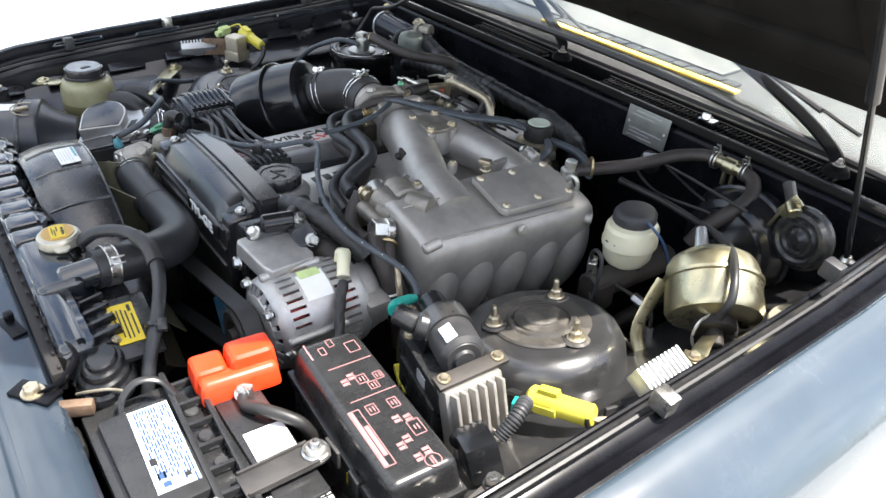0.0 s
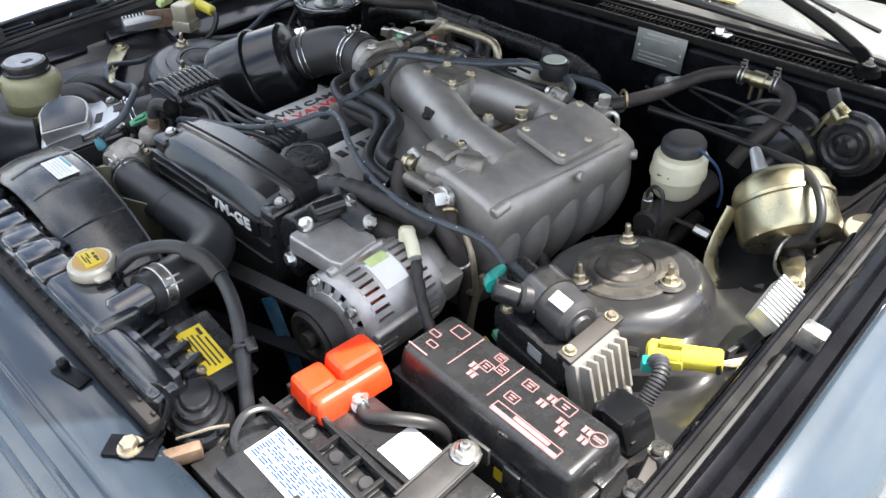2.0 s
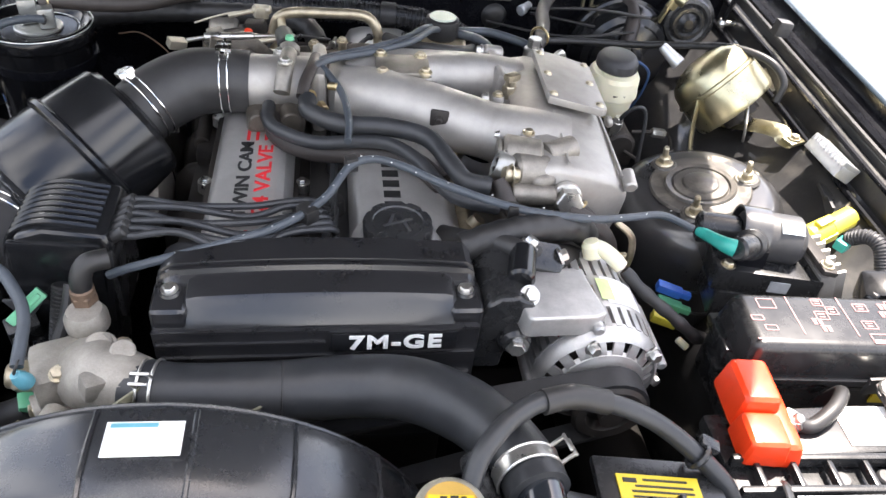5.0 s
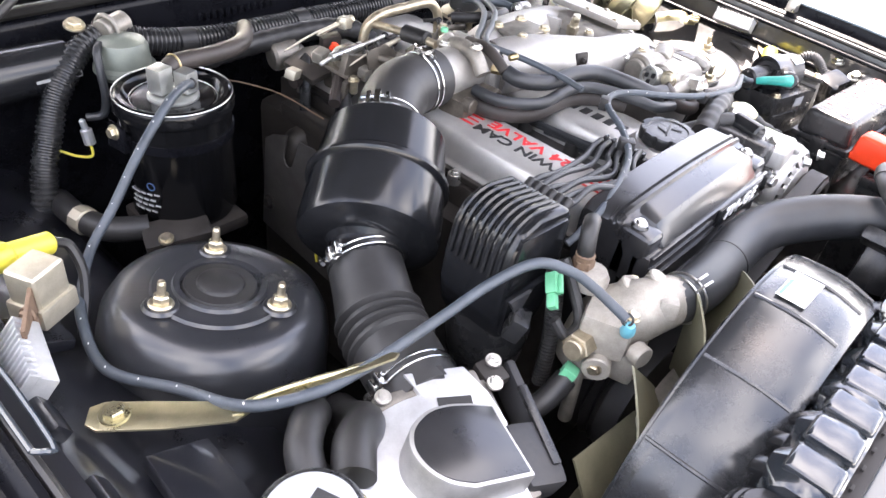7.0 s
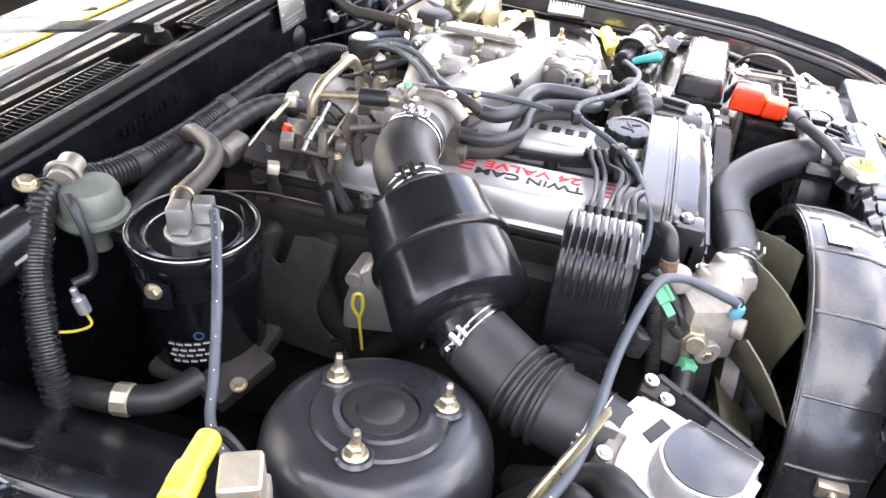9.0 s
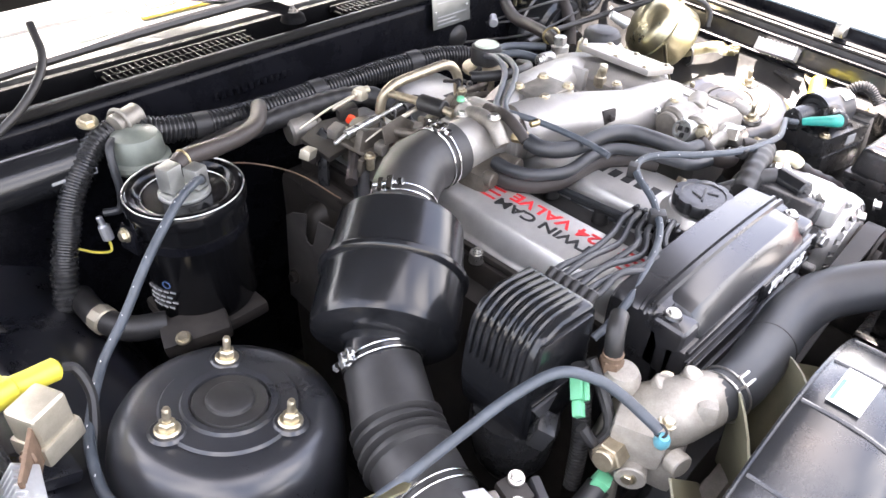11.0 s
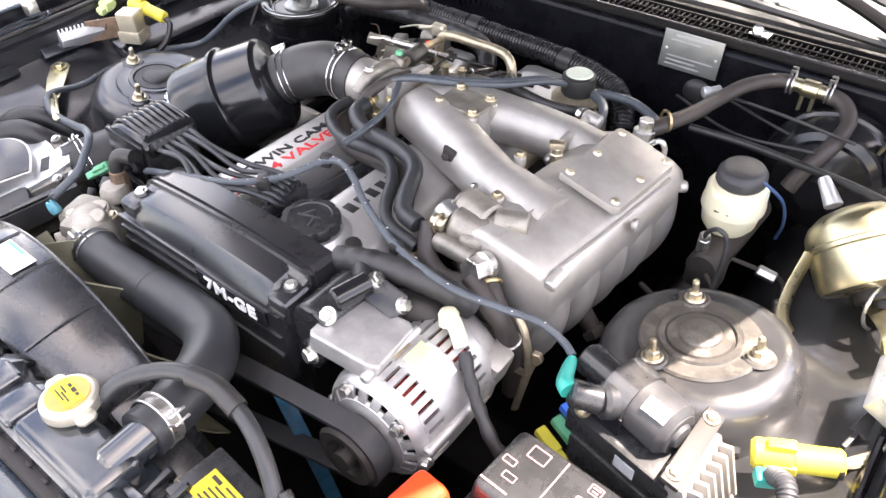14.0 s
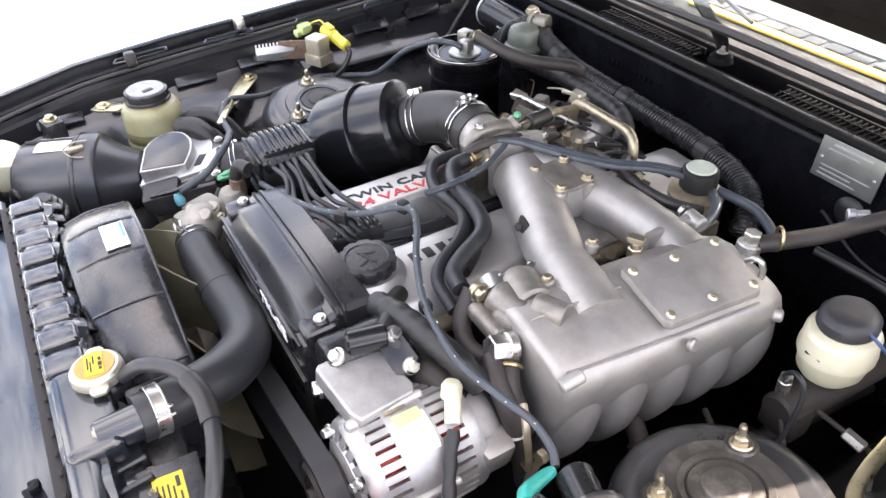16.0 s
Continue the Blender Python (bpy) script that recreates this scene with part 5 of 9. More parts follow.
part("valve_drum", merge(rod((0.198, -0.050, 0.897), (0.246, -0.058, 0.894), 0.0275, seg=32, bevel=0.004), rod((0.192, -0.049, 0.897), (0.199, -0.050, 0.897), 0.021, seg=28, bevel=0.002), box((0.232, -0.056, 0.872), (0.026, 0.05, 0.03), (0, 6, -8), 0.008)), M_CAST_DARK, isc, "round cast valve drum")
for dy, dz in ((0.022, 0.016), (-0.022, 0.016), (0.0, -0.026)):
    part("drum_screw", hexhead((0.197, -0.050 + dy, 0.897 + dz), (-1, 0.16, 0.05), 0.004, 0.005), M_STEEL, isc)
part("drain_stub", merge(rod((0.335, 0.055, 0.745), (0.372, 0.050, 0.705), 0.013), rod((0.368, 0.0505, 0.71), (0.378, 0.049, 0.70), 0.018, seg=6)), M_BROWN, intake, "rust-brown stub pipe")

# clutter over the back of the engine: exhaust gas valve, brackets and pipes
egr = thing("exhaust_gas_valve", "tarnished exhaust gas valve and brackets behind the throttle", "valve", at=(-0.12, 0.24, 0.83))
part("valve_body", merge(box((-0.120, 0.265, 0.868), (0.060, 0.055, 0.040), (0, 0, 15), 0.010), rod((-0.120, 0.265, 0.86), (-0.118, 0.262, 0.900), 0.020, seg=20), rod((-0.160, 0.235, 0.860), (-0.120, 0.262, 0.866), 0.014)), M_GRIME, egr, "greasy tarnished casting")
part("junction_lid", prism([(-0.036, -0.014), (-0.030, -0.026), (0.030, -0.026), (0.036, -0.014), (0.036, 0.016), (0.030, 0.028), (-0.030, 0.028), (-0.036, 0.016)], 0.006, Matrix.Translation((0.098, 0.110, 0.9455)), 0.002), M_CAST_DARK, intake, "bolted cast lid")
part("linkage_plate", prism([(-0.070, -0.050), (0.060, -0.060), (0.075, 0.040), (0.020, 0.070), (-0.060, 0.060)], 0.010, axis((-0.150, 0.300, 0.874), (-0.15, -0.10, 1), (0.85, 0.1, 0.1)) @ Matrix.Diagonal((0.6, 0.6, 1, 1)), 0.003), M_CARD, egr, "greasy brown linkage plate")
# Dark block added for the grime and shade beside the cover.
part("dark_side_fill", merge(box((-0.172, 0.225, 0.795), (0.034, 0.24, 0.030), (0, 0, 2), 0.010), rod((-0.178, 0.13, 0.806), (-0.178, 0.32, 0.808), 0.011)), M_CARD, egr, "added dark block for grime and shade along the cover's side")
for yy, zz in ((0.215, 0.846), (0.300, 0.852)):
    part("side_stay", prism([(-0.009, -0.042), (0.009, -0.042), (0.011, 0.036), (0.0, 0.046), (-0.011, 0.036)], 0.006, axis((-0.172, yy, zz), (-0.85, -0.15, 0.35), (0.2, -0.9, 0.3)), 0.002), M_PLASTIC, egr, "black steel stay")
for c, d, a in (((-0.165, 0.275, 0.905), (0.030, 0.024, 0.022), 20), ((-0.110, 0.320, 0.900), (0.040, 0.022, 0.026), -15), ((-0.070, 0.215, 0.900), (0.026, 0.034, 0.020), 35), ((-0.140, 0.205, 0.898), (0.022, 0.020, 0.024), 10)):
    part("linkage_block", box(c, [v * 0.8 for v in d], (8, -6, a), 0.004), M_CAST_DARK if a > 0 else M_CARD, egr)
part("pale_can", merge(rod((-0.185, 0.372, 0.870), (-0.140, 0.365, 0.872), 0.022, seg=24, bevel=0.004), rod((-0.145, 0.364, 0.872), (-0.132, 0.362, 0.872), 0.012)), M_CAST_DARK, egr, "dull cast round can")
part("clamp_block", merge(box((-0.099, 0.299, 0.934), (0.022, 0.016, 0.018), (0, 10, 20), 0.003), rod((-0.112, 0.300, 0.936), (-0.084, 0.298, 0.938), 0.006)), M_RELAY, egr, "tan cable clamp")
part("plated_clip", box((-0.221, 0.268, 0.893), (0.026, 0.016, 0.014), (10, 15, 30), 0.002), M_RELAY, egr, "tarnished square clip")
part("diaphragm", lathe([(0, 0.016), (0.012, 0.015), (0.026, 0.008), (0.029, 0.002), (0.029, -0.003), (0.02, -0.008), (0, -0.010)], Matrix.Translation((-0.118, 0.262, 0.898)), 28), M_GRIME, egr, "tarnished round diaphragm")
part("link_arm", merge(rod((-0.153, 0.234, 0.882), (-0.205, 0.165, 0.838), 0.0085, bevel=0.003), rod((-0.153, 0.228, 0.882), (-0.153, 0.240, 0.882), 0.014, bevel=0.003)), M_PLASTIC_GREY, egr, "dark grey cranked arm beside the cam cover")
for pts, r in (([(-0.20, 0.20, 0.868), (-0.16, 0.24, 0.885), (-0.12, 0.30, 0.885), (-0.08, 0.34, 0.87)], 0.009), ([(-0.16, 0.17, 0.89), (-0.12, 0.19, 0.90), (-0.07, 0.20, 0.90), (-0.03, 0.24, 0.89)], 0.007), ([(0.0, 0.20, 0.915), (0.04, 0.225, 0.918), (0.09, 0.23, 0.912), (0.13, 0.25, 0.90)], 0.006), ([(-0.19, 0.31, 0.855), (-0.10, 0.325, 0.862), (0.0, 0.32, 0.868), (0.10, 0.33, 0.868)], 0.011)):
    part("pipe", tube(pts, r, 10, 6), M_BROWN if r > 0.008 else M_GRIME, egr)
for p in ((-0.140, 0.285, 0.892), (-0.095, 0.245, 0.892), (-0.02, 0.215, 0.925), (0.02, 0.205, 0.935), (0.12, 0.235, 0.915), (-0.165, 0.200, 0.895)):
    part("bolt", merge(rod(Vector(p) - Vector((0, 0, 0.02)), p, 0.006), hexhead(p, (0, 0, 1), 0.006, 0.006)), M_BOLT, egr)
part("engine_cover_bracket", merge(box((0.0, 0.225, 0.905), (0.09, 0.020, 0.006), (0, 0, 20), 0.002), box((0.05, 0.205, 0.918), (0.05, 0.016, 0.005), (0, 0, -25), 0.002), box((-0.03, 0.185, 0.922), (0.016, 0.05, 0.006), (0, 0, 10), 0.002)), M_GRIME, egr, "tarnished flat brackets")
part("green_cap", lathe([(0, 0.006), (0.005, 0.005), (0.006, 0), (0, 0)], Matrix.Translation((-0.050, 0.140, 0.966)), 12), M_GREEN, egr, "small green cap")

# small loose wiring and pipes between throttle and bulkhead
rw = random.Random(11)
for k in range(7):
    x0 = -0.14 + 0.040 * k
    wire = thing("loom_wire", "thin black wire clipped behind the throttle", "wire", at=(x0, 0.20, 0.90), group="loom wires")
    a_ = Vector((x0, 0.205 + rw.uniform(-0.01, 0.02), 0.888 + rw.uniform(-0.008, 0.01)))
    b_ = Vector((x0 + rw.uniform(0.03, 0.08), 0.300 + rw.uniform(-0.02, 0.03), 0.895 + rw.uniform(-0.01, 0.01)))
    m_ = a_.lerp(b_, 0.5) + Vector((rw.uniform(-0.015, 0.015), 0, rw.uniform(0.012, 0.026)))
    part("wire", tube([a_, a_.lerp(m_, 0.6) + Vector((0, 0, 0.006)), m_, b_.lerp(m_, 0.5), b_], rw.uniform(0.0022, 0.0038), 8, 5), M_RUBBER if k % 3 else M_CARD, wire)
    part("clip", ring(m_, (b_ - a_), 0.0045, 0.0013, 14, 6), M_STEEL if k % 2 else M_PLASTIC, wire)


# ---- radiator, shroud and fan ----
radiator = thing("radiator", "black radiator with a ribbed plastic top tank", "radiator", at=(0.0, -0.54, 0.40))
part("core", box((0.0, -0.545, 0.62), (0.68, 0.035, 0.44), bevel=0.004), M_DARK, radiator, "dark finned radiator core")
tank_rows = []
for i in range(45):
    x = -0.345 + 0.015 * i
    bump = 0.0045 if (i % 4) in (1, 2) and x < 0.06 else 0.0
    if x > 0.17:
        bump = -0.006 - (0.004 if i % 3 == 0 else 0)
    k = 0.75 if i in (0, 44) else 1.0
    b = bump * k
    tank_rows.append([(x, -0.545 + dy * k, 0.868 + dz * k) for dy, dz in ((0.030, -0.040), (0.034 + b, -0.005), (0.030 + b, 0.014 + b), (0.018, 0.0235 + b), (-0.008, 0.025 + b), (-0.022, 0.018 + b), (-0.026, -0.002), (-0.026, -0.040))])
tank = part("top_tank", loft(tank_rows), M_TANK, radiator, "glossy black ribbed top tank that mirrors the sky", 40)
for i in range(9):
    part("tank_block", box((-0.318 + 0.045 * i, -0.543, 0.8945), (0.034, 0.046, 0.009), (0, 0, 0), 0.0042, 3, (0.94, 0.9)), M_TANK, tank)
part("inlet_block", merge(box((0.122, -0.534, 0.879), (0.135, 0.058, 0.036), bevel=0.012, seg=4), box((0.236, -0.550, 0.870), (0.150, 0.034, 0.040), bevel=0.013, seg=4), box((0.232, -0.520, 0.852), (0.140, 0.050, 0.030), bevel=0.006), rod((0.164, -0.532, 0.884), (0.164, -0.476, 0.888), 0.0200, seg=28, bevel=0.004)), M_TANK, tank, "black inlet pipe")
for i in range(9):
    part("tank_tab", merge(box((-0.33 + 0.038 * i, -0.512, 0.860), (0.012, 0.010, 0.030), bevel=0.003), box((-0.33 + 0.038 * i, -0.5075, 0.876), (0.020, 0.014, 0.006), (-25, 0, 0), 0.002)), M_PLASTIC_GLOSS, tank)
for i in range(4):
    part("tank_tab", box((0.206 + 0.026 * i, -0.514, 0.869), (0.008, 0.046, 0.016), (10, 0, 0), 0.003), M_PLASTIC_GLOSS, tank)
    part("tab_bolt", hexhead((0.219 + 0.026 * i, -0.494 - 0.003 * i, 0.868), (0, 0.3, 1), 0.0045, 0.005), M_BOLT, tank)
part("neck", lathe([(0, 0.03), (0.022, 0.03), (0.022, 0.012), (0.027, 0.006), (0.030, 0), (0, 0)], Matrix.Translation((0.087, -0.512, 0.880)), 24), M_PLASTIC_GLOSS, tank)
cm = Matrix.Translation((0.087, -0.512, 0.905))
cap = part("radiator_cap", merge(lathe([(0, 0.0095), (0.018, 0.0095), (0.0245, 0.0085), (0.0275, 0.0055), (0.0285, 0.0), (0.0285, -0.005), (0.026, -0.008), (0, -0.008)], cm, 36), prism([(-0.038, -0.006), (-0.033, -0.010), (0.033, -0.010), (0.038, -0.006), (0.038, 0.006), (0.033, 0.010), (-0.033, 0.010), (-0.038, 0.006)], 0.005, cm @ pose(0, 0, -0.003, 0, 0, -5), 0.0018)), M_DULLCAP, radiator, "plated radiator cap with an orange and yellow warning sticker")
part("sticker", lathe([(0, 0.0005), (0.0208, 0.0005), (0.0212, -0.001), (0, -0.001)], Matrix.Translation((0.087, -0.512, 0.9150)), 32), M_LORANGE, cap, "orange sticker")
part("sticker_panel", box((0.087, -0.5125, 0.9160), (0.034, 0.019, 0.0008), (0, 0, -5), 0), M_LYEL, cap, "yellow panel with illegible print")
part("sticker_print", bars(Matrix.Translation((0.087, -0.5155, 0.9166)) @ pose(0, 0, 0, 0, 0, -5), [(-0.006, 0.003, 0.012, 0.0016), (0.004, 0.0, 0.016, 0.0014), (-0.002, -0.003, 0.018, 0.0014), (-0.006, 0.0095, 0.005, 0.003), (0.002, 0.0095, 0.006, 0.004), (0.009, 0.0095, 0.004, 0.003)]), M_INK, cap)
part("overflow_nipple", rod((0.095, -0.505, 0.897), (0.108, -0.486, 0.900), 0.0045), M_STEEL, cap)

mount = thing("radiator_bracket", "black radiator mounting bracket with a rubber bush and bolt", "bracket", at=(0.325, -0.56, 0.80))
for r_, z_, h_ in ((0.043, 0.838, 0.020), (0.037, 0.852, 0.014), (0.030, 0.863, 0.012), (0.022, 0.871, 0.010)):
    part("bush_step", lathe([(0, h_ / 2), (r_ * 0.86, h_ / 2), (r_ * 0.96, h_ * 0.32), (r_, 0.0), (r_ * 0.98, -h_ / 2), (0, -h_ / 2)], Matrix.Translation((0.326, -0.527, z_)) @ pose(0, 0, 0, 0, 4, -32) @ Matrix.Diagonal((1, 0.78, 1, 1)), 36), M_PLASTIC_GLOSS, mount, "stepped glossy rubber bush")
part("bush_clip", tube([(0.368, -0.520, 0.850), (0.364, -0.534, 0.856), (0.350, -0.552, 0.850), (0.338, -0.562, 0.842)], 0.004, 8, 4, flat=0.5), M_RELAY, mount, "tarnished clip round the bush")
part("strap", merge(tube([(0.285, -0.565, 0.842), (0.287, -0.560, 0.872), (0.300, -0.553, 0.884), (0.322, -0.553, 0.880), (0.335, -0.575, 0.865), (0.330, -0.600, 0.853)], 0.008, 8, 6, flat=0.35), box((0.325, -0.602, 0.855), (0.055, 0.026, 0.006), (0, 0, 38), 0.002)), M_BAY, mount)
part("mount_bolt", hexhead((0.326, -0.604, 0.858), (0, 0, 1), 0.0095, 0.010), M_BOLT, mount, "gold zinc-plated bolt")
part("foot_plate", merge(box((0.358, -0.572, 0.842), (0.014, 0.045, 0.018), (0, 0, -25), 0.004)), M_RUST, mount, "rusty bracket foot")
mount2 = copy_thing(mount, Matrix.Translation((-0.325 - 0.04, -0.56, 0.80)))
mount2["label"] = "black radiator mounting bracket beside the air duct"

warn = thing("warning_plate", "black fan guard plate with a yellow warning label", "warning label", at=(0.27, -0.48, 0.86))
part("guard", box((0.275, -0.482, 0.864), (0.115, 0.062, 0.008), (0, 6, -4), 0.003), M_PLASTIC, warn)
wl = Matrix.Translation((0.272, -0.484, 0.8690)) @ pose(0, 0, 0, 0, 6, -4)
lab = box((0, 0, 0.0006), (0.074, 0.030, 0.0012), bevel=0)
lab.transform(wl)
part("label", lab, M_LYEL, warn, "yellow label with illegible black print")
part("label_print", bars(wl @ Matrix.Translation((0, 0, 0.0013)), [(-0.026, 0.009, 0.012, 0.004), (0.006, 0.010, 0.040, 0.002), (0.004, 0.004, 0.052, 0.0018), (0.002, -0.001, 0.056, 0.0018), (0.0, -0.006, 0.052, 0.0018), (-0.006, -0.011, 0.044, 0.0018)]), M_INK, warn)

shroud = thing("fan_shroud", "black plastic fan shroud arching behind the radiator", "fan shroud", at=(-0.135, -0.45, 0.72))
SC = Vector((-0.145, 0, 0.668))
sm = Matrix(((1, 0, 0, SC.x), (0, 0, -1, 0), (0, 1, 0, SC.z), (0, 0, 0, 1)))  # z of the lathe runs to the front
prof = [(0.236, 0.412), (0.247, 0.410), (0.2505, 0.415), (0.2515, 0.428), (0.252, 0.450), (0.2505, 0.475), (0.244, 0.500), (0.236, 0.510), (0.230, 0.508), (0.240, 0.475), (0.242, 0.43), (0.236, 0.412)]
sh = part("shroud_body", lathe(prof, sm, 72, 0, 360), M_SHROUD, shroud, "", 40)
for a in (42, 62, 80, 97, 118, 140, 158):
    u = Vector((math.cos(radians(a)), 0, math.sin(radians(a))))
    p = [SC + u * r + Vector((0, y, 0)) for r, y in ((0.2505, -0.416), (0.252, -0.45), (0.2505, -0.474), (0.243, -0.502))]
    part("shroud_rib", tube(p, 0.0023, 6, 4), M_SHROUD, sh)
part("rear_rim", ring(SC + Vector((0, -0.4125, 0)), (0, 1, 0), 0.2495, 0.0022, 96, 8), M_SHROUD, sh)
part("shroud_skirt", merge(box((-0.05, -0.508, 0.60), (0.62, 0.014, 0.42), bevel=0.006), box((0.20, -0.478, 0.80), (0.13, 0.05, 0.07), (0, 24, 0), 0.012), box((0.13, -0.470, 0.868), (0.05, 0.05, 0.02), (0, 38, 0), 0.006)), M_PLASTIC, shroud)
lm = Matrix.Translation(SC + Vector((math.cos(radians(88)), 0, math.sin(radians(88)))) * 0.2526 + Vector((0, -0.446, 0))) @ pose(0, 0, 0, 0, 2, 0)
lb = box((0, 0, 0.0006), (0.056, 0.030, 0.0012), bevel=0)
lb.transform(lm)
part("paper_label", lb, M_WHITE, shroud, "white paper label with illegible grey print")
part("label_print", bars(lm @ Matrix.Translation((0, 0, 0.0012)), [(0, 0.005 - 0.0042 * i, 0.050 - 0.007 * (i % 3), 0.0010) for i in range(5)]), M_FAINT, shroud)
part("label_header", bars(lm @ Matrix.Translation((0, 0, 0.0012)), [(-0.008, 0.0115, 0.034, 0.0035)]), M_CYAN, shroud)
part("shroud_bracket", merge(box((-0.385, -0.468, 0.748), (0.014, 0.032, 0.018), bevel=0.002), rod((-0.390, -0.468, 0.748), (-0.397, -0.468, 0.748), 0.005)), M_RELAY, shroud, "small tan mounting tab")

fan = thing("cooling_fan", "olive-grey radiator fan on a viscous clutch", "fan", at=(-0.145, -0.41, 0.668))
part("clutch", lathe([(0, 0.335), (0.03, 0.335), (0.032, 0.36), (0.075, 0.365), (0.080, 0.385), (0.06, 0.40), (0, 0.405)], sm, 36), M_CAST_DARK, fan)
for i in range(11):
    a0 = 2 * math.pi * i / 11 + radians(74)
    rows = []
    for k in range(7):
        r = 0.066 + 0.142 * k / 6
        half = (0.030 + 0.014 * k / 6) / r
        pts = []
        for f in (-1.0, -0.5, 0.0, 0.5, 1.0):
            a = a0 + f * half
            pts.append(Vector((SC.x + r * math.cos(a), -0.396 - 0.030 * f + 0.005 * f * f, SC.z + r * math.sin(a))))
        rows.append(pts + [p + Vector((0, 0.003, 0)) for p in pts[::-1]])
    part("fan_blade", loft(rows), M_FAN, fan, "" if i else "broad olive-grey fan blade", 50)
pul = thing("water_pump_pulley", "black grooved water pump pulley and belts", "pulley", at=(-0.145, -0.33, 0.668))
part("pulley", lathe([(0.02, 0.285), (0.072, 0.285), (0.078, 0.29), (0.066, 0.297), (0.078, 0.304), (0.066, 0.311), (0.078, 0.318), (0.070, 0.325), (0.03, 0.328), (0.02, 0.345), (0, 0.345)], sm, 40), M_RUBBER, pul)
part("hub", merge(lathe([(0.0, 0.35), (0.028, 0.35), (0.032, 0.335), (0.030, 0.325), (0, 0.325)], sm, 24), *[hexhead((SC.x + 0.022 * math.cos(a), -0.35, SC.z + 0.022 * math.sin(a)), (0, -1, 0), 0.005, 0.005) for a in (0.4, 1.97, 3.54, 5.11)]), M_BEIGE, pul)

# ---- alternator ----
alt = thing("alternator", "cast aluminium alternator with vent slots and red copper windings", "alternator", at=(0.295, -0.25, 0.74))
AC = Vector((0.285, 0, 0.798))
am = Matrix(((1, 0, 0, AC.x), (0, 0, -1, 0), (0, 1, 0, AC.z), (0, 0, 0, 1)))
part("winding_core", lathe([(0, 0.19), (0.061, 0.19), (0.061, 0.295), (0.05, 0.295), (0, 0.295)], am, 40), M_COPPER, alt, "red lacquered copper windings")
part("stator_band", lathe([(0.0665, 0.218), (0.0715, 0.218), (0.0725, 0.222), (0.0725, 0.262), (0.0715, 0.266), (0.0665, 0.266), (0.0665, 0.218)], am, 56), M_ALT, alt, "smooth aluminium stator band")
part("rear_ring", lathe([(0.060, 0.172), (0.068, 0.172), (0.070, 0.178), (0.069, 0.188), (0.0635, 0.19), (0.060, 0.172)], am, 48), M_ALT, alt)
part("front_ring", lathe([(0.0, 0.328), (0.022, 0.327), (0.026, 0.322), (0.036, 0.320), (0.048, 0.315), (0.050, 0.310), (0.046, 0.306), (0.0, 0.306)], am, 48), M_ALT, alt)
part("shoulder_ring", lathe([(0.0600, 0.304), (0.0625, 0.309), (0.0670, 0.304), (0.0695, 0.296), (0.0705, 0.290), (0.0660, 0.290), (0.0600, 0.304)], am, 56), M_ALT, alt)
# Dark disc painted in for the shade behind the front ribs.
part("front_shadow", lathe([(0, 0.300), (0.061, 0.300), (0.061, 0.296), (0, 0.296)], am, 40), M_CARD, alt, "dark disc for the shade inside the case")


def case_bar(name, a, w, pts):
    u, v = Vector((math.cos(a), 0, math.sin(a))), Vector((-math.sin(a), 0, math.cos(a)))
    q = [AC + u * r + Vector((0, y, 0)) for r, y in pts]
    part(name, loft([[p + v * w * sx + u * t for sx, t in ((-1, -0.004), (1, -0.004), (1, 0.0018), (-1, 0.0018))] for p in q]), M_ALT, alt)


for i in range(36):
    a = 2 * math.pi * i / 36
    case_bar("vent_bar", a, 0.0040, ((0.0690, -0.188), (0.0700, -0.222)))
    case_bar("vent_bar", a, 0.0040, ((0.0700, -0.262), (0.0690, -0.293)))
for i in range(18):
    case_bar("front_rib", 2 * math.pi * i / 18, 0.0058, ((0.0640, -0.303), (0.056, -0.309), (0.047, -0.314)))
part("rear_housing", merge(lathe([(0, 0.135), (0.045, 0.137), (0.058, 0.146), (0.062, 0.16), (0.062, 0.174), (0, 0.174)], am, 40), box((0.338, -0.160, 0.805), (0.034, 0.04, 0.05), (0, 15, 0), 0.008)), M_CAST, alt, "grey rear housing")
arm = part("mounting_arm", prism([(-0.040, -0.034), (-0.036, -0.040), (0.036, -0.040), (0.050, -0.034), (0.050, 0.034), (0.040, 0.040), (-0.030, 0.036), (-0.040, 0.028)], 0.026, axis((0.226, -0.262, 0.860), (0.10, 0.06, 1), (1, 0.12, -0.10)), 0.009, 4), M_ALT, alt, "flat cast mounting arm")
for a in (0.2, 1.75, 3.3, 4.9):
    part("case_lug", rod(AC + Vector((0.0725 * math.cos(a), -0.212, 0.0725 * math.sin(a))), AC + Vector((0.0725 * math.cos(a), -0.304, 0.0725 * math.sin(a))), 0.0062, seg=14, bevel=0.002), M_ALT, alt)
br = part("bracket", along_y([(0.148, 0.80), (0.148, 0.872), (0.154, 0.892), (0.168, 0.902), (0.186, 0.903), (0.202, 0.896), (0.208, 0.884), (0.200, 0.872), (0.186, 0.864), (0.180, 0.80)], -0.288, -0.205, 0.008, 3), M_PLASTIC, alt, "black cast alternator bracket")
part("bracket_foot", rod((0.188, -0.300, 0.849), (0.188, -0.272, 0.849), 0.017, seg=22, bevel=0.004), M_PLASTIC, br)
part("pivot_sleeve", rod((0.192, -0.262, 0.903), (0.204, -0.216, 0.904), 0.0145, seg=22, bevel=0.003), M_PLASTIC_GLOSS, br, "glossy dark sleeve")
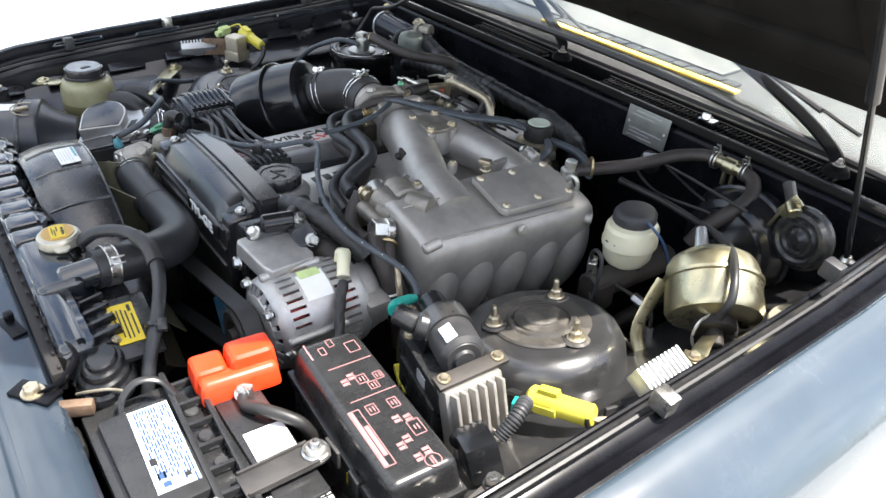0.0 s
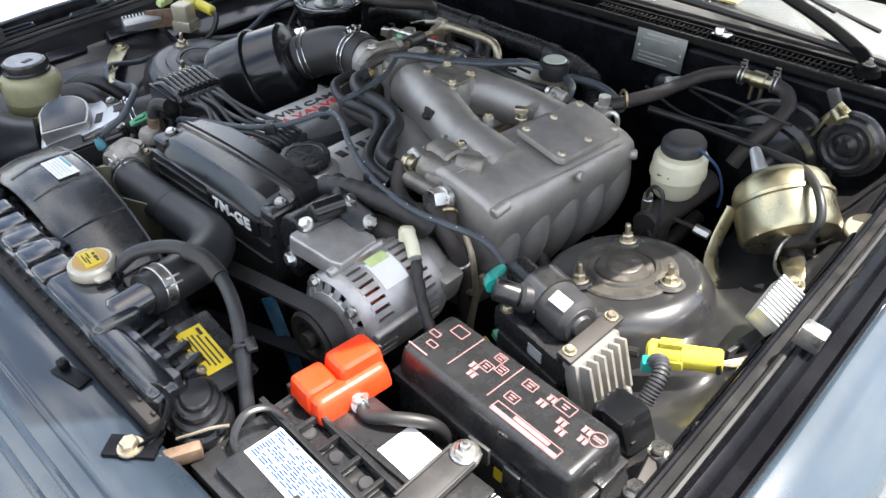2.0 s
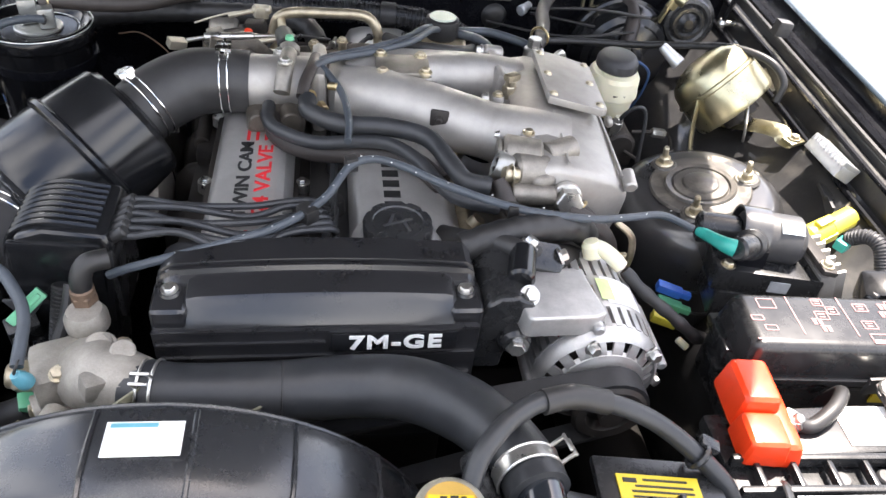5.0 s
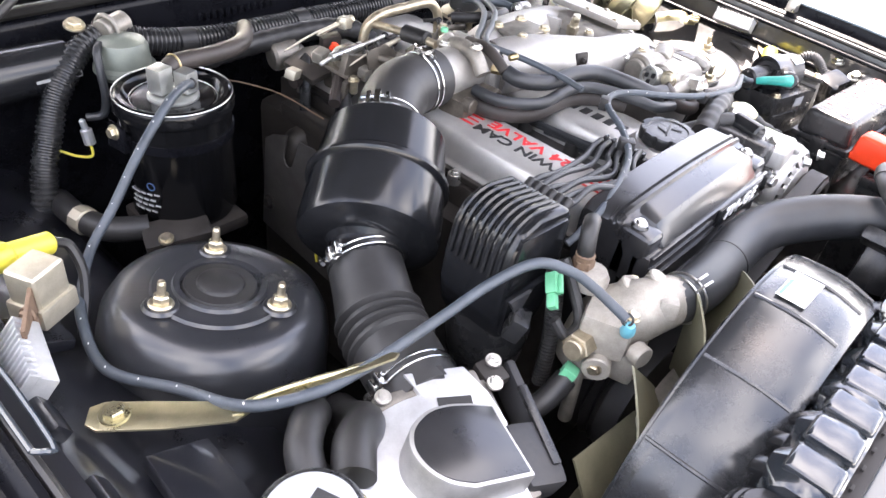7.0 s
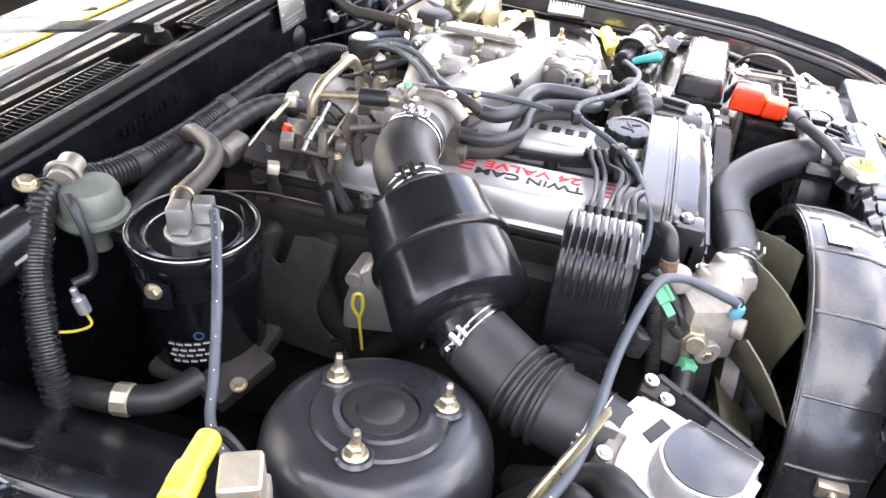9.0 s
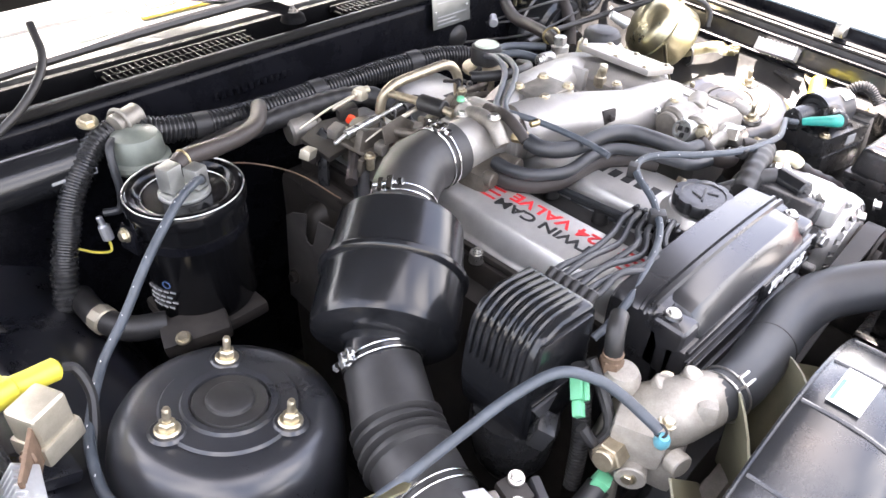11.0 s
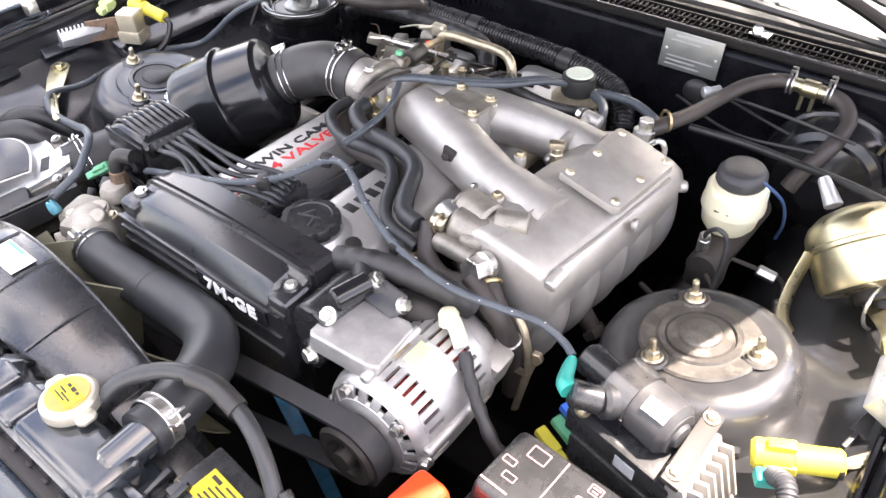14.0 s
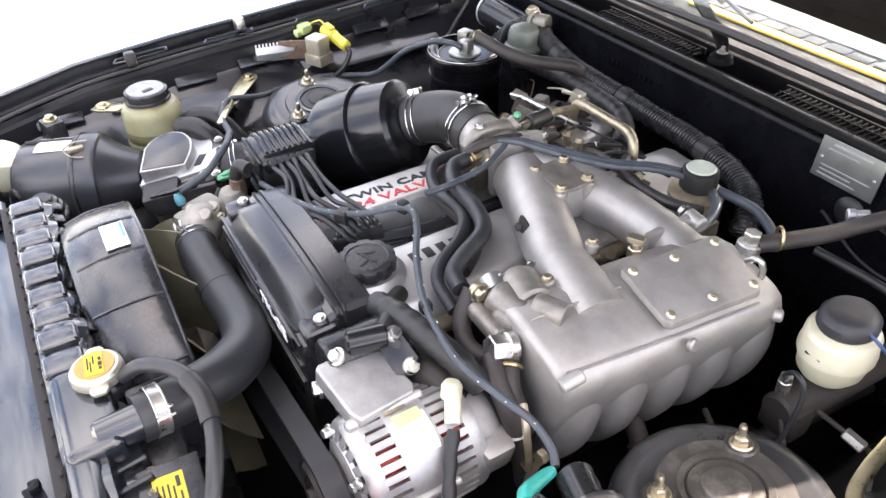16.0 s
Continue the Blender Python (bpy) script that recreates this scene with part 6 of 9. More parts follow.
part("bracket_ear", prism([(-0.020, -0.016), (0.030, -0.018), (0.040, 0.0), (0.030, 0.016), (-0.020, 0.016)], 0.018, axis((0.214, -0.208, 0.886), (0.3, -0.5, 0.8), (1, 0.1, -0.3)), 0.004), M_PLASTIC, br)
for p, n, r in (((0.199, -0.277, 0.897), (0.1, -0.6, 0.8), 0.0078), ((0.189, -0.300, 0.849), (-0.2, -1, 0.1), 0.0090), ((0.211, -0.211, 0.908), (0.5, 0.2, 0.8), 0.0075), ((0.248, -0.210, 0.890), (0.9, 0.1, 0.4), 0.0075), ((0.262, -0.318, 0.862), (0.2, -1, 0.2), 0.006), ((0.330, -0.318, 0.850), (0.2, -1, 0.2), 0.006), ((0.352, -0.300, 0.790), (0.4, -1, 0), 0.006)):
    part("alternator_bolt", hexhead(p, n, r, 0.009), M_STEEL, alt, "plated hexagon bolt")
part("pulley", lathe([(0, 0.312), (0.018, 0.312), (0.018, 0.319), (0.036, 0.320), (0.040, 0.325), (0.035, 0.330), (0.038, 0.334), (0.035, 0.338), (0.038, 0.342), (0.035, 0.346), (0.040, 0.351), (0.036, 0.355), (0.026, 0.354), (0.022, 0.344), (0.012, 0.344), (0.012, 0.360), (0, 0.360)], am, 40), M_CARD, alt, "dark grooved pulley")
part("label", loft([[AC + Vector((0.0730 * math.cos(a) + dd * math.cos(a), y, 0.0730 * math.sin(a) + dd * math.sin(a))) for y, dd in ((-0.222, 0), (-0.262, 0), (-0.262, 0.0006), (-0.222, 0.0006))] for a in [radians(d) for d in range(48, 88, 5)]]), M_WHITE, alt, "white and green part label")
part("label_patch", loft([[AC + Vector(((0.0738 + dd) * math.cos(a), y, (0.0738 + dd) * math.sin(a))) for y, dd in ((-0.226, 0), (-0.258, 0), (-0.258, 0.0005), (-0.226, 0.0005))] for a in [radians(d) for d in range(76, 90, 3)]]), M_LIME, alt, "pale green patch with bars")
part("barcode", loft([[AC + Vector(((0.0736 + dd) * math.cos(a), y, (0.0736 + dd) * math.sin(a))) for y, dd in ((-0.236, 0), (-0.262, 0), (-0.262, 0.0005), (-0.236, 0.0005))] for a in [radians(d) for d in range(92, 106, 3)]]), M_BEIGE, alt, "tan bar label")
part("terminal_boot", merge(tube([(0.294, -0.185, 0.882), (0.304, -0.190, 0.883), (0.316, -0.197, 0.877), (0.326, -0.203, 0.868)], 0.0092, 14, 5), lathe([(0, 0.009), (0.0085, 0.008), (0.0118, 0.003), (0.0118, -0.011), (0, -0.013)], axis((0.294, -0.185, 0.882), (-0.3, 0.3, 1)), 20)), M_RESIN, alt, "white rubber terminal boot")
part("power_cable", tube([(0.331, -0.205, 0.864), (0.352, -0.222, 0.848), (0.385, -0.243, 0.828), (0.415, -0.252, 0.805), (0.445, -0.230, 0.775), (0.46, -0.20, 0.74)], 0.0074, 14, 7, ribs=(0.024, 0.0012)), M_RUBBER, alt, "black taped power cable")
# drive belt from the crank pulley up to the alternator
belt = []
C2, R1, R2 = Vector((-0.145, 0, 0.668)), 0.041, 0.076
d = Vector((AC.x - C2.x, AC.z - C2.z))
th = math.atan2(d.y, d.x)
off = math.acos((R1 - R2) / d.length)
loop = []
for k in range(13):
    a = th + off - 2 * off * k / 12
    loop.append((AC.x + R1 * math.cos(a), AC.z + R1 * math.sin(a)))
for k in range(13):
    a = th - off - (2 * math.pi - 2 * off) * k / 12
    loop.append((C2.x + R2 * math.cos(a), C2.z + R2 * math.sin(a)))
sec = []
for i, (x, z) in enumerate(loop + loop[:1]):
    x0, z0 = loop[(i - 1) % len(loop)]
    x1, z1 = loop[(i + 1) % len(loop)]
    t = Vector((x1 - x0, 0, z1 - z0)).normalized()
    nrm = Vector((t.z, 0, -t.x))
    p = Vector((x, 0, z))
    sec.append([p + nrm * q + Vector((0, y, 0)) for q, y in ((-0.003, -0.325), (0.002, -0.325), (0.002, -0.350), (-0.003, -0.350))])
solid("drive_belt", loft(sec, cap=False), M_BELT, "black ribbed rubber drive belt round the alternator pulley", "drive belt", at=(AC.x, -0.337, 0.77))
solid("pump_pulley", lathe([(0, 0.317), (0.071, 0.317), (0.0745, 0.325), (0.072, 0.332), (0.0745, 0.350), (0.05, 0.357), (0, 0.354)], Matrix(((1, 0, 0, C2.x), (0, 0, -1, 0), (0, 1, 0, C2.z), (0, 0, 0, 1))), 36), M_CARD, "dark water pump drive pulley behind the fan", "pulley", at=(C2.x, -0.35, C2.z - 0.07))
solid("inner_belt", tube([(0.215, -0.325, 0.60), (0.185, -0.325, 0.68), (0.150, -0.325, 0.77)], 0.010, 8, 4, flat=0.35), M_BELT_BLUE, "dark blue belt run beside the timing cover", "drive belt", at=(0.215, -0.325, 0.6))

# ---- battery ----
bat = thing("battery", "black car battery with white labels under a strap", "battery", at=(0.50, -0.47, 0.62))
part("case", box((0.497, -0.475, 0.722), (0.262, 0.185, 0.20), bevel=0.006), M_PLASTIC, bat, "matt black battery case")
lid = part("lid", box((0.497, -0.475, 0.823), (0.266, 0.188, 0.018), bevel=0.005), M_PLASTIC, bat, "moulded black battery lid")
part("lid_step", box((0.475, -0.520, 0.838), (0.155, 0.075, 0.016), bevel=0.005), M_PLASTIC, lid)
part("lid_step", box((0.52, -0.41, 0.834), (0.19, 0.055, 0.008), bevel=0.003), M_PLASTIC, lid)
bl = Matrix.Translation((0.470, -0.508, 0.8464)) @ pose(0, 0, 0, 0, 0, -3)
q = box((0, 0, 0.0005), (0.128, 0.044, 0.001), bevel=0)
q.transform(bl)
part("top_label", q, M_LABEL, bat, "white instruction label with illegible blue print")
rg_ = random.Random(5)
words = []
for i in range(12):
    x = -0.060
    while x < 0.052 - (0.012 if i > 7 else 0):
        w = rg_.uniform(0.004, 0.013)
        if rg_.random() < 0.88:
            words.append((x + w / 2, 0.0185 - 0.0031 * i, w, 0.0018))
        x += w + rg_.uniform(0.0012, 0.004)
part("label_print", bars(bl @ Matrix.Translation((0, 0, 0.0011)), words + [(0.042, -0.012, 0.009, 0.009), (0.055, -0.010, 0.007, 0.008)]), M_LBLUE, bat)
for b_ in ((0.020, -0.015, 0.010, 0.007), (0.052, 0.012, 0.006, 0.006)):
    part("label_mark", bars(bl @ Matrix.Translation((0, 0, 0.0012)), [b_]), M_INK, bat)
bl2 = Matrix.Translation((0.527, -0.408, 0.8382)) @ pose(0, 0, 0, 0, 0, -3)
q = box((0, 0, 0.0005), (0.058, 0.046, 0.001), bevel=0)
q.transform(bl2)
part("side_label", q, M_WHITE, bat, "blank white label")
bl3 = Matrix.Translation((0.606, -0.425, 0.8335)) @ pose(0, 0, 0, 0, 0, -3)
part("dot_label", merge(bars(bl3, [(0, -0.018 + 0.0052 * i, 0.040, 0.0034) for i in range(7)]), bars(bl3, [(-0.012 + 0.0085 * i, 0.024 + 0.0075 * j, 0.0055, 0.0052) for i in range(4) for j in range(3)])), M_WHITE, bat, "white printed rows and dots")
bl4 = Matrix.Translation((0.575, -0.535, 0.8335)) @ pose(0, 0, 0, 0, 0, -3)
q = bars(bl4, [(0, 0, 0.055, 0.036)])
part("maker_label", q, M_WHITE, bat, "white label with a dark badge")
part("label_badge", bars(bl4 @ Matrix.Translation((0, 0, 0.0007)), [(-0.006, -0.004, 0.014, 0.010), (0.012, 0.006, 0.012, 0.006)]), M_INK, bat)
for x in (0.425, 0.470, 0.515, 0.560):
    part("vent_cap", lathe([(0, 0.004), (0.007, 0.004), (0.0085, 0.002), (0.0085, 0), (0, 0)], Matrix.Translation((x, -0.462, 0.832)), 18), M_PLASTIC_GREY, lid)
part("handle_loop", tube([(0.398, -0.532, 0.838), (0.388, -0.525, 0.856), (0.383, -0.505, 0.868), (0.390, -0.482, 0.864), (0.402, -0.470, 0.846)], 0.0045, 10, 6, flat=0.5), M_PLASTIC, bat)
strap = thing("battery_strap", "ladder-shaped black plastic battery hold-down strap", "strap", at=(0.497, -0.46, 0.83))
part("rail", box((0.490, -0.480, 0.8415), (0.262, 0.007, 0.014), (0, 0, -3), 0.002), M_PLASTIC, strap)
part("rail", box((0.495, -0.447, 0.8415), (0.262, 0.007, 0.014), (0, 0, -3), 0.002), M_PLASTIC, strap)
for i in range(7):
    part("rung", box((0.385 + 0.036 * i, -0.458 - 0.0018 * i, 0.8415), (0.005, 0.030, 0.010), (0, 0, -3), 0.001), M_PLASTIC, strap)
clampb = thing("battery_clamp", "dark steel battery hold-down bracket with a plated nut", "bracket", at=(0.575, -0.40, 0.84))
part("bar", merge(prism([(-0.017, -0.085), (0.017, -0.085), (0.0175, 0.0), (0.013, 0.012), (0.0, 0.017), (-0.013, 0.012), (-0.0175, 0.0)], 0.004, Matrix.Translation((0.570, -0.377, 0.845)), 0.0012), box((0.5545, -0.420, 0.8495), (0.003, 0.080, 0.008), bevel=0.001), box((0.5855, -0.420, 0.8495), (0.003, 0.080, 0.008), bevel=0.001), box((0.571, -0.357, 0.835), (0.028, 0.004, 0.024), bevel=0.001)), M_SHIELD, clampb)
part("clamp_nut", stud((0.570, -0.377, 0.850), (0, 0, 1), 0.0105, 0.008, 0.008), M_STEEL, clampb, "plated hexagon nut on its stud")
part("terminal_cable", tube([(0.548, -0.560, 0.842), (0.56, -0.52, 0.855), (0.60, -0.50, 0.855), (0.63, -0.50, 0.84)], 0.004, 8, 5), M_STEEL, clampb)
term = thing("terminal_cover", "bright orange-red plastic cover over the battery's positive terminal", "terminal cover", at=(0.42, -0.40, 0.84))
part("cover", box((0.4045, -0.378, 0.860), (0.046, 0.062, 0.044), (0, 0, -6), 0.009, 3, (0.80, 0.86)), M_ORANGE, term)
part("cover_tail", box((0.3955, -0.427, 0.855), (0.046, 0.044, 0.033), (0, 0, -6), 0.008, 3, (0.82, 0.88)), M_ORANGE, term)
part("cover_skirt", box((0.420, -0.400, 0.849), (0.040, 0.098, 0.032), (0, 0, -6), 0.009, 3, (0.62, 0.94)), M_ORANGE, term)
part("terminal", merge(box((0.441, -0.402, 0.845), (0.018, 0.014, 0.016), (0, 0, 45), 0.002), rod((0.441, -0.402, 0.84), (0.446, -0.409, 0.858), 0.005), hexhead((0.446, -0.407, 0.848), (0.5, -0.6, 0.5), 0.007, 0.006)), M_STEEL, term, "oxidised metal terminal")
part("cable", tube([(0.443, -0.404, 0.848), (0.460, -0.410, 0.845), (0.484, -0.400, 0.852), (0.506, -0.382, 0.850), (0.520, -0.366, 0.838), (0.525, -0.350, 0.80)], 0.0075, 12, 6), M_RUBBER, term, "thick black battery cable")
negc = thing("ground_cable", "black battery earth cable looping over the inner wing", "cable", at=(0.60, -0.5, 0.83))
part("cable", tube([(0.585, -0.485, 0.848), (0.62, -0.465, 0.862), (0.66, -0.43, 0.862), (0.69, -0.395, 0.845), (0.71, -0.37, 0.81)], 0.004, 10, 6), M_RUBBER, negc)
part("lug", merge(box((0.583, -0.488, 0.842), (0.03, 0.022, 0.014), (0, 0, 35), 0.003), hexhead((0.583, -0.488, 0.850), (0, 0, 1), 0.007, 0.006)), M_STEEL, negc, "plated terminal lug")
tray = thing("battery_tray", "black battery tray with a corner bolt", "tray", at=(0.49, -0.5, 0.60))
part("tray_body", merge(box((0.497, -0.475, 0.610), (0.30, 0.22, 0.02), bevel=0.006)), M_PLASTIC, tray)
part("tray_corner", box((0.39, -0.590, 0.815), (0.04, 0.035, 0.030), bevel=0.008), M_PLASTIC, tray)
part("tray_bolt", merge(hexhead((0.384, -0.606, 0.832), (0, 0, 1), 0.009, 0.009), lathe([(0, 0.002), (0.018, 0.002), (0.02, 0), (0, -0.004)], Matrix.Translation((0.384, -0.606, 0.830)), 18)), M_STEEL, tray, "grey flanged bolt")

# ---- fuse and relay box ----
fuse = thing("fuse_box", "black fuse and relay box with pink printed symbols on its lid", "fuse box", at=(0.565, -0.285, 0.74))
fm = Matrix.Translation((0.5665, -0.288, 0)) @ pose(0, 0, 0, 0, 0, -4)


def fbox(c, s, bevel=0.003, seg=2, taper=(1, 1)):
    b = box(c, s, (0, 0, 0), bevel, seg, taper)
    b.transform(fm)
    return b


part("base", merge(fbox((0, 0, 0.775), (0.252, 0.088, 0.070), 0.006), fbox((0.127, 0.012, 0.775), (0.012, 0.030, 0.05), 0.003)), M_PLASTIC, fuse)
part("lid", fbox((0, 0, 0.8385), (0.254, 0.092, 0.046), 0.011, 4, (0.955, 0.86)), M_PLASTIC, fuse, "smooth black lid")
part("lid_rim", merge(fbox((0, 0, 0.8145), (0.262, 0.098, 0.010), 0.003), fbox((0, 0, 0.8045), (0.258, 0.094, 0.006), 0.002)), M_PLASTIC, fuse)
for dx, dy in ((0.128, 0.012), (-0.128, 0.0), (0.06, -0.049)):
    part("latch", merge(fbox((dx, dy, 0.806), (0.010 if dy > -0.03 else 0.022, 0.024 if dy > -0.03 else 0.008, 0.034), 0.002), fbox((dx * 1.02, dy, 0.792), (0.012 if dy > -0.03 else 0.026, 0.030 if dy > -0.03 else 0.008, 0.006), 0.001)), M_PLASTIC, fuse)
part("caution_tag", fbox((0.045, -0.0455, 0.790), (0.026, 0.002, 0.016), 0), M_LYEL, fuse, "small yellow caution tag")
top = fm @ Matrix.Translation((0, 0, 0.8616))


def frame_bars(cx, cy, w, h, t=0.0010):
    return [(cx, cy + h / 2, w, t), (cx, cy - h / 2, w, t), (cx - w / 2, cy, t, h), (cx + w / 2, cy, t, h)]


sym = []
for cx, cy, w, h in ((-0.108, 0.000, 0.013, 0.007), (-0.098, -0.014, 0.013, 0.007), (-0.090, 0.022, 0.019, 0.014), (-0.030, 0.026, 0.012, 0.010), (-0.033, 0.006, 0.014, 0.012), (-0.018, 0.014, 0.012, 0.011), (0.018, 0.020, 0.015, 0.011), (0.016, -0.006, 0.015, 0.011), (0.062, 0.024, 0.022, 0.014), (0.052, -0.026, 0.086, 0.013)):
    sym += frame_bars(cx, cy, w, h)
for cx, cy in ((0.042, 0.010), (0.046, 0.022), (0.072, 0.006), (0.078, -0.004), (0.096, 0.016), (0.100, 0.004), (-0.042, -0.004), (-0.036, -0.014)):
    sym += [(cx - 0.003, cy, 0.004, 0.007), (cx + 0.003, cy, 0.004, 0.007), (cx, cy + 0.0045, 0.012, 0.001)]
for cx, cy in ((-0.030, 0.026), (-0.033, 0.006), (-0.018, 0.014), (0.018, 0.020), (0.016, -0.006), (0.062, 0.024)):
    sym += [(cx, cy + 0.0022, 0.008, 0.0016), (cx, cy - 0.0018, 0.006, 0.0016)]
sym += [(0.052, -0.0295, 0.084, 0.0045), (0.058, -0.0235, 0.046, 0.005)]
for k in range(0, 40, 4):
    part("printed_frame", bars(top, sym[k:k + 4], 0.0006), M_PINK, fuse)
for k in range(40, len(sym)):
    part("printed_symbol", bars(top, sym[k:k + 1], 0.0006), M_PINK, fuse)
for b_ in ((-0.064, 0.006, 0.0012, 0.056), (-0.004, 0.006, 0.0012, 0.058), (-0.104, -0.030, 0.030, 0.002)):
    part("printed_line", bars(top, [b_], 0.0005), M_PINK, fuse)
rg = lathe([(0.0085, 0), (0.0095, 0), (0.0095, 0.0006), (0.0085, 0.0006), (0.0085, 0)], top @ Matrix.Translation((0.110, 0.016, 0)), 28)
part("round_mark", merge(rg, bars(top @ Matrix.Translation((0.110, 0.016, 0)), [(0, 0.001, 0.012, 0.002), (0, -0.002, 0.010, 0.0016)])), M_PINK, fuse)

# ---- ignition coil and igniter ----
coil = thing("ignition_coil", "black ignition coil on a finned aluminium igniter", "ignition coil", at=(0.56, -0.17, 0.76))
cmx = Matrix.Translation((0.545, -0.168, 0.0)) @ pose(0, 0, 0, 0, 0, -12)


def cbox(c, s, rot=(0, 0, 0), bevel=0.003, seg=2, taper=(1, 1)):
    b = box(c, s, rot, bevel, seg, taper)
    b.transform(cmx)
    return b


part("coil_body", merge(rod(cmx @ Vector((-0.056, 0.006, 0.876)), cmx @ Vector((0.016, 0.001, 0.876)), 0.030, seg=40, bevel=0.006), lathe([(0, 0.006), (0.012, 0.006), (0.014, 0.002), (0.022, 0.002), (0.024, -0.001), (0, -0.001)], axis(cmx @ Vector((0.016, 0.001, 0.876)), cmx.to_3x3() @ Vector((1, -0.06, 0.02))), 32)), M_PLASTIC_GREY, coil, "round dusty black coil body")
part("coil_neck", rod(cmx @ Vector((-0.106, 0.010, 0.874)), cmx @ Vector((-0.056, 0.006, 0.876)), 0.019, seg=28, bevel=0.003), M_PLASTIC, coil)
m_ = axis(cmx @ Vector((-0.044, 0.005, 0.876)), cmx.to_3x3() @ Vector((1, -0.07, 0)), (0, 0, 1))
# Strap top gets a lighter paint in place of its sun and sky sheen.
strap2 = part("coil_strap", lathe([(0.0305, -0.016), (0.0335, -0.016), (0.0335, 0.016), (0.0305, 0.016), (0.0305, -0.016)], m_, 30, -105, 210), M_TOWER_DUSTY_LIT, coil, "dark steel strap round the coil, top lightened for sun and sky")
part("strap_front", cbox((-0.044, -0.031, 0.858), (0.032, 0.004, 0.040), (-6, 0, 0), 0.0015), M_BAY, strap2)
part("strap_back", cbox((-0.044, 0.038, 0.858), (0.032, 0.004, 0.040), (4, 0, 0), 0.0015), M_BAY, strap2)
for i in range(3):
    part("label_patch", cbox((-0.014 + 0.009 * i, -0.012, 0.9035), (0.0084, 0.016, 0.001), (28, 0, 0), 0), M_LABEL, coil, "worn white print panel")
part("coil_base", cbox((-0.020, -0.004, 0.838), (0.128, 0.080, 0.034), bevel=0.004), M_PLASTIC, coil, "black bracket box under the coil")
part("base_label", cbox((-0.006, -0.0445, 0.838), (0.024, 0.001, 0.016), bevel=0), M_CAPGREY, coil, "small worn grey label")
part("lower_box", cbox((-0.020, -0.012, 0.800), (0.110, 0.070, 0.045), bevel=0.006), M_PLASTIC, coil)
part("frame_plate", box((0.578, -0.171, 0.870), (0.020, 0.104, 0.007), (0, 12, -2), 0.002), M_CARD, coil, "bare steel plate joining coil and igniter")
hmI = axis((0.606, -0.178, 0.823), (0.95, -0.05, 0.31), (0.05, 1, 0))


def hb_(c, s, bevel=0.002, taper=(1, 1)):
    b = box(c, s, (0, 0, 0), bevel, 2, taper)
    b.transform(hmI)
    return b


heat = part("igniter_body", merge(hb_((0, 0, -0.010), (0.084, 0.090, 0.020), 0.004), hb_((0, -0.038, 0.003), (0.078, 0.014, 0.012), 0.004)), M_CAST, coil, "finned aluminium igniter body")
for i in range(6):
    part("cooling_fin", hb_((-0.033 + 0.0132 * i, 0.008, 0.006), (0.0050, 0.066, 0.016), 0.002), M_CAST, heat)
# Thin black patches painted as the dark inside two igniter holes.
for dx in (-0.030, 0.026):
    part("oval_hole_dark", hb_((dx, -0.036, 0.0095), (0.010, 0.006, 0.001), 0), M_INK, heat)
part("igniter_foot", merge(cbox((0.075, 0.0, 0.765), (0.05, 0.075, 0.03), (0, -6, 0), 0.006)), M_CAST_DARK, coil)
for p in ((0.579, -0.132, 0.874), (0.576, -0.211, 0.874)):
    part("coil_screw", hexhead(p, (0.1, 0, 1), 0.006, 0.006), M_BOLT, coil)
for dx, dy, dz in ((-0.070, -0.034, 0.855), (-0.070, 0.024, 0.855)):
    part("coil_screw", hexhead(cmx @ Vector((dx, dy, dz)), (0, 0, 1), 0.0065, 0.006), M_BOLT, coil)
part("coil_tower", merge(rod((0.486, -0.186, 0.884), (0.458, -0.202, 0.892), 0.0145, seg=24, bevel=0.003), rod((0.500, -0.170, 0.878), (0.484, -0.188, 0.885), 0.019, seg=24, bevel=0.004)), M_PLASTIC, coil, "black high-voltage tower")
part("teal_boot", tube([(0.435, -0.156, 0.881), (0.438, -0.166, 0.885), (0.443, -0.183, 0.890), (0.449, -0.196, 0.893), (0.457, -0.201, 0.893)], 0.009, 14, 5, radii=[0.0056, 0.0070, 0.0078, 0.0094, 0.0105]), M_TEAL, coil, "teal rubber boot of the coil lead")
part("side_connector", merge(box((0.660, -0.222, 0.835), (0.050, 0.040, 0.050), (12, -14, -20), 0.007), rod((0.636, -0.228, 0.842), (0.640, -0.240, 0.842), 0.010), *[box((0.672 + 0.006 * (i % 2), -0.238 + 0.010 * (i // 2), 0.832), (0.010, 0.007, 0.006), (0, 0, -20), 0.001) for i in range(6)]), M_PLASTIC_GLOSS, coil, "glossy black multi-pin connector")
part("connector_tail", merge(tube([(0.668, -0.200, 0.852), (0.668, -0.178, 0.872), (0.660, -0.160, 0.875), (0.648, -0.145, 0.858)], 0.009, 12, 6, ribs=(0.004, 0.0016)), tube([(0.672, -0.235, 0.815), (0.688, -0.220, 0.800), (0.690, -0.18, 0.79), (0.68, -0.13, 0.79)], 0.006, 10, 5)), M_PLASTIC_GREY, coil, "corrugated wire sleeve")
part("green_clip", box((0.644, -0.148, 0.853), (0.020, 0.016, 0.014), (0, 0, 30), 0.003), M_TEAL, coil)
test = thing("test_connectors", "loose blue, green and yellow test plugs on short wires", "connector", at=(0.44, -0.16, 0.735))
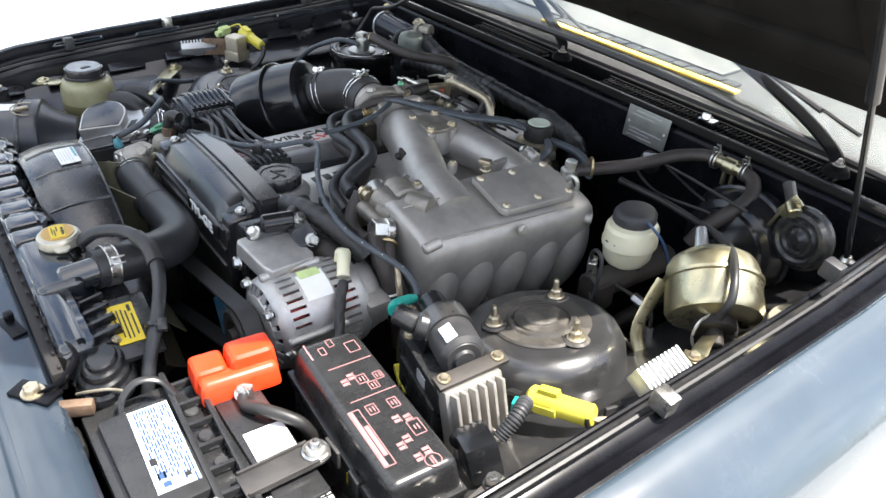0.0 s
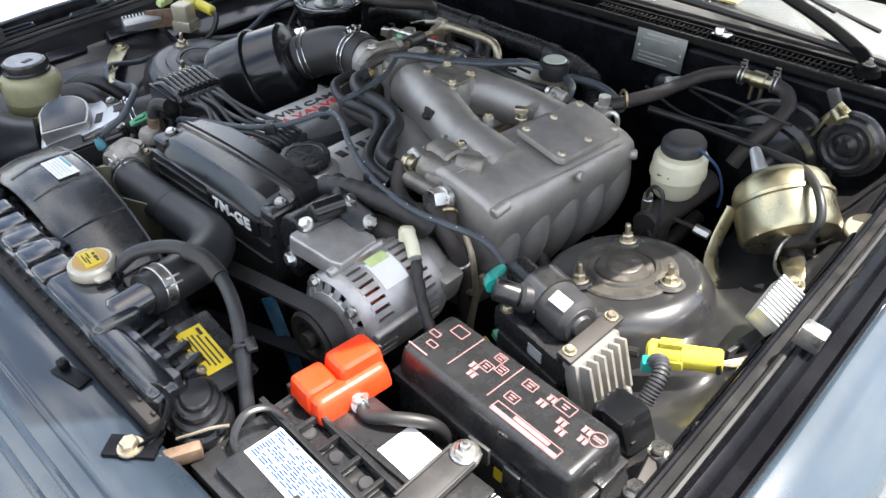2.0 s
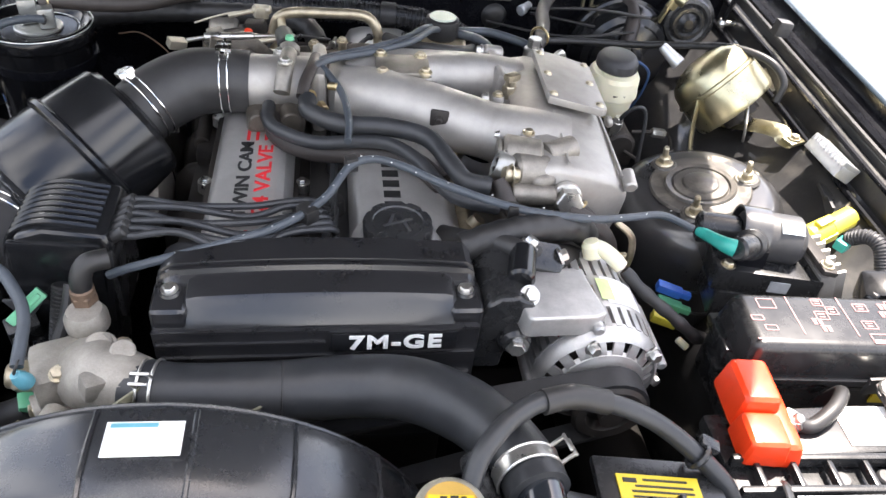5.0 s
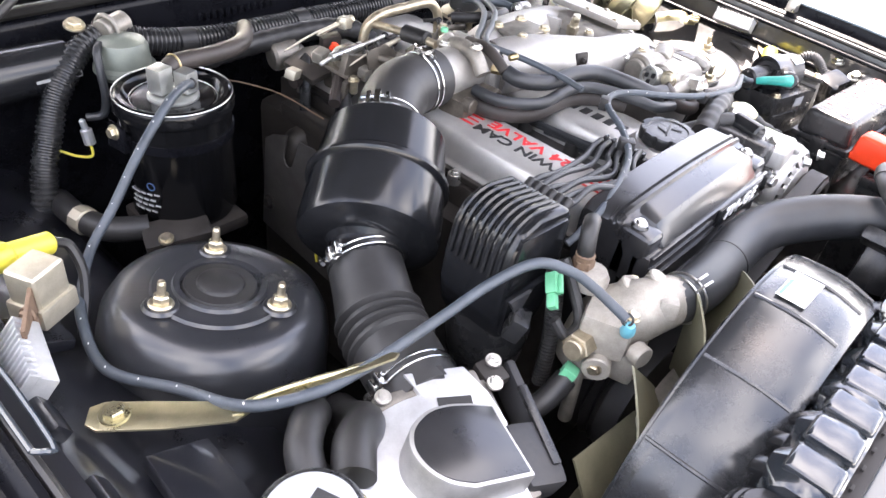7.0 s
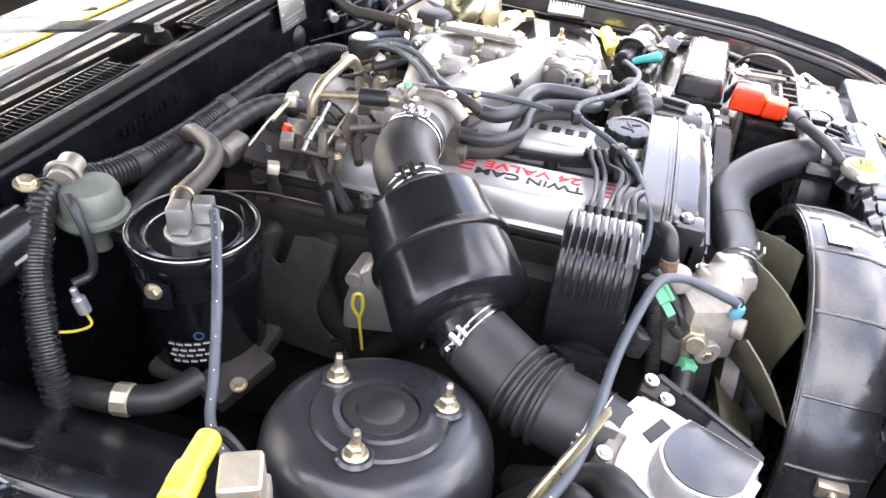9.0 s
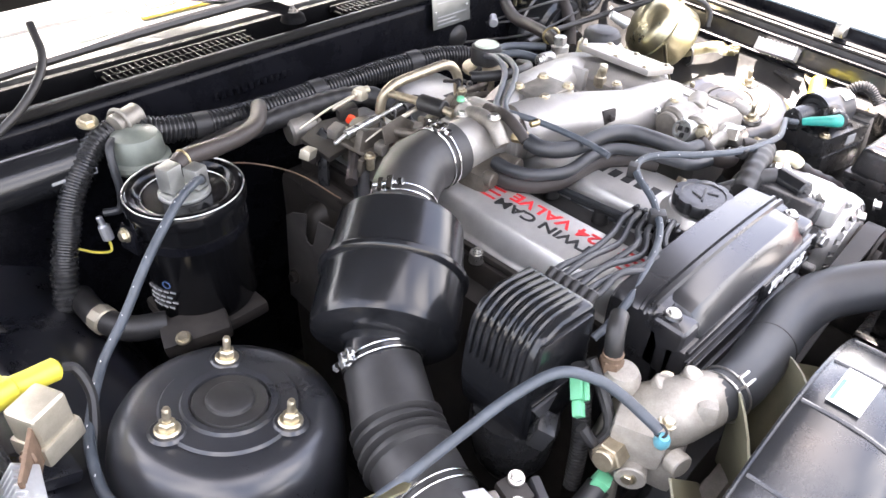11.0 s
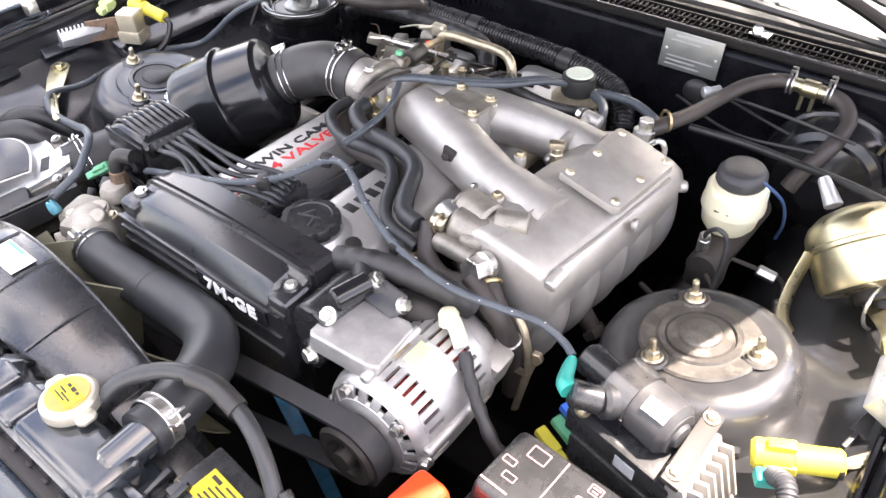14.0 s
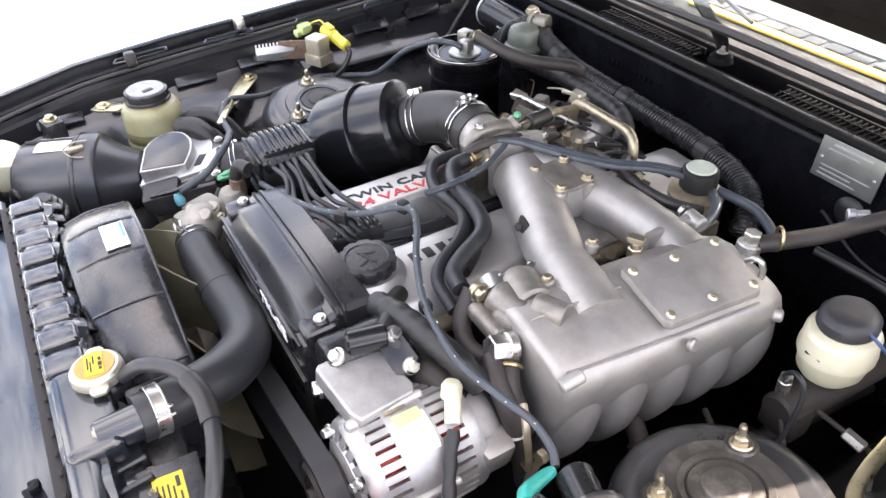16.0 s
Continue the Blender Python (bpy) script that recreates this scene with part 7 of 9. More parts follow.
for (c, mm, nm) in (((0.440, -0.138, 0.768), M_BLUE, "blue"), ((0.438, -0.152, 0.755), M_GREEN, "green"), ((0.428, -0.170, 0.745), M_YELLOW, "yellow")):
    part("plug", merge(box(c, (0.034, 0.014, 0.012), (0, 12, -18), 0.002), box((c[0] + 0.021, c[1] - 0.006, c[2] - 0.005), (0.016, 0.010, 0.009), (0, 12, -18), 0.002)), mm, test, nm + " plastic plug")
part("plug_wire", merge(tube([(0.455, -0.14, 0.765), (0.48, -0.14, 0.762), (0.51, -0.15, 0.755)], 0.002, 6, 4), tube([(0.455, -0.16, 0.75), (0.48, -0.165, 0.748), (0.51, -0.16, 0.75)], 0.002, 6, 4), tube([(0.445, -0.18, 0.74), (0.47, -0.19, 0.735), (0.51, -0.18, 0.74)], 0.002, 6, 4)), M_RUBBER, test)
part("bullet_terminal", rod((0.440, -0.195, 0.735), (0.452, -0.205, 0.728), 0.005), M_RESIN, test, "cream bullet terminal")


# ---- air intake: cleaner, flow meter, duct, resonator, elbow ----
duct = thing("air_duct", "black rubber air duct with an accordion section and wire clamps", "air duct", at=(-0.40, -0.12, 0.77))
p = [(-0.360, -0.045, 0.826), (-0.378, -0.080, 0.812), (-0.394, -0.108, 0.803)]
part("duct_upper", tube(p + [(-0.402, -0.122, 0.800)], 0.044, 28, 6, radii=[0.043, 0.0445, 0.046, 0.046]), M_DUCT, duct)
part("accordion", tube([(-0.398, -0.115, 0.8015), (-0.409, -0.140, 0.797), (-0.418, -0.165, 0.795)], 0.0475, 28, 8, ribs=(0.0135, 0.0065)), M_DUCT, duct, "ribbed accordion section")
part("duct_lower", tube([(-0.415, -0.157, 0.795), (-0.422, -0.180, 0.794), (-0.430, -0.205, 0.793), (-0.438, -0.232, 0.790)], 0.044, 28, 6, radii=[0.046, 0.046, 0.0445, 0.044]), M_DUCT, duct)
wire_clamp(duct, (-0.366, -0.058, 0.824), (-0.42, -0.85, -0.27), 0.0445, (-0.75, 0.45, 0.55))
wire_clamp(duct, (-0.431, -0.209, 0.793), (-0.28, -0.95, -0.05), 0.0455, (-0.9, 0.25, 0.35))

T, Bt = Vector((-0.226, 0.062, 0.902)), Vector((-0.364, -0.052, 0.824))
L = (Bt - T).length
am2 = axis(T, Bt - T)
res = thing("resonator", "glossy black air resonator drum with a raised seam", "resonator", at=(-0.30, 0.0, 0.79))
part("drum", lathe([(0, 0.004), (0.038, 0.004), (0.040, 0.010), (0.052, 0.014), (0.070, 0.018), (0.0765, 0.025), (0.0825, 0.086), (0.0870, 0.088), (0.0890, 0.0905), (0.0890, 0.0955), (0.0870, 0.098), (0.0835, 0.100), (0.0860, 0.160), (0.0835, 0.170), (0.074, 0.176), (0.050, 0.180), (0.044, 0.186), (0.043, L + 0.01), (0, L + 0.01)], am2, 56), M_PLASTIC_GLOSS, res, "", 30)
part("spout_mark", box(am2 @ Vector((-0.02, -0.060, 0.1795)), (0.018, 0.004, 0.003), bevel=0.001), M_PLASTIC, res)
elbow = thing("intake_elbow", "black rubber elbow between resonator and throttle", "air duct", at=(-0.17, 0.10, 0.87))
part("elbow", tube([(-0.100, 0.104, 0.921), (-0.135, 0.104, 0.922), (-0.172, 0.100, 0.920), (-0.205, 0.082, 0.912), (-0.228, 0.062, 0.902), (-0.240, 0.050, 0.895)], 0.04, 28, 8, radii=[0.040, 0.041, 0.043, 0.043, 0.0415, 0.041]), M_DUCT, elbow)
wire_clamp(elbow, (-0.130, 0.104, 0.922), (1, 0, 0), 0.042, (0, -0.15, 1), 0.010)
wire_clamp(elbow, (-0.224, 0.065, 0.904), (0.72, 0.62, 0.3), 0.0425, (-0.35, 0.1, 1), 0.010)

AF = Matrix.Translation((-0.470, -0.300, 0.812)) @ pose(0, 0, 0, 0, 0, -21) @ pose(0, 0, 0, 12) @ Matrix.Translation((0, 0, -0.850))


AFD = Matrix.Translation((-0.472, -0.296, 0.813)) @ pose(0, 0, 0, 0, 0, -21) @ pose(0, 0, 0, 4, 10) @ Matrix.Translation((0, 0, -0.850))


def afd(b):
    b.transform(AFD)
    return b


def afm(b):
    b.transform(AF)
    return b


def rounded(pts, i0, i1, n=5):
    """The outline with its points i0 to i1 joined by a smooth curve."""
    arc = curve([Vector((x, y, 0)) for x, y in pts[i0:i1 + 1]], n)
    return pts[:i0] + [(v[0], v[1]) for v in arc] + pts[i1 + 1:]


meter = thing("air_flow_meter", "cast aluminium air flow meter with a dark D-shaped cover", "air flow meter", at=(-0.478, -0.325, 0.76))
part("housing", merge(afm(box((-0.012, 0.0, 0.805), (0.150, 0.130, 0.084), bevel=0.010)), afm(rod((0.0, 0.055, 0.803), (0.0, 0.100, 0.803), 0.0405, seg=32)), afm(box((0.0, 0.066, 0.822), (0.112, 0.020, 0.050), bevel=0.006))), M_CAST_DARK, meter, "grey cast housing")
face_out = [(0.058, 0.008), (0.054, 0.045), (0.042, 0.078), (-0.019, 0.087), (-0.012, 0.062), (-0.034, 0.060), (-0.058, 0.054), (-0.078, 0.045), (-0.093, 0.030), (-0.101, 0.012), (-0.102, -0.010), (-0.090, -0.037), (-0.066, -0.046), (-0.040, -0.062), (0.046, -0.066), (0.047, 0.000)]
face = part("face_plate", afm(prism(rounded(face_out, 4, 13), 0.008, Matrix.Translation((0, 0, 0.845)), 0.002)), M_FINS, meter, "bright aluminium face with two square openings")
d_out = [(0.0445, 0.0195), (0.0470, -0.0595), (-0.014, -0.0580), (-0.034, -0.0490), (-0.048, -0.0340), (-0.0545, -0.0150), (-0.0515, 0.0020), (-0.0420, 0.0150), (-0.0230, 0.0260), (0.000, 0.0285), (0.022, 0.0255)]
d_out = rounded(d_out, 2, 10)
dbox = part("cover_box", afd(prism(d_out, 0.046, Matrix.Translation((0, 0, 0.832)), 0.0025)), M_ALT, meter, "raised D-shaped aluminium box")
part("dark_cover", afd(prism([(-0.004 + (x + 0.004) * 0.92, -0.016 + (y + 0.016) * 0.91) for x, y in d_out], 0.002, Matrix.Translation((0, 0, 0.8775)), 0.0008)), M_TIMING, dbox, "dark cover plate of the box")
# Flat black plates take the place of the shade in the openings.
part("square_hole_dark", afm(box((0.0107, 0.079, 0.8537), (0.018, 0.014, 0.0012), (0, 0, -12), 0)), M_INK, face, "black plate painted as the dark of a square opening")
part("square_hole_dark", afm(box((0.0172, 0.0427, 0.8537), (0.034, 0.013, 0.0012), (0, 0, -12), 0)), M_INK, face, "black plate painted as the dark of a square opening")
part("plug_housing", afm(box((0.068, -0.026, 0.834), (0.046, 0.066, 0.036), (0, 16, -4), 0.008)), M_PLASTIC_GREY, meter, "black plug housing")
part("side_flange", afm(box((0.089, 0.012, 0.826), (0.010, 0.125, 0.040), (0, 8, -4), 0.003)), M_PLASTIC_GREY, meter, "dark side flange")
part("harness_clip", afm(box((0.089, 0.000, 0.848), (0.010, 0.085, 0.006), (0, 8, -4), 0.002)), M_PLASTIC, meter)
for dx, dy in ((0.066, 0.052), (0.076, 0.076), (-0.046, 0.070)):
    part("meter_bolt", afm(hexhead((dx, dy, 0.850), (0, 0, 1), 0.006, 0.005)), M_STEEL, meter)
part("meter_bracket", afm(box((0.072, 0.068, 0.840), (0.026, 0.030, 0.014), (0, 0, 10), 0.003)), M_CARD, meter, "greasy side bracket")

cleaner = thing("air_cleaner", "black air cleaner drum with a white label", "air cleaner", at=(-0.57, -0.46, 0.69))
cmn = axis((-0.600, -0.550, 0.776), (0.38, 0.92, 0.0), (0, 0, 1))
drum = part("drum", lathe([(0, 0.0), (0.066, 0.0), (0.074, 0.004), (0.0775, 0.012), (0.0785, 0.103), (0.0865, 0.104), (0.089, 0.108), (0.089, 0.140), (0.086, 0.146), (0.080, 0.148), (0.074, 0.156), (0.058, 0.182), (0.048, 0.210), (0, 0.210)], cmn, 56), M_CLEANER, cleaner, "", 30)
part("drum_ring", lathe([(0.0875, 0.110), (0.0905, 0.111), (0.0905, 0.114), (0.0875, 0.115)], cmn, 48), M_PLASTIC, cleaner)
for a in (20, 150):
    part("drum_clip", merge(box(cmn @ Vector((0.091 * math.cos(radians(a)), 0.091 * math.sin(radians(a)), 0.118)), (0.012, 0.026, 0.008), bevel=0.002), tube([cmn @ Vector((0.0925 * math.cos(radians(a + d)), 0.0925 * math.sin(radians(a + d)), z)) for d, z in ((-12, 0.134), (-10, 0.112), (0, 0.098), (10, 0.112), (12, 0.134))], 0.0012, 6, 4)), M_BEIGE, cleaner, "thin gold wire clip")
ql = loft([[cmn @ Vector(((0.0785 + d) * math.cos(a), (0.0785 + d) * math.sin(a), z)) for z, d in ((0.040, 0.0002), (0.098, 0.0002), (0.098, 0.0012), (0.040, 0.0012))] for a in [radians(v) for v in range(-36, 18, 6)]])
part("paper_label", ql, M_WHITE, drum, "white paper label")
rb = loft([[cmn @ Vector(((0.0785 + d) * math.cos(a), (0.0785 + d) * math.sin(a), z)) for z, d in ((0.014, -0.0002), (0.099, -0.0002), (0.099, 0.004), (0.014, 0.004))] for a in [radians(v) for v in range(-52, -15, 5)]])
part("drum_pad", rb, M_PLASTIC_GREY, drum, "raised flat pad on the drum")
ds = loft([[cmn @ Vector(((0.0785 + d) * math.cos(a), (0.0785 + d) * math.sin(a), z)) for z, d in ((0.030, 0.004), (0.092, 0.004), (0.092, 0.007), (0.030, 0.007))] for a in [radians(v) for v in range(-52, -37, 3)]])
part("drum_strap", merge(ds, loft([[cmn @ Vector(((0.0785 + d) * math.cos(a), (0.0785 + d) * math.sin(a), z)) for z, d in ((0.046, 0.004), (0.076, 0.004), (0.076, 0.007), (0.046, 0.007))] for a in [radians(v) for v in range(-96, -51, 4)]])), M_PLATE, cleaner, "flat grey mounting strap")
part("snorkel", tube([cmn @ Vector((0, 0, 0.01)), cmn @ Vector((0, 0.0, -0.03)), (-0.60, -0.63, 0.77), (-0.61, -0.69, 0.74)], 0.045, 20, 5), M_PLASTIC, cleaner)

hb = thing("headlamp_housing", "pale headlamp housing behind the nose", "headlamp", at=(-0.56, -0.62, 0.78))
part("lamp_arm", prism([(-0.075, -0.012), (0.060, -0.016), (0.075, 0.0), (0.070, 0.018), (-0.060, 0.024), (-0.078, 0.010)], 0.030, axis((-0.585, -0.600, 0.850), (0.05, -1, 0.1), (1, 0.1, -0.28)), 0.005), M_CAPGREY, hb, "pale painted lifting arm")
part("lamp_body", lathe([(0, 0.03), (0.030, 0.03), (0.040, 0.022), (0.044, 0.0), (0.044, -0.03), (0, -0.03)], axis((-0.606, -0.575, 0.832), (0.2, 0.3, 1)), 28), M_RESIN, hb, "cream lamp motor housing")
part("lamp_screw", box((-0.600, -0.580, 0.872), (0.016, 0.018, 0.040), (0, 18, 8), 0.004), M_WHITE, hb, "white bracket")
part("lamp_well", merge(box((-0.60, -0.655, 0.725), (0.34, 0.25, 0.02), bevel=0.004), box((-0.60, -0.775, 0.775), (0.34, 0.02, 0.10), bevel=0.004), box((-0.445, -0.665, 0.775), (0.012, 0.21, 0.11), bevel=0.003)), M_DARK, hb, "black headlamp well")
for x, y, z in ((-0.655, -0.475, 0.86), (-0.395, -0.60, 0.86)):
    sb = thing("rubber_stop", "black bracket with a gold bolt beside the headlamp", "bracket", at=(x, y, z - 0.06), group="wing brackets")
    part("block", box((x, y, z - 0.02), (0.045, 0.035, 0.055), (0, 0, 15), 0.008), M_PLASTIC, sb)
    part("bolt", hexhead((x, y, z + 0.008), (0, 0, 1), 0.009, 0.008), M_GOLD, sb)

# ---- power steering reservoir ----
PSM = Matrix.Translation((-0.636, -0.318, 0.0))
ps = thing("steering_reservoir", "aged yellow fluid reservoir with a chalky grey cap", "fluid reservoir", at=(-0.636, -0.318, 0.79))
part("bottle", lathe([(0.040, 0.888), (0.041, 0.880), (0.049, 0.877), (0.0535, 0.871), (0.0550, 0.860), (0.0555, 0.832), (0.0545, 0.831), (0.0, 0.831)], PSM, 44), M_RESIN_PS, ps, "yellowed translucent bottle")
part("bottle_fluid", lathe([(0, 0.832), (0.0545, 0.832), (0.056, 0.829), (0.0555, 0.812), (0.0535, 0.808), (0, 0.808)], PSM, 44), M_RESIN_FLUID, ps, "darker band of fluid")
part("bottle_foot", lathe([(0, 0.810), (0.056, 0.810), (0.0575, 0.805), (0.056, 0.795), (0.045, 0.785), (0, 0.785)], PSM, 44), M_RESIN_PS, ps)
cp = part("cap", lathe([(0, 0.905), (0.036, 0.905), (0.0395, 0.903), (0.0405, 0.899), (0.0405, 0.890), (0.0425, 0.888), (0.043, 0.884), (0.040, 0.882), (0, 0.882)], PSM, 44), M_PLASTIC, ps, "black screw cap")
part("cap_face", lathe([(0, 0.9062), (0.0335, 0.9062), (0.035, 0.9045), (0, 0.904)], PSM, 40), M_CAPGREY, cp, "chalky grey cap face")
part("cap_tab", box((-0.622, -0.316, 0.9068), (0.010, 0.020, 0.002), (0, 0, 20), 0.0008), M_PLASTIC_GREY, cp)
part("hose_stub", merge(rod((-0.590, -0.290, 0.83), (-0.565, -0.268, 0.83), 0.009), ring((-0.570, -0.272, 0.83), (0.7, 0.65, 0), 0.011, 0.0025, 18, 6)), M_STEEL, ps)
part("reservoir_bracket", merge(prism([(-0.020, -0.014), (0.0, -0.020), (0.045, -0.012), (0.050, 0.014), (0.0, 0.020), (-0.020, 0.014)], 0.004, Matrix.Translation((-0.676, -0.396, 0.868)) @ pose(0, 0, 0, 0, -6, 40), 0.0012), ring((-0.676, -0.396, 0.874), (0, 0, 1), 0.011, 0.003, 22, 8), hexhead((-0.676, -0.396, 0.873), (0, 0, 1), 0.007, 0.007)), M_GOLD, ps, "gold-plated bracket and bolt")
solid("steering_hose", tube([(-0.568, -0.270, 0.83), (-0.545, -0.245, 0.832), (-0.515, -0.225, 0.815), (-0.50, -0.19, 0.775), (-0.47, -0.14, 0.72)], 0.020, 16, 7), M_RUBBER, "thick black rubber hose below the flow meter", "hose", at=(-0.568, -0.27, 0.83), group="hoses")
solid("steering_hose", tube([(-0.600, -0.265, 0.815), (-0.585, -0.225, 0.835), (-0.555, -0.195, 0.828), (-0.53, -0.17, 0.79), (-0.52, -0.14, 0.74)], 0.017, 16, 7), M_RUBBER, "thick black rubber hose beside the reservoir", "hose", at=(-0.60, -0.265, 0.815), group="hoses")

# gold stay from the wing to the flow meter
stay = thing("meter_stay", "gold chromated steel stay bolted to the inner wing", "bracket", at=(-0.68, -0.08, 0.81))
arm_s = part("arm", prism([(-0.022, -0.010), (-0.012, -0.017), (0.040, -0.018), (0.100, -0.013), (0.114, 0.0), (0.108, 0.010), (0.040, 0.014), (-0.010, 0.016), (-0.022, 0.010)], 0.003, axis((-0.682, -0.093, 0.838), (0.06, 0.05, 1), (0.083, -0.063, -0.004)), 0.001), M_GOLD, stay)
part("arm_end", prism([(-0.008, -0.006), (0.03, -0.007), (0.142, -0.005), (0.148, 0.0), (0.142, 0.005), (0.03, 0.007), (-0.008, 0.006)], 0.003, axis((-0.599, -0.156, 0.838), (-0.1, 0.25, 1), (0.129, -0.060, 0.020)), 0.001), M_GOLD, stay)
part("arm_fold", tube([(-0.606, -0.151, 0.842), (-0.56, -0.169, 0.851), (-0.480, -0.208, 0.862)], 0.0026, 6, 4), M_GOLD, arm_s)
part("stay_bolt", hexhead((-0.682, -0.093, 0.842), (0, 0, 1), 0.0095, 0.008), M_GOLD, stay, "large gold zinc bolt")

# ---- distributor cover ----
dist = thing("distributor_cover", "black ribbed plastic distributor cover with plug leads", "distributor", at=(-0.275, -0.178, 0.77))
outl = [(-0.220, 0.790), (-0.208, 0.912), (-0.214, 0.924), (-0.268, 0.931), (-0.294, 0.923), (-0.307, 0.904), (-0.315, 0.866), (-0.318, 0.830), (-0.313, 0.795), (-0.298, 0.765), (-0.255, 0.752)]
part("cover", along_y(outl, -0.216, -0.128, 0.010, 3), M_PLASTIC_GLOSS, dist, "moulded black cover")
for i in range(8):
    y = -0.2025 + 0.0093 * i
    part("cover_rib", tube([(-0.222, y, 0.9255), (-0.268, y, 0.9325), (-0.2955, y, 0.9235), (-0.3085, y, 0.904), (-0.3165, y, 0.867)], 0.0029, 6, 5), M_PLASTIC_GLOSS, dist)
part("front_panel", merge(box((-0.262, -0.2165, 0.885), (0.084, 0.006, 0.064), (0, 4, 0), 0.003), box((-0.270, -0.2165, 0.815), (0.076, 0.008, 0.050), (0, 4, 0), 0.004)), M_PLASTIC_GLOSS, dist)
part("lower_body", merge(lathe([(0, 0.0), (0.048, 0.0), (0.052, -0.02), (0.045, -0.07), (0.03, -0.1), (0, -0.1)], Matrix.Translation((-0.275, -0.178, 0.785)), 28), box((-0.305, -0.235, 0.82), (0.03, 0.02, 0.03), (20, 0, 30), 0.003)), M_PLASTIC, dist)
part("front_gusset", prism([(-0.018, 0.012), (0.020, 0.010), (0.0, -0.018)], 0.004, axis((-0.300, -0.2265, 0.842), (0, -1, 0), (1, 0, 0)), 0.001), M_PLASTIC_GREY, dist)
part("gasket_edge", merge(box((-0.2125, -0.176, 0.860), (0.006, 0.080, 0.09), bevel=0.002)), M_PLASTIC, dist)
conn = thing("green_connector", "green plastic wiring connector beside the distributor", "connector", at=(-0.283, -0.262, 0.85))
gm_ = axis((-0.281, -0.254, 0.873), (0.3, -0.75, 0.6), (0.62, 0.5, 0.45))
for nm_, c_, s_ in (("shell", (0.004, 0, 0), (0.024, 0.013, 0.013)), ("latch", (0.002, 0.0, 0.009), (0.022, 0.005, 0.005)), ("plug_half", (-0.016, 0, -0.001), (0.016, 0.010, 0.010))):
    gb_ = box(c_, s_, (0, 0, 0), 0.0018)
    gb_.transform(gm_)
    part(nm_, gb_, M_GREEN, conn)
part("loom", merge(tube([(-0.292, -0.270, 0.845), (-0.285, -0.285, 0.828), (-0.262, -0.285, 0.835), (-0.250, -0.262, 0.86), (-0.245, -0.24, 0.885)], 0.0065, 10, 6), tube([(-0.255, -0.235, 0.88), (-0.262, -0.25, 0.84), (-0.272, -0.262, 0.79), (-0.285, -0.27, 0.74)], 0.009, 12, 7, ribs=(0.004, 0.0016))), M_RUBBER, conn, "black corrugated wiring")
conn2 = thing("green_connector", "small green connector low on the engine front", "connector", at=(-0.29, -0.30, 0.775))
part("shell", box((-0.290, -0.302, 0.785), (0.018, 0.017, 0.022), (20, 10, 20), 0.002), M_GREEN, conn2)
part("plug_boot", tube([(-0.290, -0.302, 0.78), (-0.318, -0.300, 0.765), (-0.34, -0.29, 0.75)], 0.013, 12, 5), M_RUBBER, conn2)

# ---- exhaust side, below the resonator ----
shield = thing("heat_shield", "dark sheet-metal heat shield beside the engine", "heat shield", at=(-0.29, 0.12, 0.65))
HS = axis((-0.236, 0, 0), (-1, 0, 0), (0, -1, 0))
plate_out = [(-0.335, 0.60), (-0.325, 0.70), (-0.318, 0.770), (-0.300, 0.784), (-0.262, 0.800), (-0.272, 0.757), (-0.268, 0.747), (-0.261, 0.744), (-0.253, 0.748), (-0.249, 0.757), (-0.233, 0.802), (-0.200, 0.806), (-0.174, 0.798), (-0.186, 0.745), (-0.203, 0.705), (-0.206, 0.668), (-0.194, 0.640), (-0.160, 0.612), (-0.150, 0.58)]
part("sheet", prism([(x, z) for x, z in plate_out], 0.003, HS, 0.001), M_SHEET, shield, "curved dark sheet with a deep notch", 50)
part("sheet_edge", tube([(-0.239, 0.174, 0.797), (-0.2385, 0.186, 0.745), (-0.238, 0.203, 0.705), (-0.238, 0.206, 0.668), (-0.238, 0.194, 0.640), (-0.238, 0.162, 0.614)], 0.0022, 6, 5), M_SHEET, shield, "rolled edge of the sheet")
for y, z in ((0.310, 0.655), (0.172, 0.618)):
    part("shield_bolt", hexhead((-0.241, y, z), (-1, 0, 0.1), 0.009, 0.008), M_CARD, shield)
for i in range(4):
    part("exhaust_pipe", tube([(-0.165, 0.02 + 0.09 * i, 0.76), (-0.195, 0.03 + 0.09 * i, 0.75), (-0.205, 0.05 + 0.08 * i, 0.68), (-0.205, 0.15, 0.58)], 0.024, 12, 5), M_CARD, shield, "" if i else "rust-brown exhaust pipe")
starter = thing("aluminium_housing", "pale aluminium housing with a yellow dipstick loop", "engine mount", at=(-0.285, 0.04, 0.66))
part("body", merge(prism([(-0.145, 0.700), (-0.143, 0.745), (-0.128, 0.795), (-0.108, 0.812), (-0.055, 0.800), (-0.030, 0.760), (-0.030, 0.715), (-0.070, 0.712), (-0.135, 0.700)], 0.060, axis((-0.225, 0, 0.0), (-1, 0, 0), (0, -1, 0)), 0.008), rod((-0.235, 0.125, 0.79), (-0.290, 0.125, 0.792), 0.012)), M_CAST, starter)
part("dipstick_loop", merge(tube([(-0.312, 0.108, 0.752), (-0.314, 0.116, 0.770), (-0.314, 0.113, 0.790), (-0.313, 0.104, 0.792), (-0.313, 0.102, 0.772), (-0.312, 0.108, 0.750)], 0.0026, 8, 5), rod((-0.312, 0.108, 0.755), (-0.306, 0.106, 0.690), 0.0022)), M_YELLOW, starter, "yellow wire loop")

# ---- charcoal canister and the left rear corner ----
KM = Matrix.Translation((-0.407, 0.268, 0.0))
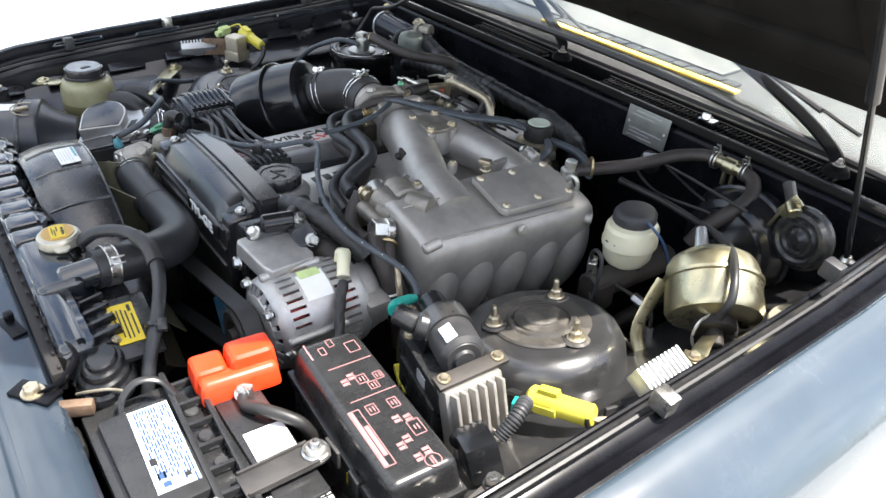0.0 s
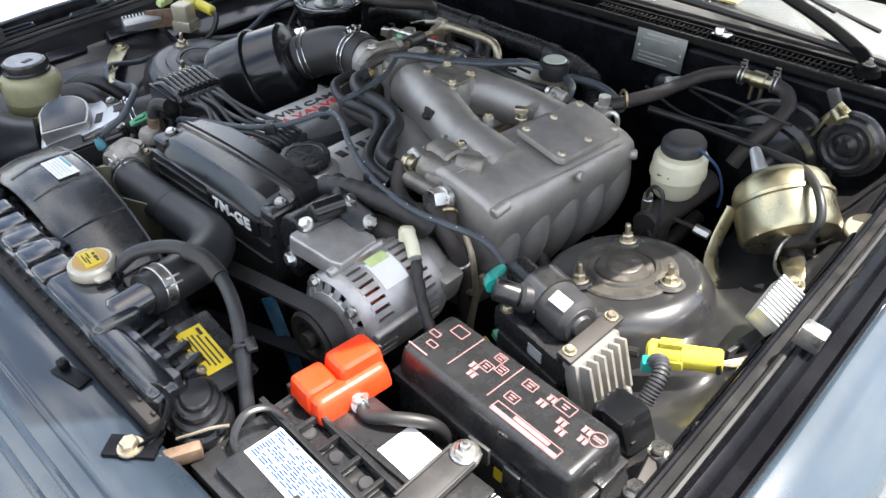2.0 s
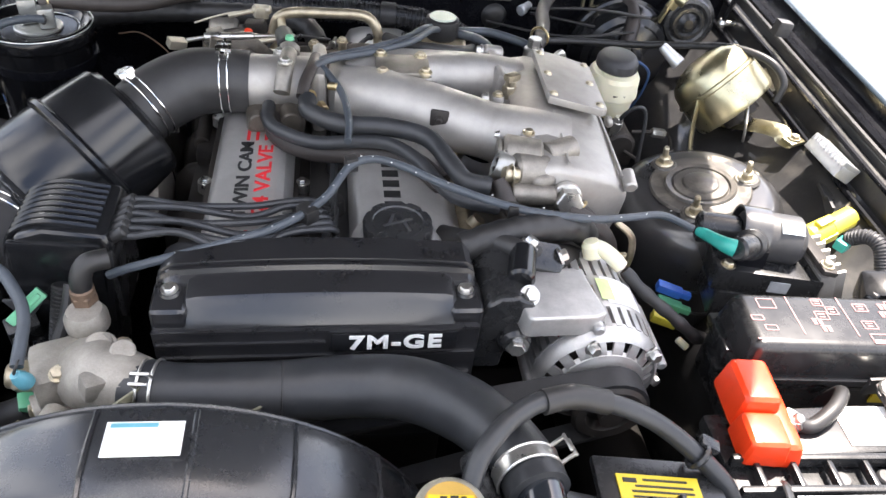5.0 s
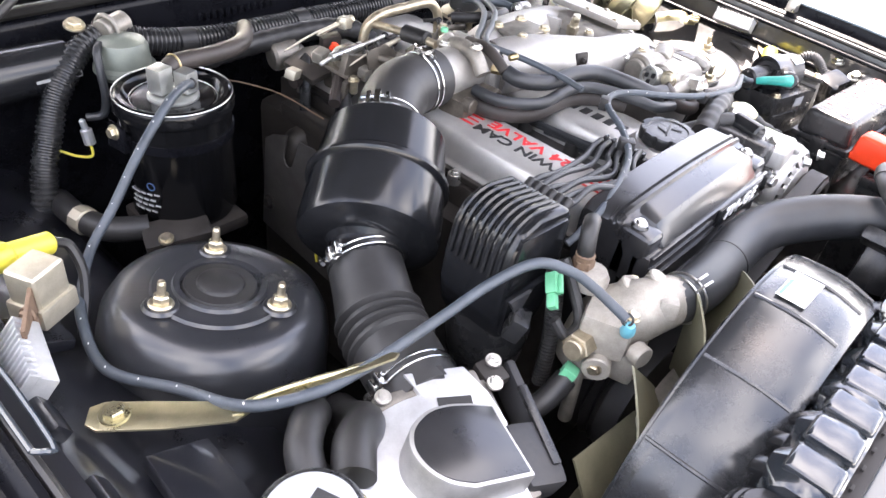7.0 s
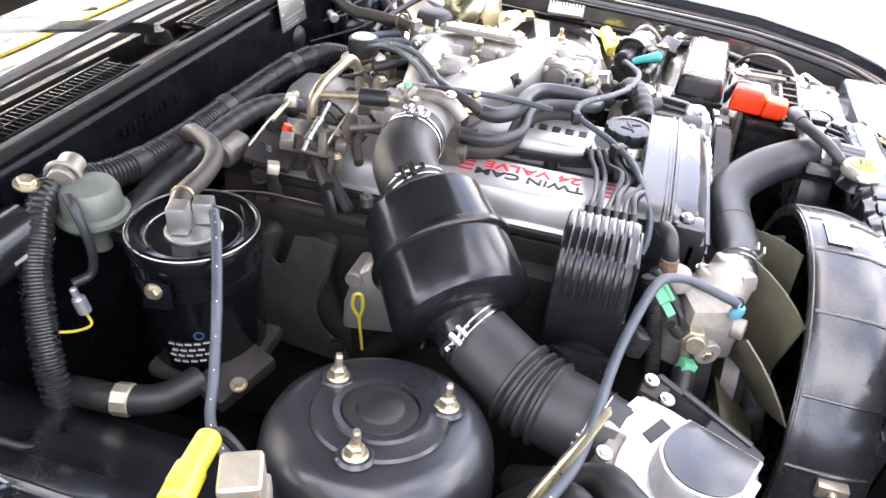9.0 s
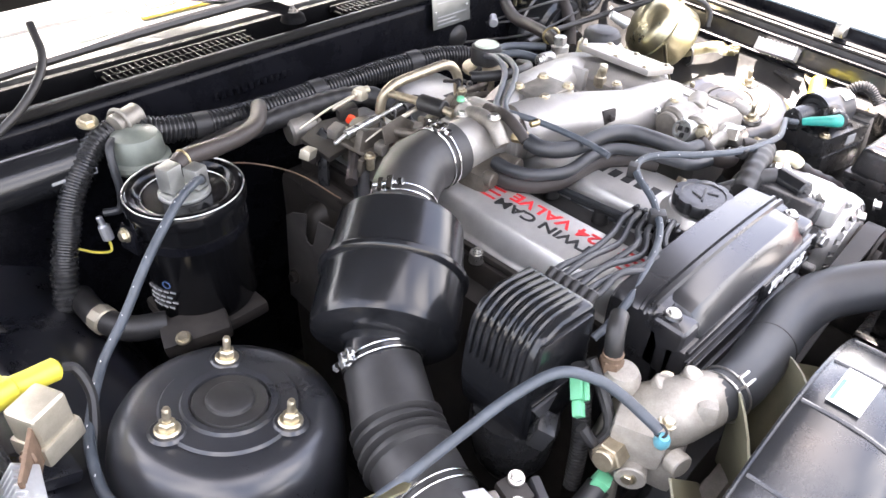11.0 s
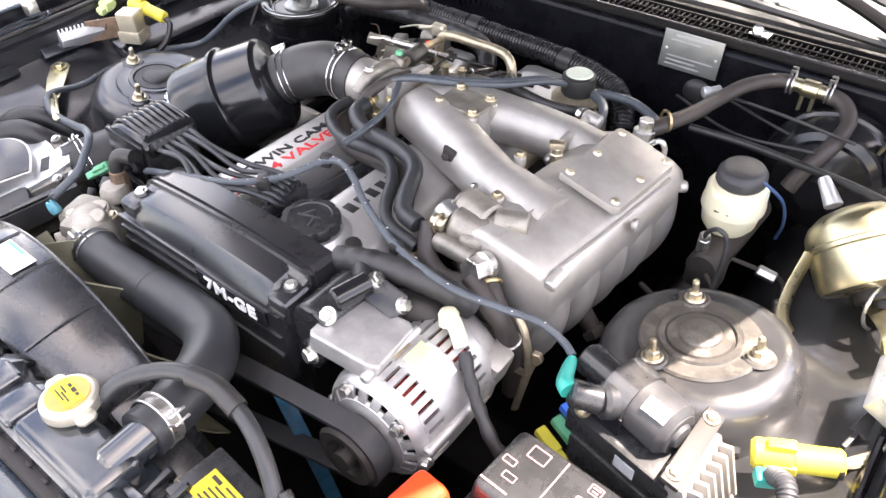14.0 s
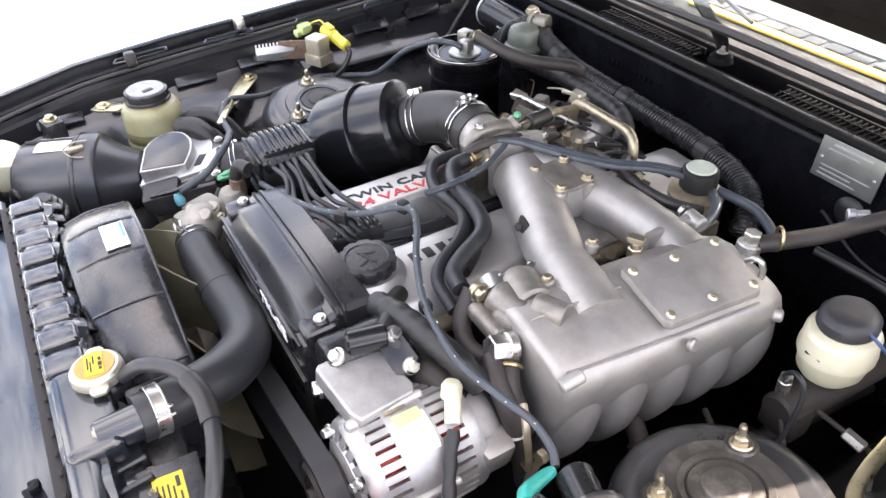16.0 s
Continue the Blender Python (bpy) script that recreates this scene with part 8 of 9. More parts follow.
can_ = thing("charcoal_canister", "glossy black charcoal canister with metal hose ports", "canister", at=(-0.414, 0.245, 0.74))
part("drum", lathe([(0, 0.908), (0.052, 0.908), (0.058, 0.912), (0.062, 0.918), (0.068, 0.9195), (0.0735, 0.917), (0.0755, 0.912), (0.0745, 0.900), (0.070, 0.896), (0.0695, 0.872), (0.0715, 0.870), (0.0695, 0.866), (0.0690, 0.755), (0.062, 0.742), (0, 0.740)], KM, 56), M_CAN, can_, "", 30)
part("rim_wire", merge(ring((-0.407, 0.268, 0.9185), (0, 0, 1), 0.0725, 0.0009, 48, 6), ring((-0.407, 0.268, 0.9095), (0, 0, 1), 0.0535, 0.0008, 40, 6)), M_STEEL, can_, "thin bright rim")
part("lid", lathe([(0, 0.0095), (0.050, 0.0095), (0.0515, 0.0085), (0, 0.0085)], Matrix.Translation((-0.407, 0.268, 0.9)), 40), M_CAN, can_, "glossy black sunken lid")
port = part("hose_port", merge(lathe([(0, 0.914), (0.030, 0.914), (0.032, 0.9125), (0.032, 0.910), (0.026, 0.908), (0, 0.908)], KM, 28), box((-0.418, 0.276, 0.932), (0.024, 0.022, 0.034), (0, 0, 18), 0.003), box((-0.391, 0.262, 0.929), (0.021, 0.022, 0.028), (0, 0, 18), 0.003)), M_PLATE, can_, "grey metal twin hose port")
part("clamp_band", merge(lathe([(0.0695, 0.862), (0.0718, 0.862), (0.0718, 0.874), (0.0695, 0.874), (0.0695, 0.862)], KM, 48), box((-0.482, 0.268, 0.868), (0.012, 0.024, 0.022), (0, 0, 8), 0.002)), M_BAY, can_, "black clamp band with a bolt")
part("emblem", ring((-0.4690, 0.2375, 0.812), (-0.89, -0.45, 0), 0.0052, 0.0008, 24, 6), M_LBLUE, can_, "small blue round maker's mark")
for i in range(4):
    for k in range(5 - i % 2):
        w_ = radians(178 + 8.5 * k + 3 * (i % 2))
        part("print", box((-0.407 + 0.0694 * math.cos(w_), 0.268 + 0.0694 * math.sin(w_), 0.796 - 0.0085 * i + 0.0012 * k), (0.0008, 0.0075, 0.0024), (0, 0, math.degrees(w_)), 0), M_GREY_PRINT, can_, "" if i + k else "illegible pale print")
part("canister_bracket", merge(box((-0.458, 0.205, 0.752), (0.085, 0.050, 0.022), (6, -6, -20), 0.005), box((-0.415, 0.255, 0.735), (0.12, 0.12, 0.02), bevel=0.006)), M_CARD, can_, "dusty mounting bracket")
part("band_bracket", merge(prism([(-0.016, -0.018), (0.018, -0.016), (0.016, 0.014), (-0.010, 0.018)], 0.004, axis((-0.486, 0.268, 0.878), (-1, -0.15, 0.1), (0.15, -1, 0)), 0.001)), M_BAY, can_)
part("band_bolt", hexhead((-0.490, 0.268, 0.884), (-1, -0.15, 0.1), 0.007, 0.007), M_BOLT, can_, "small gold bolt")
part("bracket_bolt", hexhead((-0.484, 0.184, 0.768), (-0.2, -0.2, 1), 0.007, 0.006), M_BOLT, can_)
part("foot_hose", tube([(-0.480, 0.240, 0.752), (-0.520, 0.258, 0.756), (-0.538, 0.298, 0.756), (-0.540, 0.340, 0.752), (-0.535, 0.38, 0.74)], 0.017, 16, 6), M_RUBBER, can_, "short black drain hose")
part("hose_joint", rod((-0.536, 0.286, 0.757), (-0.540, 0.306, 0.757), 0.0190, seg=10), M_RELAY, can_, "pale hose joint")

dia = thing("vacuum_valve", "green-grey vacuum diaphragm valve on the firewall", "vacuum valve", at=(-0.392, 0.415, 0.86))
DM = Matrix.Translation((-0.400, 0.408, -0.006))
part("dome", lathe([(0, 0.945), (0.012, 0.945), (0.016, 0.943), (0.030, 0.938), (0.034, 0.930), (0.036, 0.908), (0.041, 0.904), (0.042, 0.898), (0.036, 0.890), (0.014, 0.884), (0.012, 0.85), (0, 0.85)], DM, 36), M_GREENGREY, dia, "", 30)
part("top_joint", merge(rod((-0.415, 0.430, 0.938), (-0.375, 0.445, 0.940), 0.016, seg=18), ring((-0.405, 0.434, 0.939), (1, 0.35, 0), 0.019, 0.003, 24, 8)), M_CAST_DARK, dia, "dull metal hose joint")
part("valve_bolt", hexhead((-0.440, 0.452, 0.945), (0, -0.3, 1), 0.010, 0.008), M_BOLT, dia)
solid("vacuum_hose", tube([(-0.428, 0.412, 0.930), (-0.440, 0.396, 0.928), (-0.445, 0.384, 0.905), (-0.446, 0.380, 0.870), (-0.452, 0.384, 0.846), (-0.470, 0.395, 0.842)], 0.0056, 10, 6), M_RUBBER_GREY, "thin blue-grey vacuum hose beside the diaphragm", "hose", at=(-0.43, 0.405, 0.935), group="hoses")
drier = thing("receiver_drier", "glossy black cylinder clamped to the firewall", "receiver", at=(-0.52, 0.445, 0.83))
part("cylinder", rod((-0.600, 0.448, 0.900), (-0.455, 0.452, 0.895), 0.034, seg=32, bevel=0.006), M_PLASTIC_GLOSS, drier)
part("clamp_ring", lathe([(0.0345, -0.003), (0.0360, -0.003), (0.0360, 0.003), (0.0345, 0.003), (0.0345, -0.003)], axis((-0.590, 0.448, 0.900), (1, 0, 0)), 36), M_FINS, drier, "pale clamp ring")
part("print", merge(box((-0.50, 0.4165, 0.895), (0.03, 0.002, 0.004), bevel=0), box((-0.465, 0.4165, 0.895), (0.018, 0.002, 0.009), bevel=0)), M_GREY_PRINT, drier, "small illegible print")
part("bolt", hexhead((-0.615, 0.470, 0.935), (0, -1, 0.4), 0.010, 0.008), M_BRASS, drier)

wire = thing("single_plug", "clear plastic plug on a thin yellow wire", "connector", at=(-0.50, 0.345, 0.85))
part("plug", merge(rod((-0.479, 0.384, 0.832), (-0.478, 0.380, 0.810), 0.0080, seg=10), rod((-0.479, 0.384, 0.83), (-0.481, 0.386, 0.846), 0.0042)), M_FINS, wire)
part("yellow_wire", tube([(-0.478, 0.380, 0.811), (-0.482, 0.372, 0.797), (-0.500, 0.378, 0.800), (-0.520, 0.388, 0.812)], 0.0018, 6, 6), M_YELLOW, wire)

# left wing: relay, test connector and finned resistor
rel = thing("relay", "tan metal relay on a gold bracket with a yellow plug", "relay", at=(-0.645, 0.055, 0.82))
part("can", merge(box((-0.650, 0.078, 0.876), (0.040, 0.036, 0.040), (0, 0, 25), 0.006, 3), box((-0.650, 0.078, 0.848), (0.046, 0.042, 0.024), (0, 0, 25), 0.004)), M_RELAY, rel, "tan metal relay can")
part("bracket", merge(box((-0.670, 0.045, 0.867), (0.004, 0.085, 0.040), (0, 0, -28), 0.001), hexhead((-0.674, 0.042, 0.872), (-0.9, -0.4, 0.1), 0.006, 0.006)), M_RUST, rel, "rusty tan bracket plate")
part("yellow_plug", merge(rod((-0.692, 0.112, 0.889), (-0.655, 0.121, 0.882), 0.0140, seg=20, bevel=0.003), rod((-0.660, 0.120, 0.883), (-0.614, 0.130, 0.872), 0.0118, seg=20, bevel=0.003), box((-0.672, 0.117, 0.901), (0.026, 0.014, 0.006), (0, 12, 12), 0.002)), M_YELLOW, rel, "yellow plastic plug")
part("pale_plug", merge(box((-0.724, 0.080, 0.888), (0.020, 0.030, 0.020), (0, 10, 20), 0.004), box((-0.718, 0.062, 0.883), (0.014, 0.016, 0.014), (0, 10, 20), 0.003)), M_LIME, rel, "pale lime plug")
part("wire", tube([(-0.690, 0.114, 0.890), (-0.708, 0.106, 0.898), (-0.722, 0.090, 0.892)], 0.0022, 6, 5), M_RUBBER, rel)
part("plug_tail", tube([(-0.612, 0.130, 0.871), (-0.600, 0.128, 0.862), (-0.598, 0.112, 0.838), (-0.61, 0.09, 0.815), (-0.625, 0.075, 0.79)], 0.0055, 8, 6), M_RUBBER, rel)
part("yellow_lead", tube([(-0.690, 0.116, 0.894), (-0.708, 0.112, 0.904), (-0.724, 0.094, 0.896)], 0.0020, 6, 5), M_YELLOW, rel)


def finned(name, label, c, rotz, tilt, n=11):
    r = thing(name, label, "resistor", at=(c[0], c[1], c[2] - 0.03), group="finned resistors")
    m = Matrix.Translation(c) @ pose(0, 0, 0, 0, tilt, rotz)
    b = box((0, 0, 0), (0.032, 0.080, 0.018), bevel=0.002)
    b.transform(m)
    part("body", b, M_FINS, r)
    for i in range(n):
        f = box((0, -0.0375 + 0.075 * i / (n - 1), 0.011), (0.034, 0.0034, 0.010), bevel=0.001)
        f.transform(m)
        part("fin", f, M_FINS, r)
    return r


finned("finned_resistor", "ribbed aluminium resistor block on the inner wing", (-0.714, -0.018, 0.866), -12, -52)


# ---- right wing ----
finned("finned_resistor", "bright ribbed aluminium resistor block beside the gold servo", (0.709, 0.016, 0.872), 2, 28)
rs = thing("yellow_connector", "large yellow plastic connector with bare wires", "connector", at=(0.65, -0.10, 0.80))
part("shell", merge(rod((0.622, -0.110, 0.830), (0.660, -0.096, 0.838), 0.0160, seg=22, bevel=0.004), rod((0.656, -0.098, 0.837), (0.700, -0.080, 0.845), 0.0145, seg=22, bevel=0.003), box((0.645, -0.102, 0.853), (0.026, 0.012, 0.007), (0, -12, 20), 0.002), box((0.652, -0.113, 0.833), (0.030, 0.008, 0.012), (0, -12, 20), 0.002)), M_YELLOW, rs)
part("wires", merge(*[tube([(0.694, -0.085 + 0.004 * i, 0.842 - 0.003 * i), (0.712, -0.068 + 0.005 * i, 0.838), (0.726, -0.040, 0.838 + 0.004 * i), (0.722, -0.012, 0.842)], 0.0024, 6, 5) for i in range(4)]), M_BEIGE, rs, "thin tan wires")
part("seal", rod((0.694, -0.0845, 0.842), (0.700, -0.082, 0.8435), 0.0135), M_CARD, rs)
part("tail", tube([(0.614, -0.115, 0.826), (0.596, -0.12, 0.820), (0.59, -0.13, 0.80), (0.60, -0.14, 0.77)], 0.006, 8, 5), M_RUBBER, rs)
base = thing("resistor_bracket", "dark steel bracket on the inner wing", "bracket", at=(0.715, -0.01, 0.80))
part("plate", merge(box((0.716, -0.014, 0.832), (0.040, 0.034, 0.006), (0, 15, -14), 0.002), box((0.700, -0.028, 0.818), (0.005, 0.05, 0.040), (0, 0, -14), 0.001)), M_PLASTIC_GREY, base)

servo = thing("vacuum_servo", "gold chromated vacuum servo drum on a bracket", "vacuum servo", at=(0.63, 0.20, 0.79))
vm = axis((0.596, 0.262, 0.902), (0.62, -0.56, -0.55))
part("drum", lathe([(0, 0.0), (0.020, 0.001), (0.042, 0.007), (0.058, 0.018), (0.064, 0.028), (0.067, 0.046), (0.070, 0.048), (0.070, 0.053), (0.067, 0.055), (0.068, 0.096), (0.064, 0.104), (0.040, 0.108), (0, 0.108)], vm, 52), M_GOLD, servo, "", 30)
part("linkage", merge(rod(vm @ Vector((0, 0, 0.105)), vm @ Vector((0, 0, 0.122)), 0.030, seg=24), rod(vm @ Vector((0, 0, 0.12)), vm @ Vector((0, 0, 0.145)), 0.012), box(vm @ Vector((0.01, -0.03, 0.13)), (0.03, 0.012, 0.03), bevel=0.004)), M_CARD, servo, "dark linkage behind the drum")
part("wire_ring", merge(ring(vm @ Vector((0, 0, 0.128)), (0.86, -0.42, 0.2), 0.034, 0.0024, 28, 8)), M_STEEL, servo)
part("bracket", merge(tube([vm @ Vector((-0.02, -0.068, 0.035)), vm @ Vector((-0.012, -0.072, 0.085)), (0.690, 0.140, 0.848), (0.700, 0.112, 0.846), (0.704, 0.092, 0.850)], 0.014, 8, 5, flat=0.25), tube([vm @ Vector((-0.062, 0.03, 0.05)), (0.575, 0.165, 0.82), (0.580, 0.150, 0.785), (0.60, 0.145, 0.76)], 0.010, 8, 5, flat=0.3), box((0.704, 0.098, 0.852), (0.030, 0.022, 0.006), (0, 0, 20), 0.002)), M_GOLD, servo, "gold strap bracket")
part("bracket_bolt", hexhead((0.704, 0.098, 0.856), (0, 0, 1), 0.007, 0.006), M_BOLT, servo)
disc = thing("round_bracket", "sunlit tan metal disc by the wing", "bracket", at=(0.735, 0.255, 0.86))
part("disc", merge(lathe([(0.0, 0.004), (0.026, 0.004), (0.028, 0.002), (0.028, -0.002), (0, -0.002)], axis((0.735, 0.262, 0.868), (-0.1, -0.3, 1)), 28), *[box((0.735 + 0.012 * math.cos(a), 0.262 + 0.012 * math.sin(a), 0.8735), (0.008, 0.004, 0.002), (0, 0, math.degrees(a)), 0.0005) for a in (0.3, 2.3, 4.4)]), M_RELAY, disc)
part("stem", rod((0.735, 0.262, 0.866), (0.742, 0.27, 0.82), 0.008), M_CARD, disc)

# ---- brakes ----
master = thing("brake_master", "cast brake master cylinder with steel pipes", "master cylinder", at=(0.47, 0.24, 0.76))
part("cylinder", merge(rod((0.470, 0.355, 0.790), (0.462, 0.165, 0.790), 0.024, seg=24, bevel=0.004), rod((0.470, 0.26, 0.79), (0.470, 0.26, 0.83), 0.016), box((0.464, 0.185, 0.778), (0.05, 0.04, 0.05), bevel=0.01)), M_CARD, master, "dark cast cylinder")
part("bleed_plug", merge(rod((0.452, 0.180, 0.80), (0.452, 0.178, 0.832), 0.008), hexhead((0.452, 0.178, 0.83), (0, 0, 1), 0.008, 0.010, False)), M_STEEL, master)
for k, pts in enumerate(([(0.452, 0.182, 0.822), (0.455, 0.168, 0.850), (0.470, 0.160, 0.868), (0.485, 0.158, 0.855), (0.488, 0.150, 0.80), (0.485, 0.13, 0.74)], [(0.49, 0.20, 0.80), (0.53, 0.20, 0.80), (0.56, 0.205, 0.79), (0.575, 0.19, 0.74)], [(0.47, 0.165, 0.785), (0.51, 0.135, 0.775), (0.57, 0.135, 0.775), (0.60, 0.15, 0.75)])):
    part("brake_pipe", tube(pts, 0.0032, 8, 7), M_CARD if k else M_RUBBER_GREY, master, "bent steel brake pipe")
for b_ in (rod((0.525, 0.20, 0.80), (0.550, 0.203, 0.795), 0.008, seg=6), rod((0.565, 0.20, 0.765), (0.575, 0.19, 0.738), 0.009, seg=6)):
    part("pipe_union", b_, M_STEEL, master, "plated pipe union")
resv = thing("brake_reservoir", "cream translucent brake fluid reservoir with a black cap", "fluid reservoir", at=(0.466, 0.258, 0.81))
RM = Matrix.Translation((0.468, 0.262, 0)) @ Matrix.Diagonal((0.90, 1.02, 1, 1))
part("bottle", lathe([(0, 0.888), (0.030, 0.888), (0.033, 0.884), (0.041, 0.882), (0.045, 0.876), (0.046, 0.858), (0.0475, 0.854), (0.0475, 0.847), (0.044, 0.844), (0.041, 0.822), (0.034, 0.812), (0.018, 0.806), (0, 0.806)], RM, 40), M_RESIN, resv, "", 30)
part("cap", lathe([(0, 0.9095), (0.026, 0.9095), (0.031, 0.9075), (0.036, 0.901), (0.037, 0.890), (0.035, 0.887), (0, 0.887)], RM, 40), M_PLASTIC_GREY, resv, "dusty black screw cap")
part("sensor_lead", tube([(0.478, 0.258, 0.905), (0.505, 0.255, 0.898), (0.528, 0.265, 0.875), (0.535, 0.285, 0.83), (0.53, 0.30, 0.79)], 0.0022, 6, 6), M_LBLUE, resv, "thin blue sensor lead")
part("level_mark", box((0.466, 0.2165, 0.858), (0.02, 0.002, 0.002), bevel=0), M_INK, resv)
boost = thing("brake_booster", "glossy black brake booster drum on the firewall", "brake booster", at=(0.515, 0.42, 0.74))
bmx = axis((0.535, 0.482, 0.825), (0.0, -1.0, 0.03)) @ Matrix.Diagonal((0.78, 0.78, 0.9, 1))
part("drum", lathe([(0, 0.0), (0.112, 0.0), (0.120, 0.008), (0.122, 0.030), (0.126, 0.033), (0.126, 0.040), (0.120, 0.043), (0.116, 0.060), (0.104, 0.078), (0.090, 0.084), (0.086, 0.092), (0.060, 0.100), (0.040, 0.108), (0.03, 0.13), (0, 0.13)], bmx, 56), M_PLASTIC_GLOSS, boost, "", 30)
part("clear_tip", merge(rod((0.548, 0.300, 0.905), (0.575, 0.275, 0.885), 0.008, 0.012, 12)), M_FINS, boost, "pale connector tip")

# horn
horn = thing("horn", "black disc horn on a yellow-plated bracket", "horn", at=(0.664, 0.44, 0.83))
hmx = axis((0.664, 0.462, 0.882), (-0.1, -1, 0.12))
part("disc", lathe([(0, 0.030), (0.008, 0.030), (0.012, 0.026), (0.018, 0.022), (0.022, 0.026), (0.027, 0.026), (0.031, 0.020), (0.036, 0.023), (0.042, 0.022), (0.046, 0.014), (0.051, 0.012), (0.052, 0.006), (0.048, 0.0), (0.03, -0.01), (0, -0.012)], hmx, 48), M_PLASTIC, horn, "", 40)
part("bracket", merge(box((0.632, 0.448, 0.925), (0.020, 0.006, 0.040), (0, 30, 0), 0.001), rod((0.630, 0.452, 0.930), (0.646, 0.440, 0.922), 0.011, seg=12), box((0.618, 0.450, 0.905), (0.005, 0.012, 0.05), (0, 20, 0), 0.001)), M_GOLD, horn, "yellow-plated bracket")
part("spade", box((0.622, 0.452, 0.948), (0.016, 0.012, 0.030), (0, -30, 0), 0.003), M_PLASTIC_GREY, horn)

# ---- firewall fittings ----
valve = thing("heater_valve", "gold heater hose joint with bright clamps on the firewall", "hose joint", at=(0.462, 0.478, 0.91))
part("joint", merge(rod((0.435, 0.474, 0.934), (0.500, 0.478, 0.931), 0.0105, seg=18), rod((0.456, 0.475, 0.933), (0.480, 0.477, 0.932), 0.0135, seg=18), *[box((0.468 + 0.008 * s, 0.478, 0.912), (0.005, 0.008, 0.036), bevel=0.001) for s in (-1, 1)]), M_GOLD, valve)
for x, y in ((0.440, 0.4742), (0.495, 0.4775)):
    band_clamp(valve, (x, y, 0.9325), (1, 0.06, 0), 0.0135, (0, -0.3, 1), 0.009)
hose("heater_hose", [(0.318, 0.252, 0.915), (0.334, 0.285, 0.917), (0.352, 0.345, 0.915), (0.362, 0.395, 0.915), (0.385, 0.440, 0.926), (0.420, 0.470, 0.934), (0.442, 0.474, 0.934)], 0.0112, M_BROWN, "brown-black rubber heater hose to the firewall joint")
hose("heater_hose", [(0.494, 0.477, 0.931), (0.520, 0.468, 0.927), (0.537, 0.440, 0.914), (0.532, 0.400, 0.894), (0.515, 0.372, 0.868), (0.503, 0.355, 0.835)], 0.0125, M_BROWN, "brown-black rubber heater hose bending down by the booster")
part("union_clamp", ring((0.330, 0.280, 0.921), (0.6, 0.8, 0), 0.0145, 0.0022, 20, 6), M_BRASS, valve)
idp = thing("identity_plate", "stamped grey metal identity plate riveted to the firewall", "plate", at=(0.276, 0.488, 0.90))
im = Matrix.Translation((0.2765, 0.4845, 0.928)) @ pose(0, 0, 0, 84, 0, 0)
q = box((0, 0, 0.001), (0.100, 0.062, 0.002), bevel=0.0006)
q.transform(im)
part("plate", q, M_IDPLATE, idp)
part("stamping", bars(im @ Matrix.Translation((0, 0, 0.0019)), [(0, 0.024, 0.06, 0.003), (-0.012, 0.016, 0.05, 0.002), (0, -0.010, 0.078, 0.002), (-0.014, -0.017, 0.050, 0.002), (-0.01, -0.024, 0.06, 0.002)]), M_GREY_PRINT, idp, "illegible stamped rows")
for dx in (-0.042, 0.042):
    part("rivet", lathe([(0, 0.0035), (0.002, 0.003), (0.003, 0.0018), (0, 0.001)], im @ Matrix.Translation((dx, 0.0, 0)), 12), M_STEEL, idp)
num = thing("stamped_number", "row of shallow stamped marks on the firewall", "stamping", at=(-0.16, 0.487, 0.90))
for i in range(12):
    part("stamped_bar", box((-0.235 + 0.0125 * i, 0.4846, 0.905), (0.008, 0.0016, 0.013), (-3, 0, 0), 0.0006), M_BAY, num)
loom = thing("wiring_loom", "black corrugated wiring loom along the firewall", "wiring loom", at=(-0.40, 0.44, 0.90))
part("conduit", tube([(-0.405, 0.446, 0.932), (-0.36, 0.430, 0.914), (-0.28, 0.418, 0.902), (-0.18, 0.413, 0.898), (-0.05, 0.410, 0.896), (0.07, 0.405, 0.895), (0.16, 0.392, 0.892)], 0.0185, 16, 8, ribs=(0.0062, 0.0028)), M_PLASTIC, loom, "split corrugated conduit")
part("conduit_end", tube([(0.15, 0.394, 0.892), (0.20, 0.378, 0.886), (0.232, 0.352, 0.872), (0.245, 0.33, 0.85)], 0.018, 14, 6, ribs=(0.0062, 0.0028)), M_PLASTIC, loom)
for p, n in (((-0.30, 0.420, 0.9035), (1, -0.1, -0.1)), ((-0.10, 0.4115, 0.897), (1, -0.02, 0)), ((0.10, 0.402, 0.8942), (1, -0.1, 0))):
    part("tape", lathe([(0.0200, -0.012), (0.0206, -0.012), (0.0206, 0.012), (0.0200, 0.012), (0.0200, -0.012)], axis(p, n), 24), M_RUBBER, loom, "black tape binding")
part("branch", tube([(-0.408, 0.446, 0.930), (-0.440, 0.440, 0.920), (-0.470, 0.425, 0.900), (-0.500, 0.412, 0.868), (-0.524, 0.396, 0.826), (-0.545, 0.380, 0.786), (-0.560, 0.365, 0.74)], 0.0165, 16, 8, ribs=(0.0075, 0.0020)), M_PLASTIC, loom, "taped branch running down")
hose("wrapped_pipe", [(-0.395, 0.385, 0.860), (-0.36, 0.390, 0.875), (-0.27, 0.388, 0.888), (-0.17, 0.384, 0.893), (-0.08, 0.372, 0.895), (-0.035, 0.352, 0.890), (-0.015, 0.325, 0.875)], 0.0165, M_RUBBER, "tape-wrapped black heater pipe along the firewall", ribs=(0.022, 0.0012))
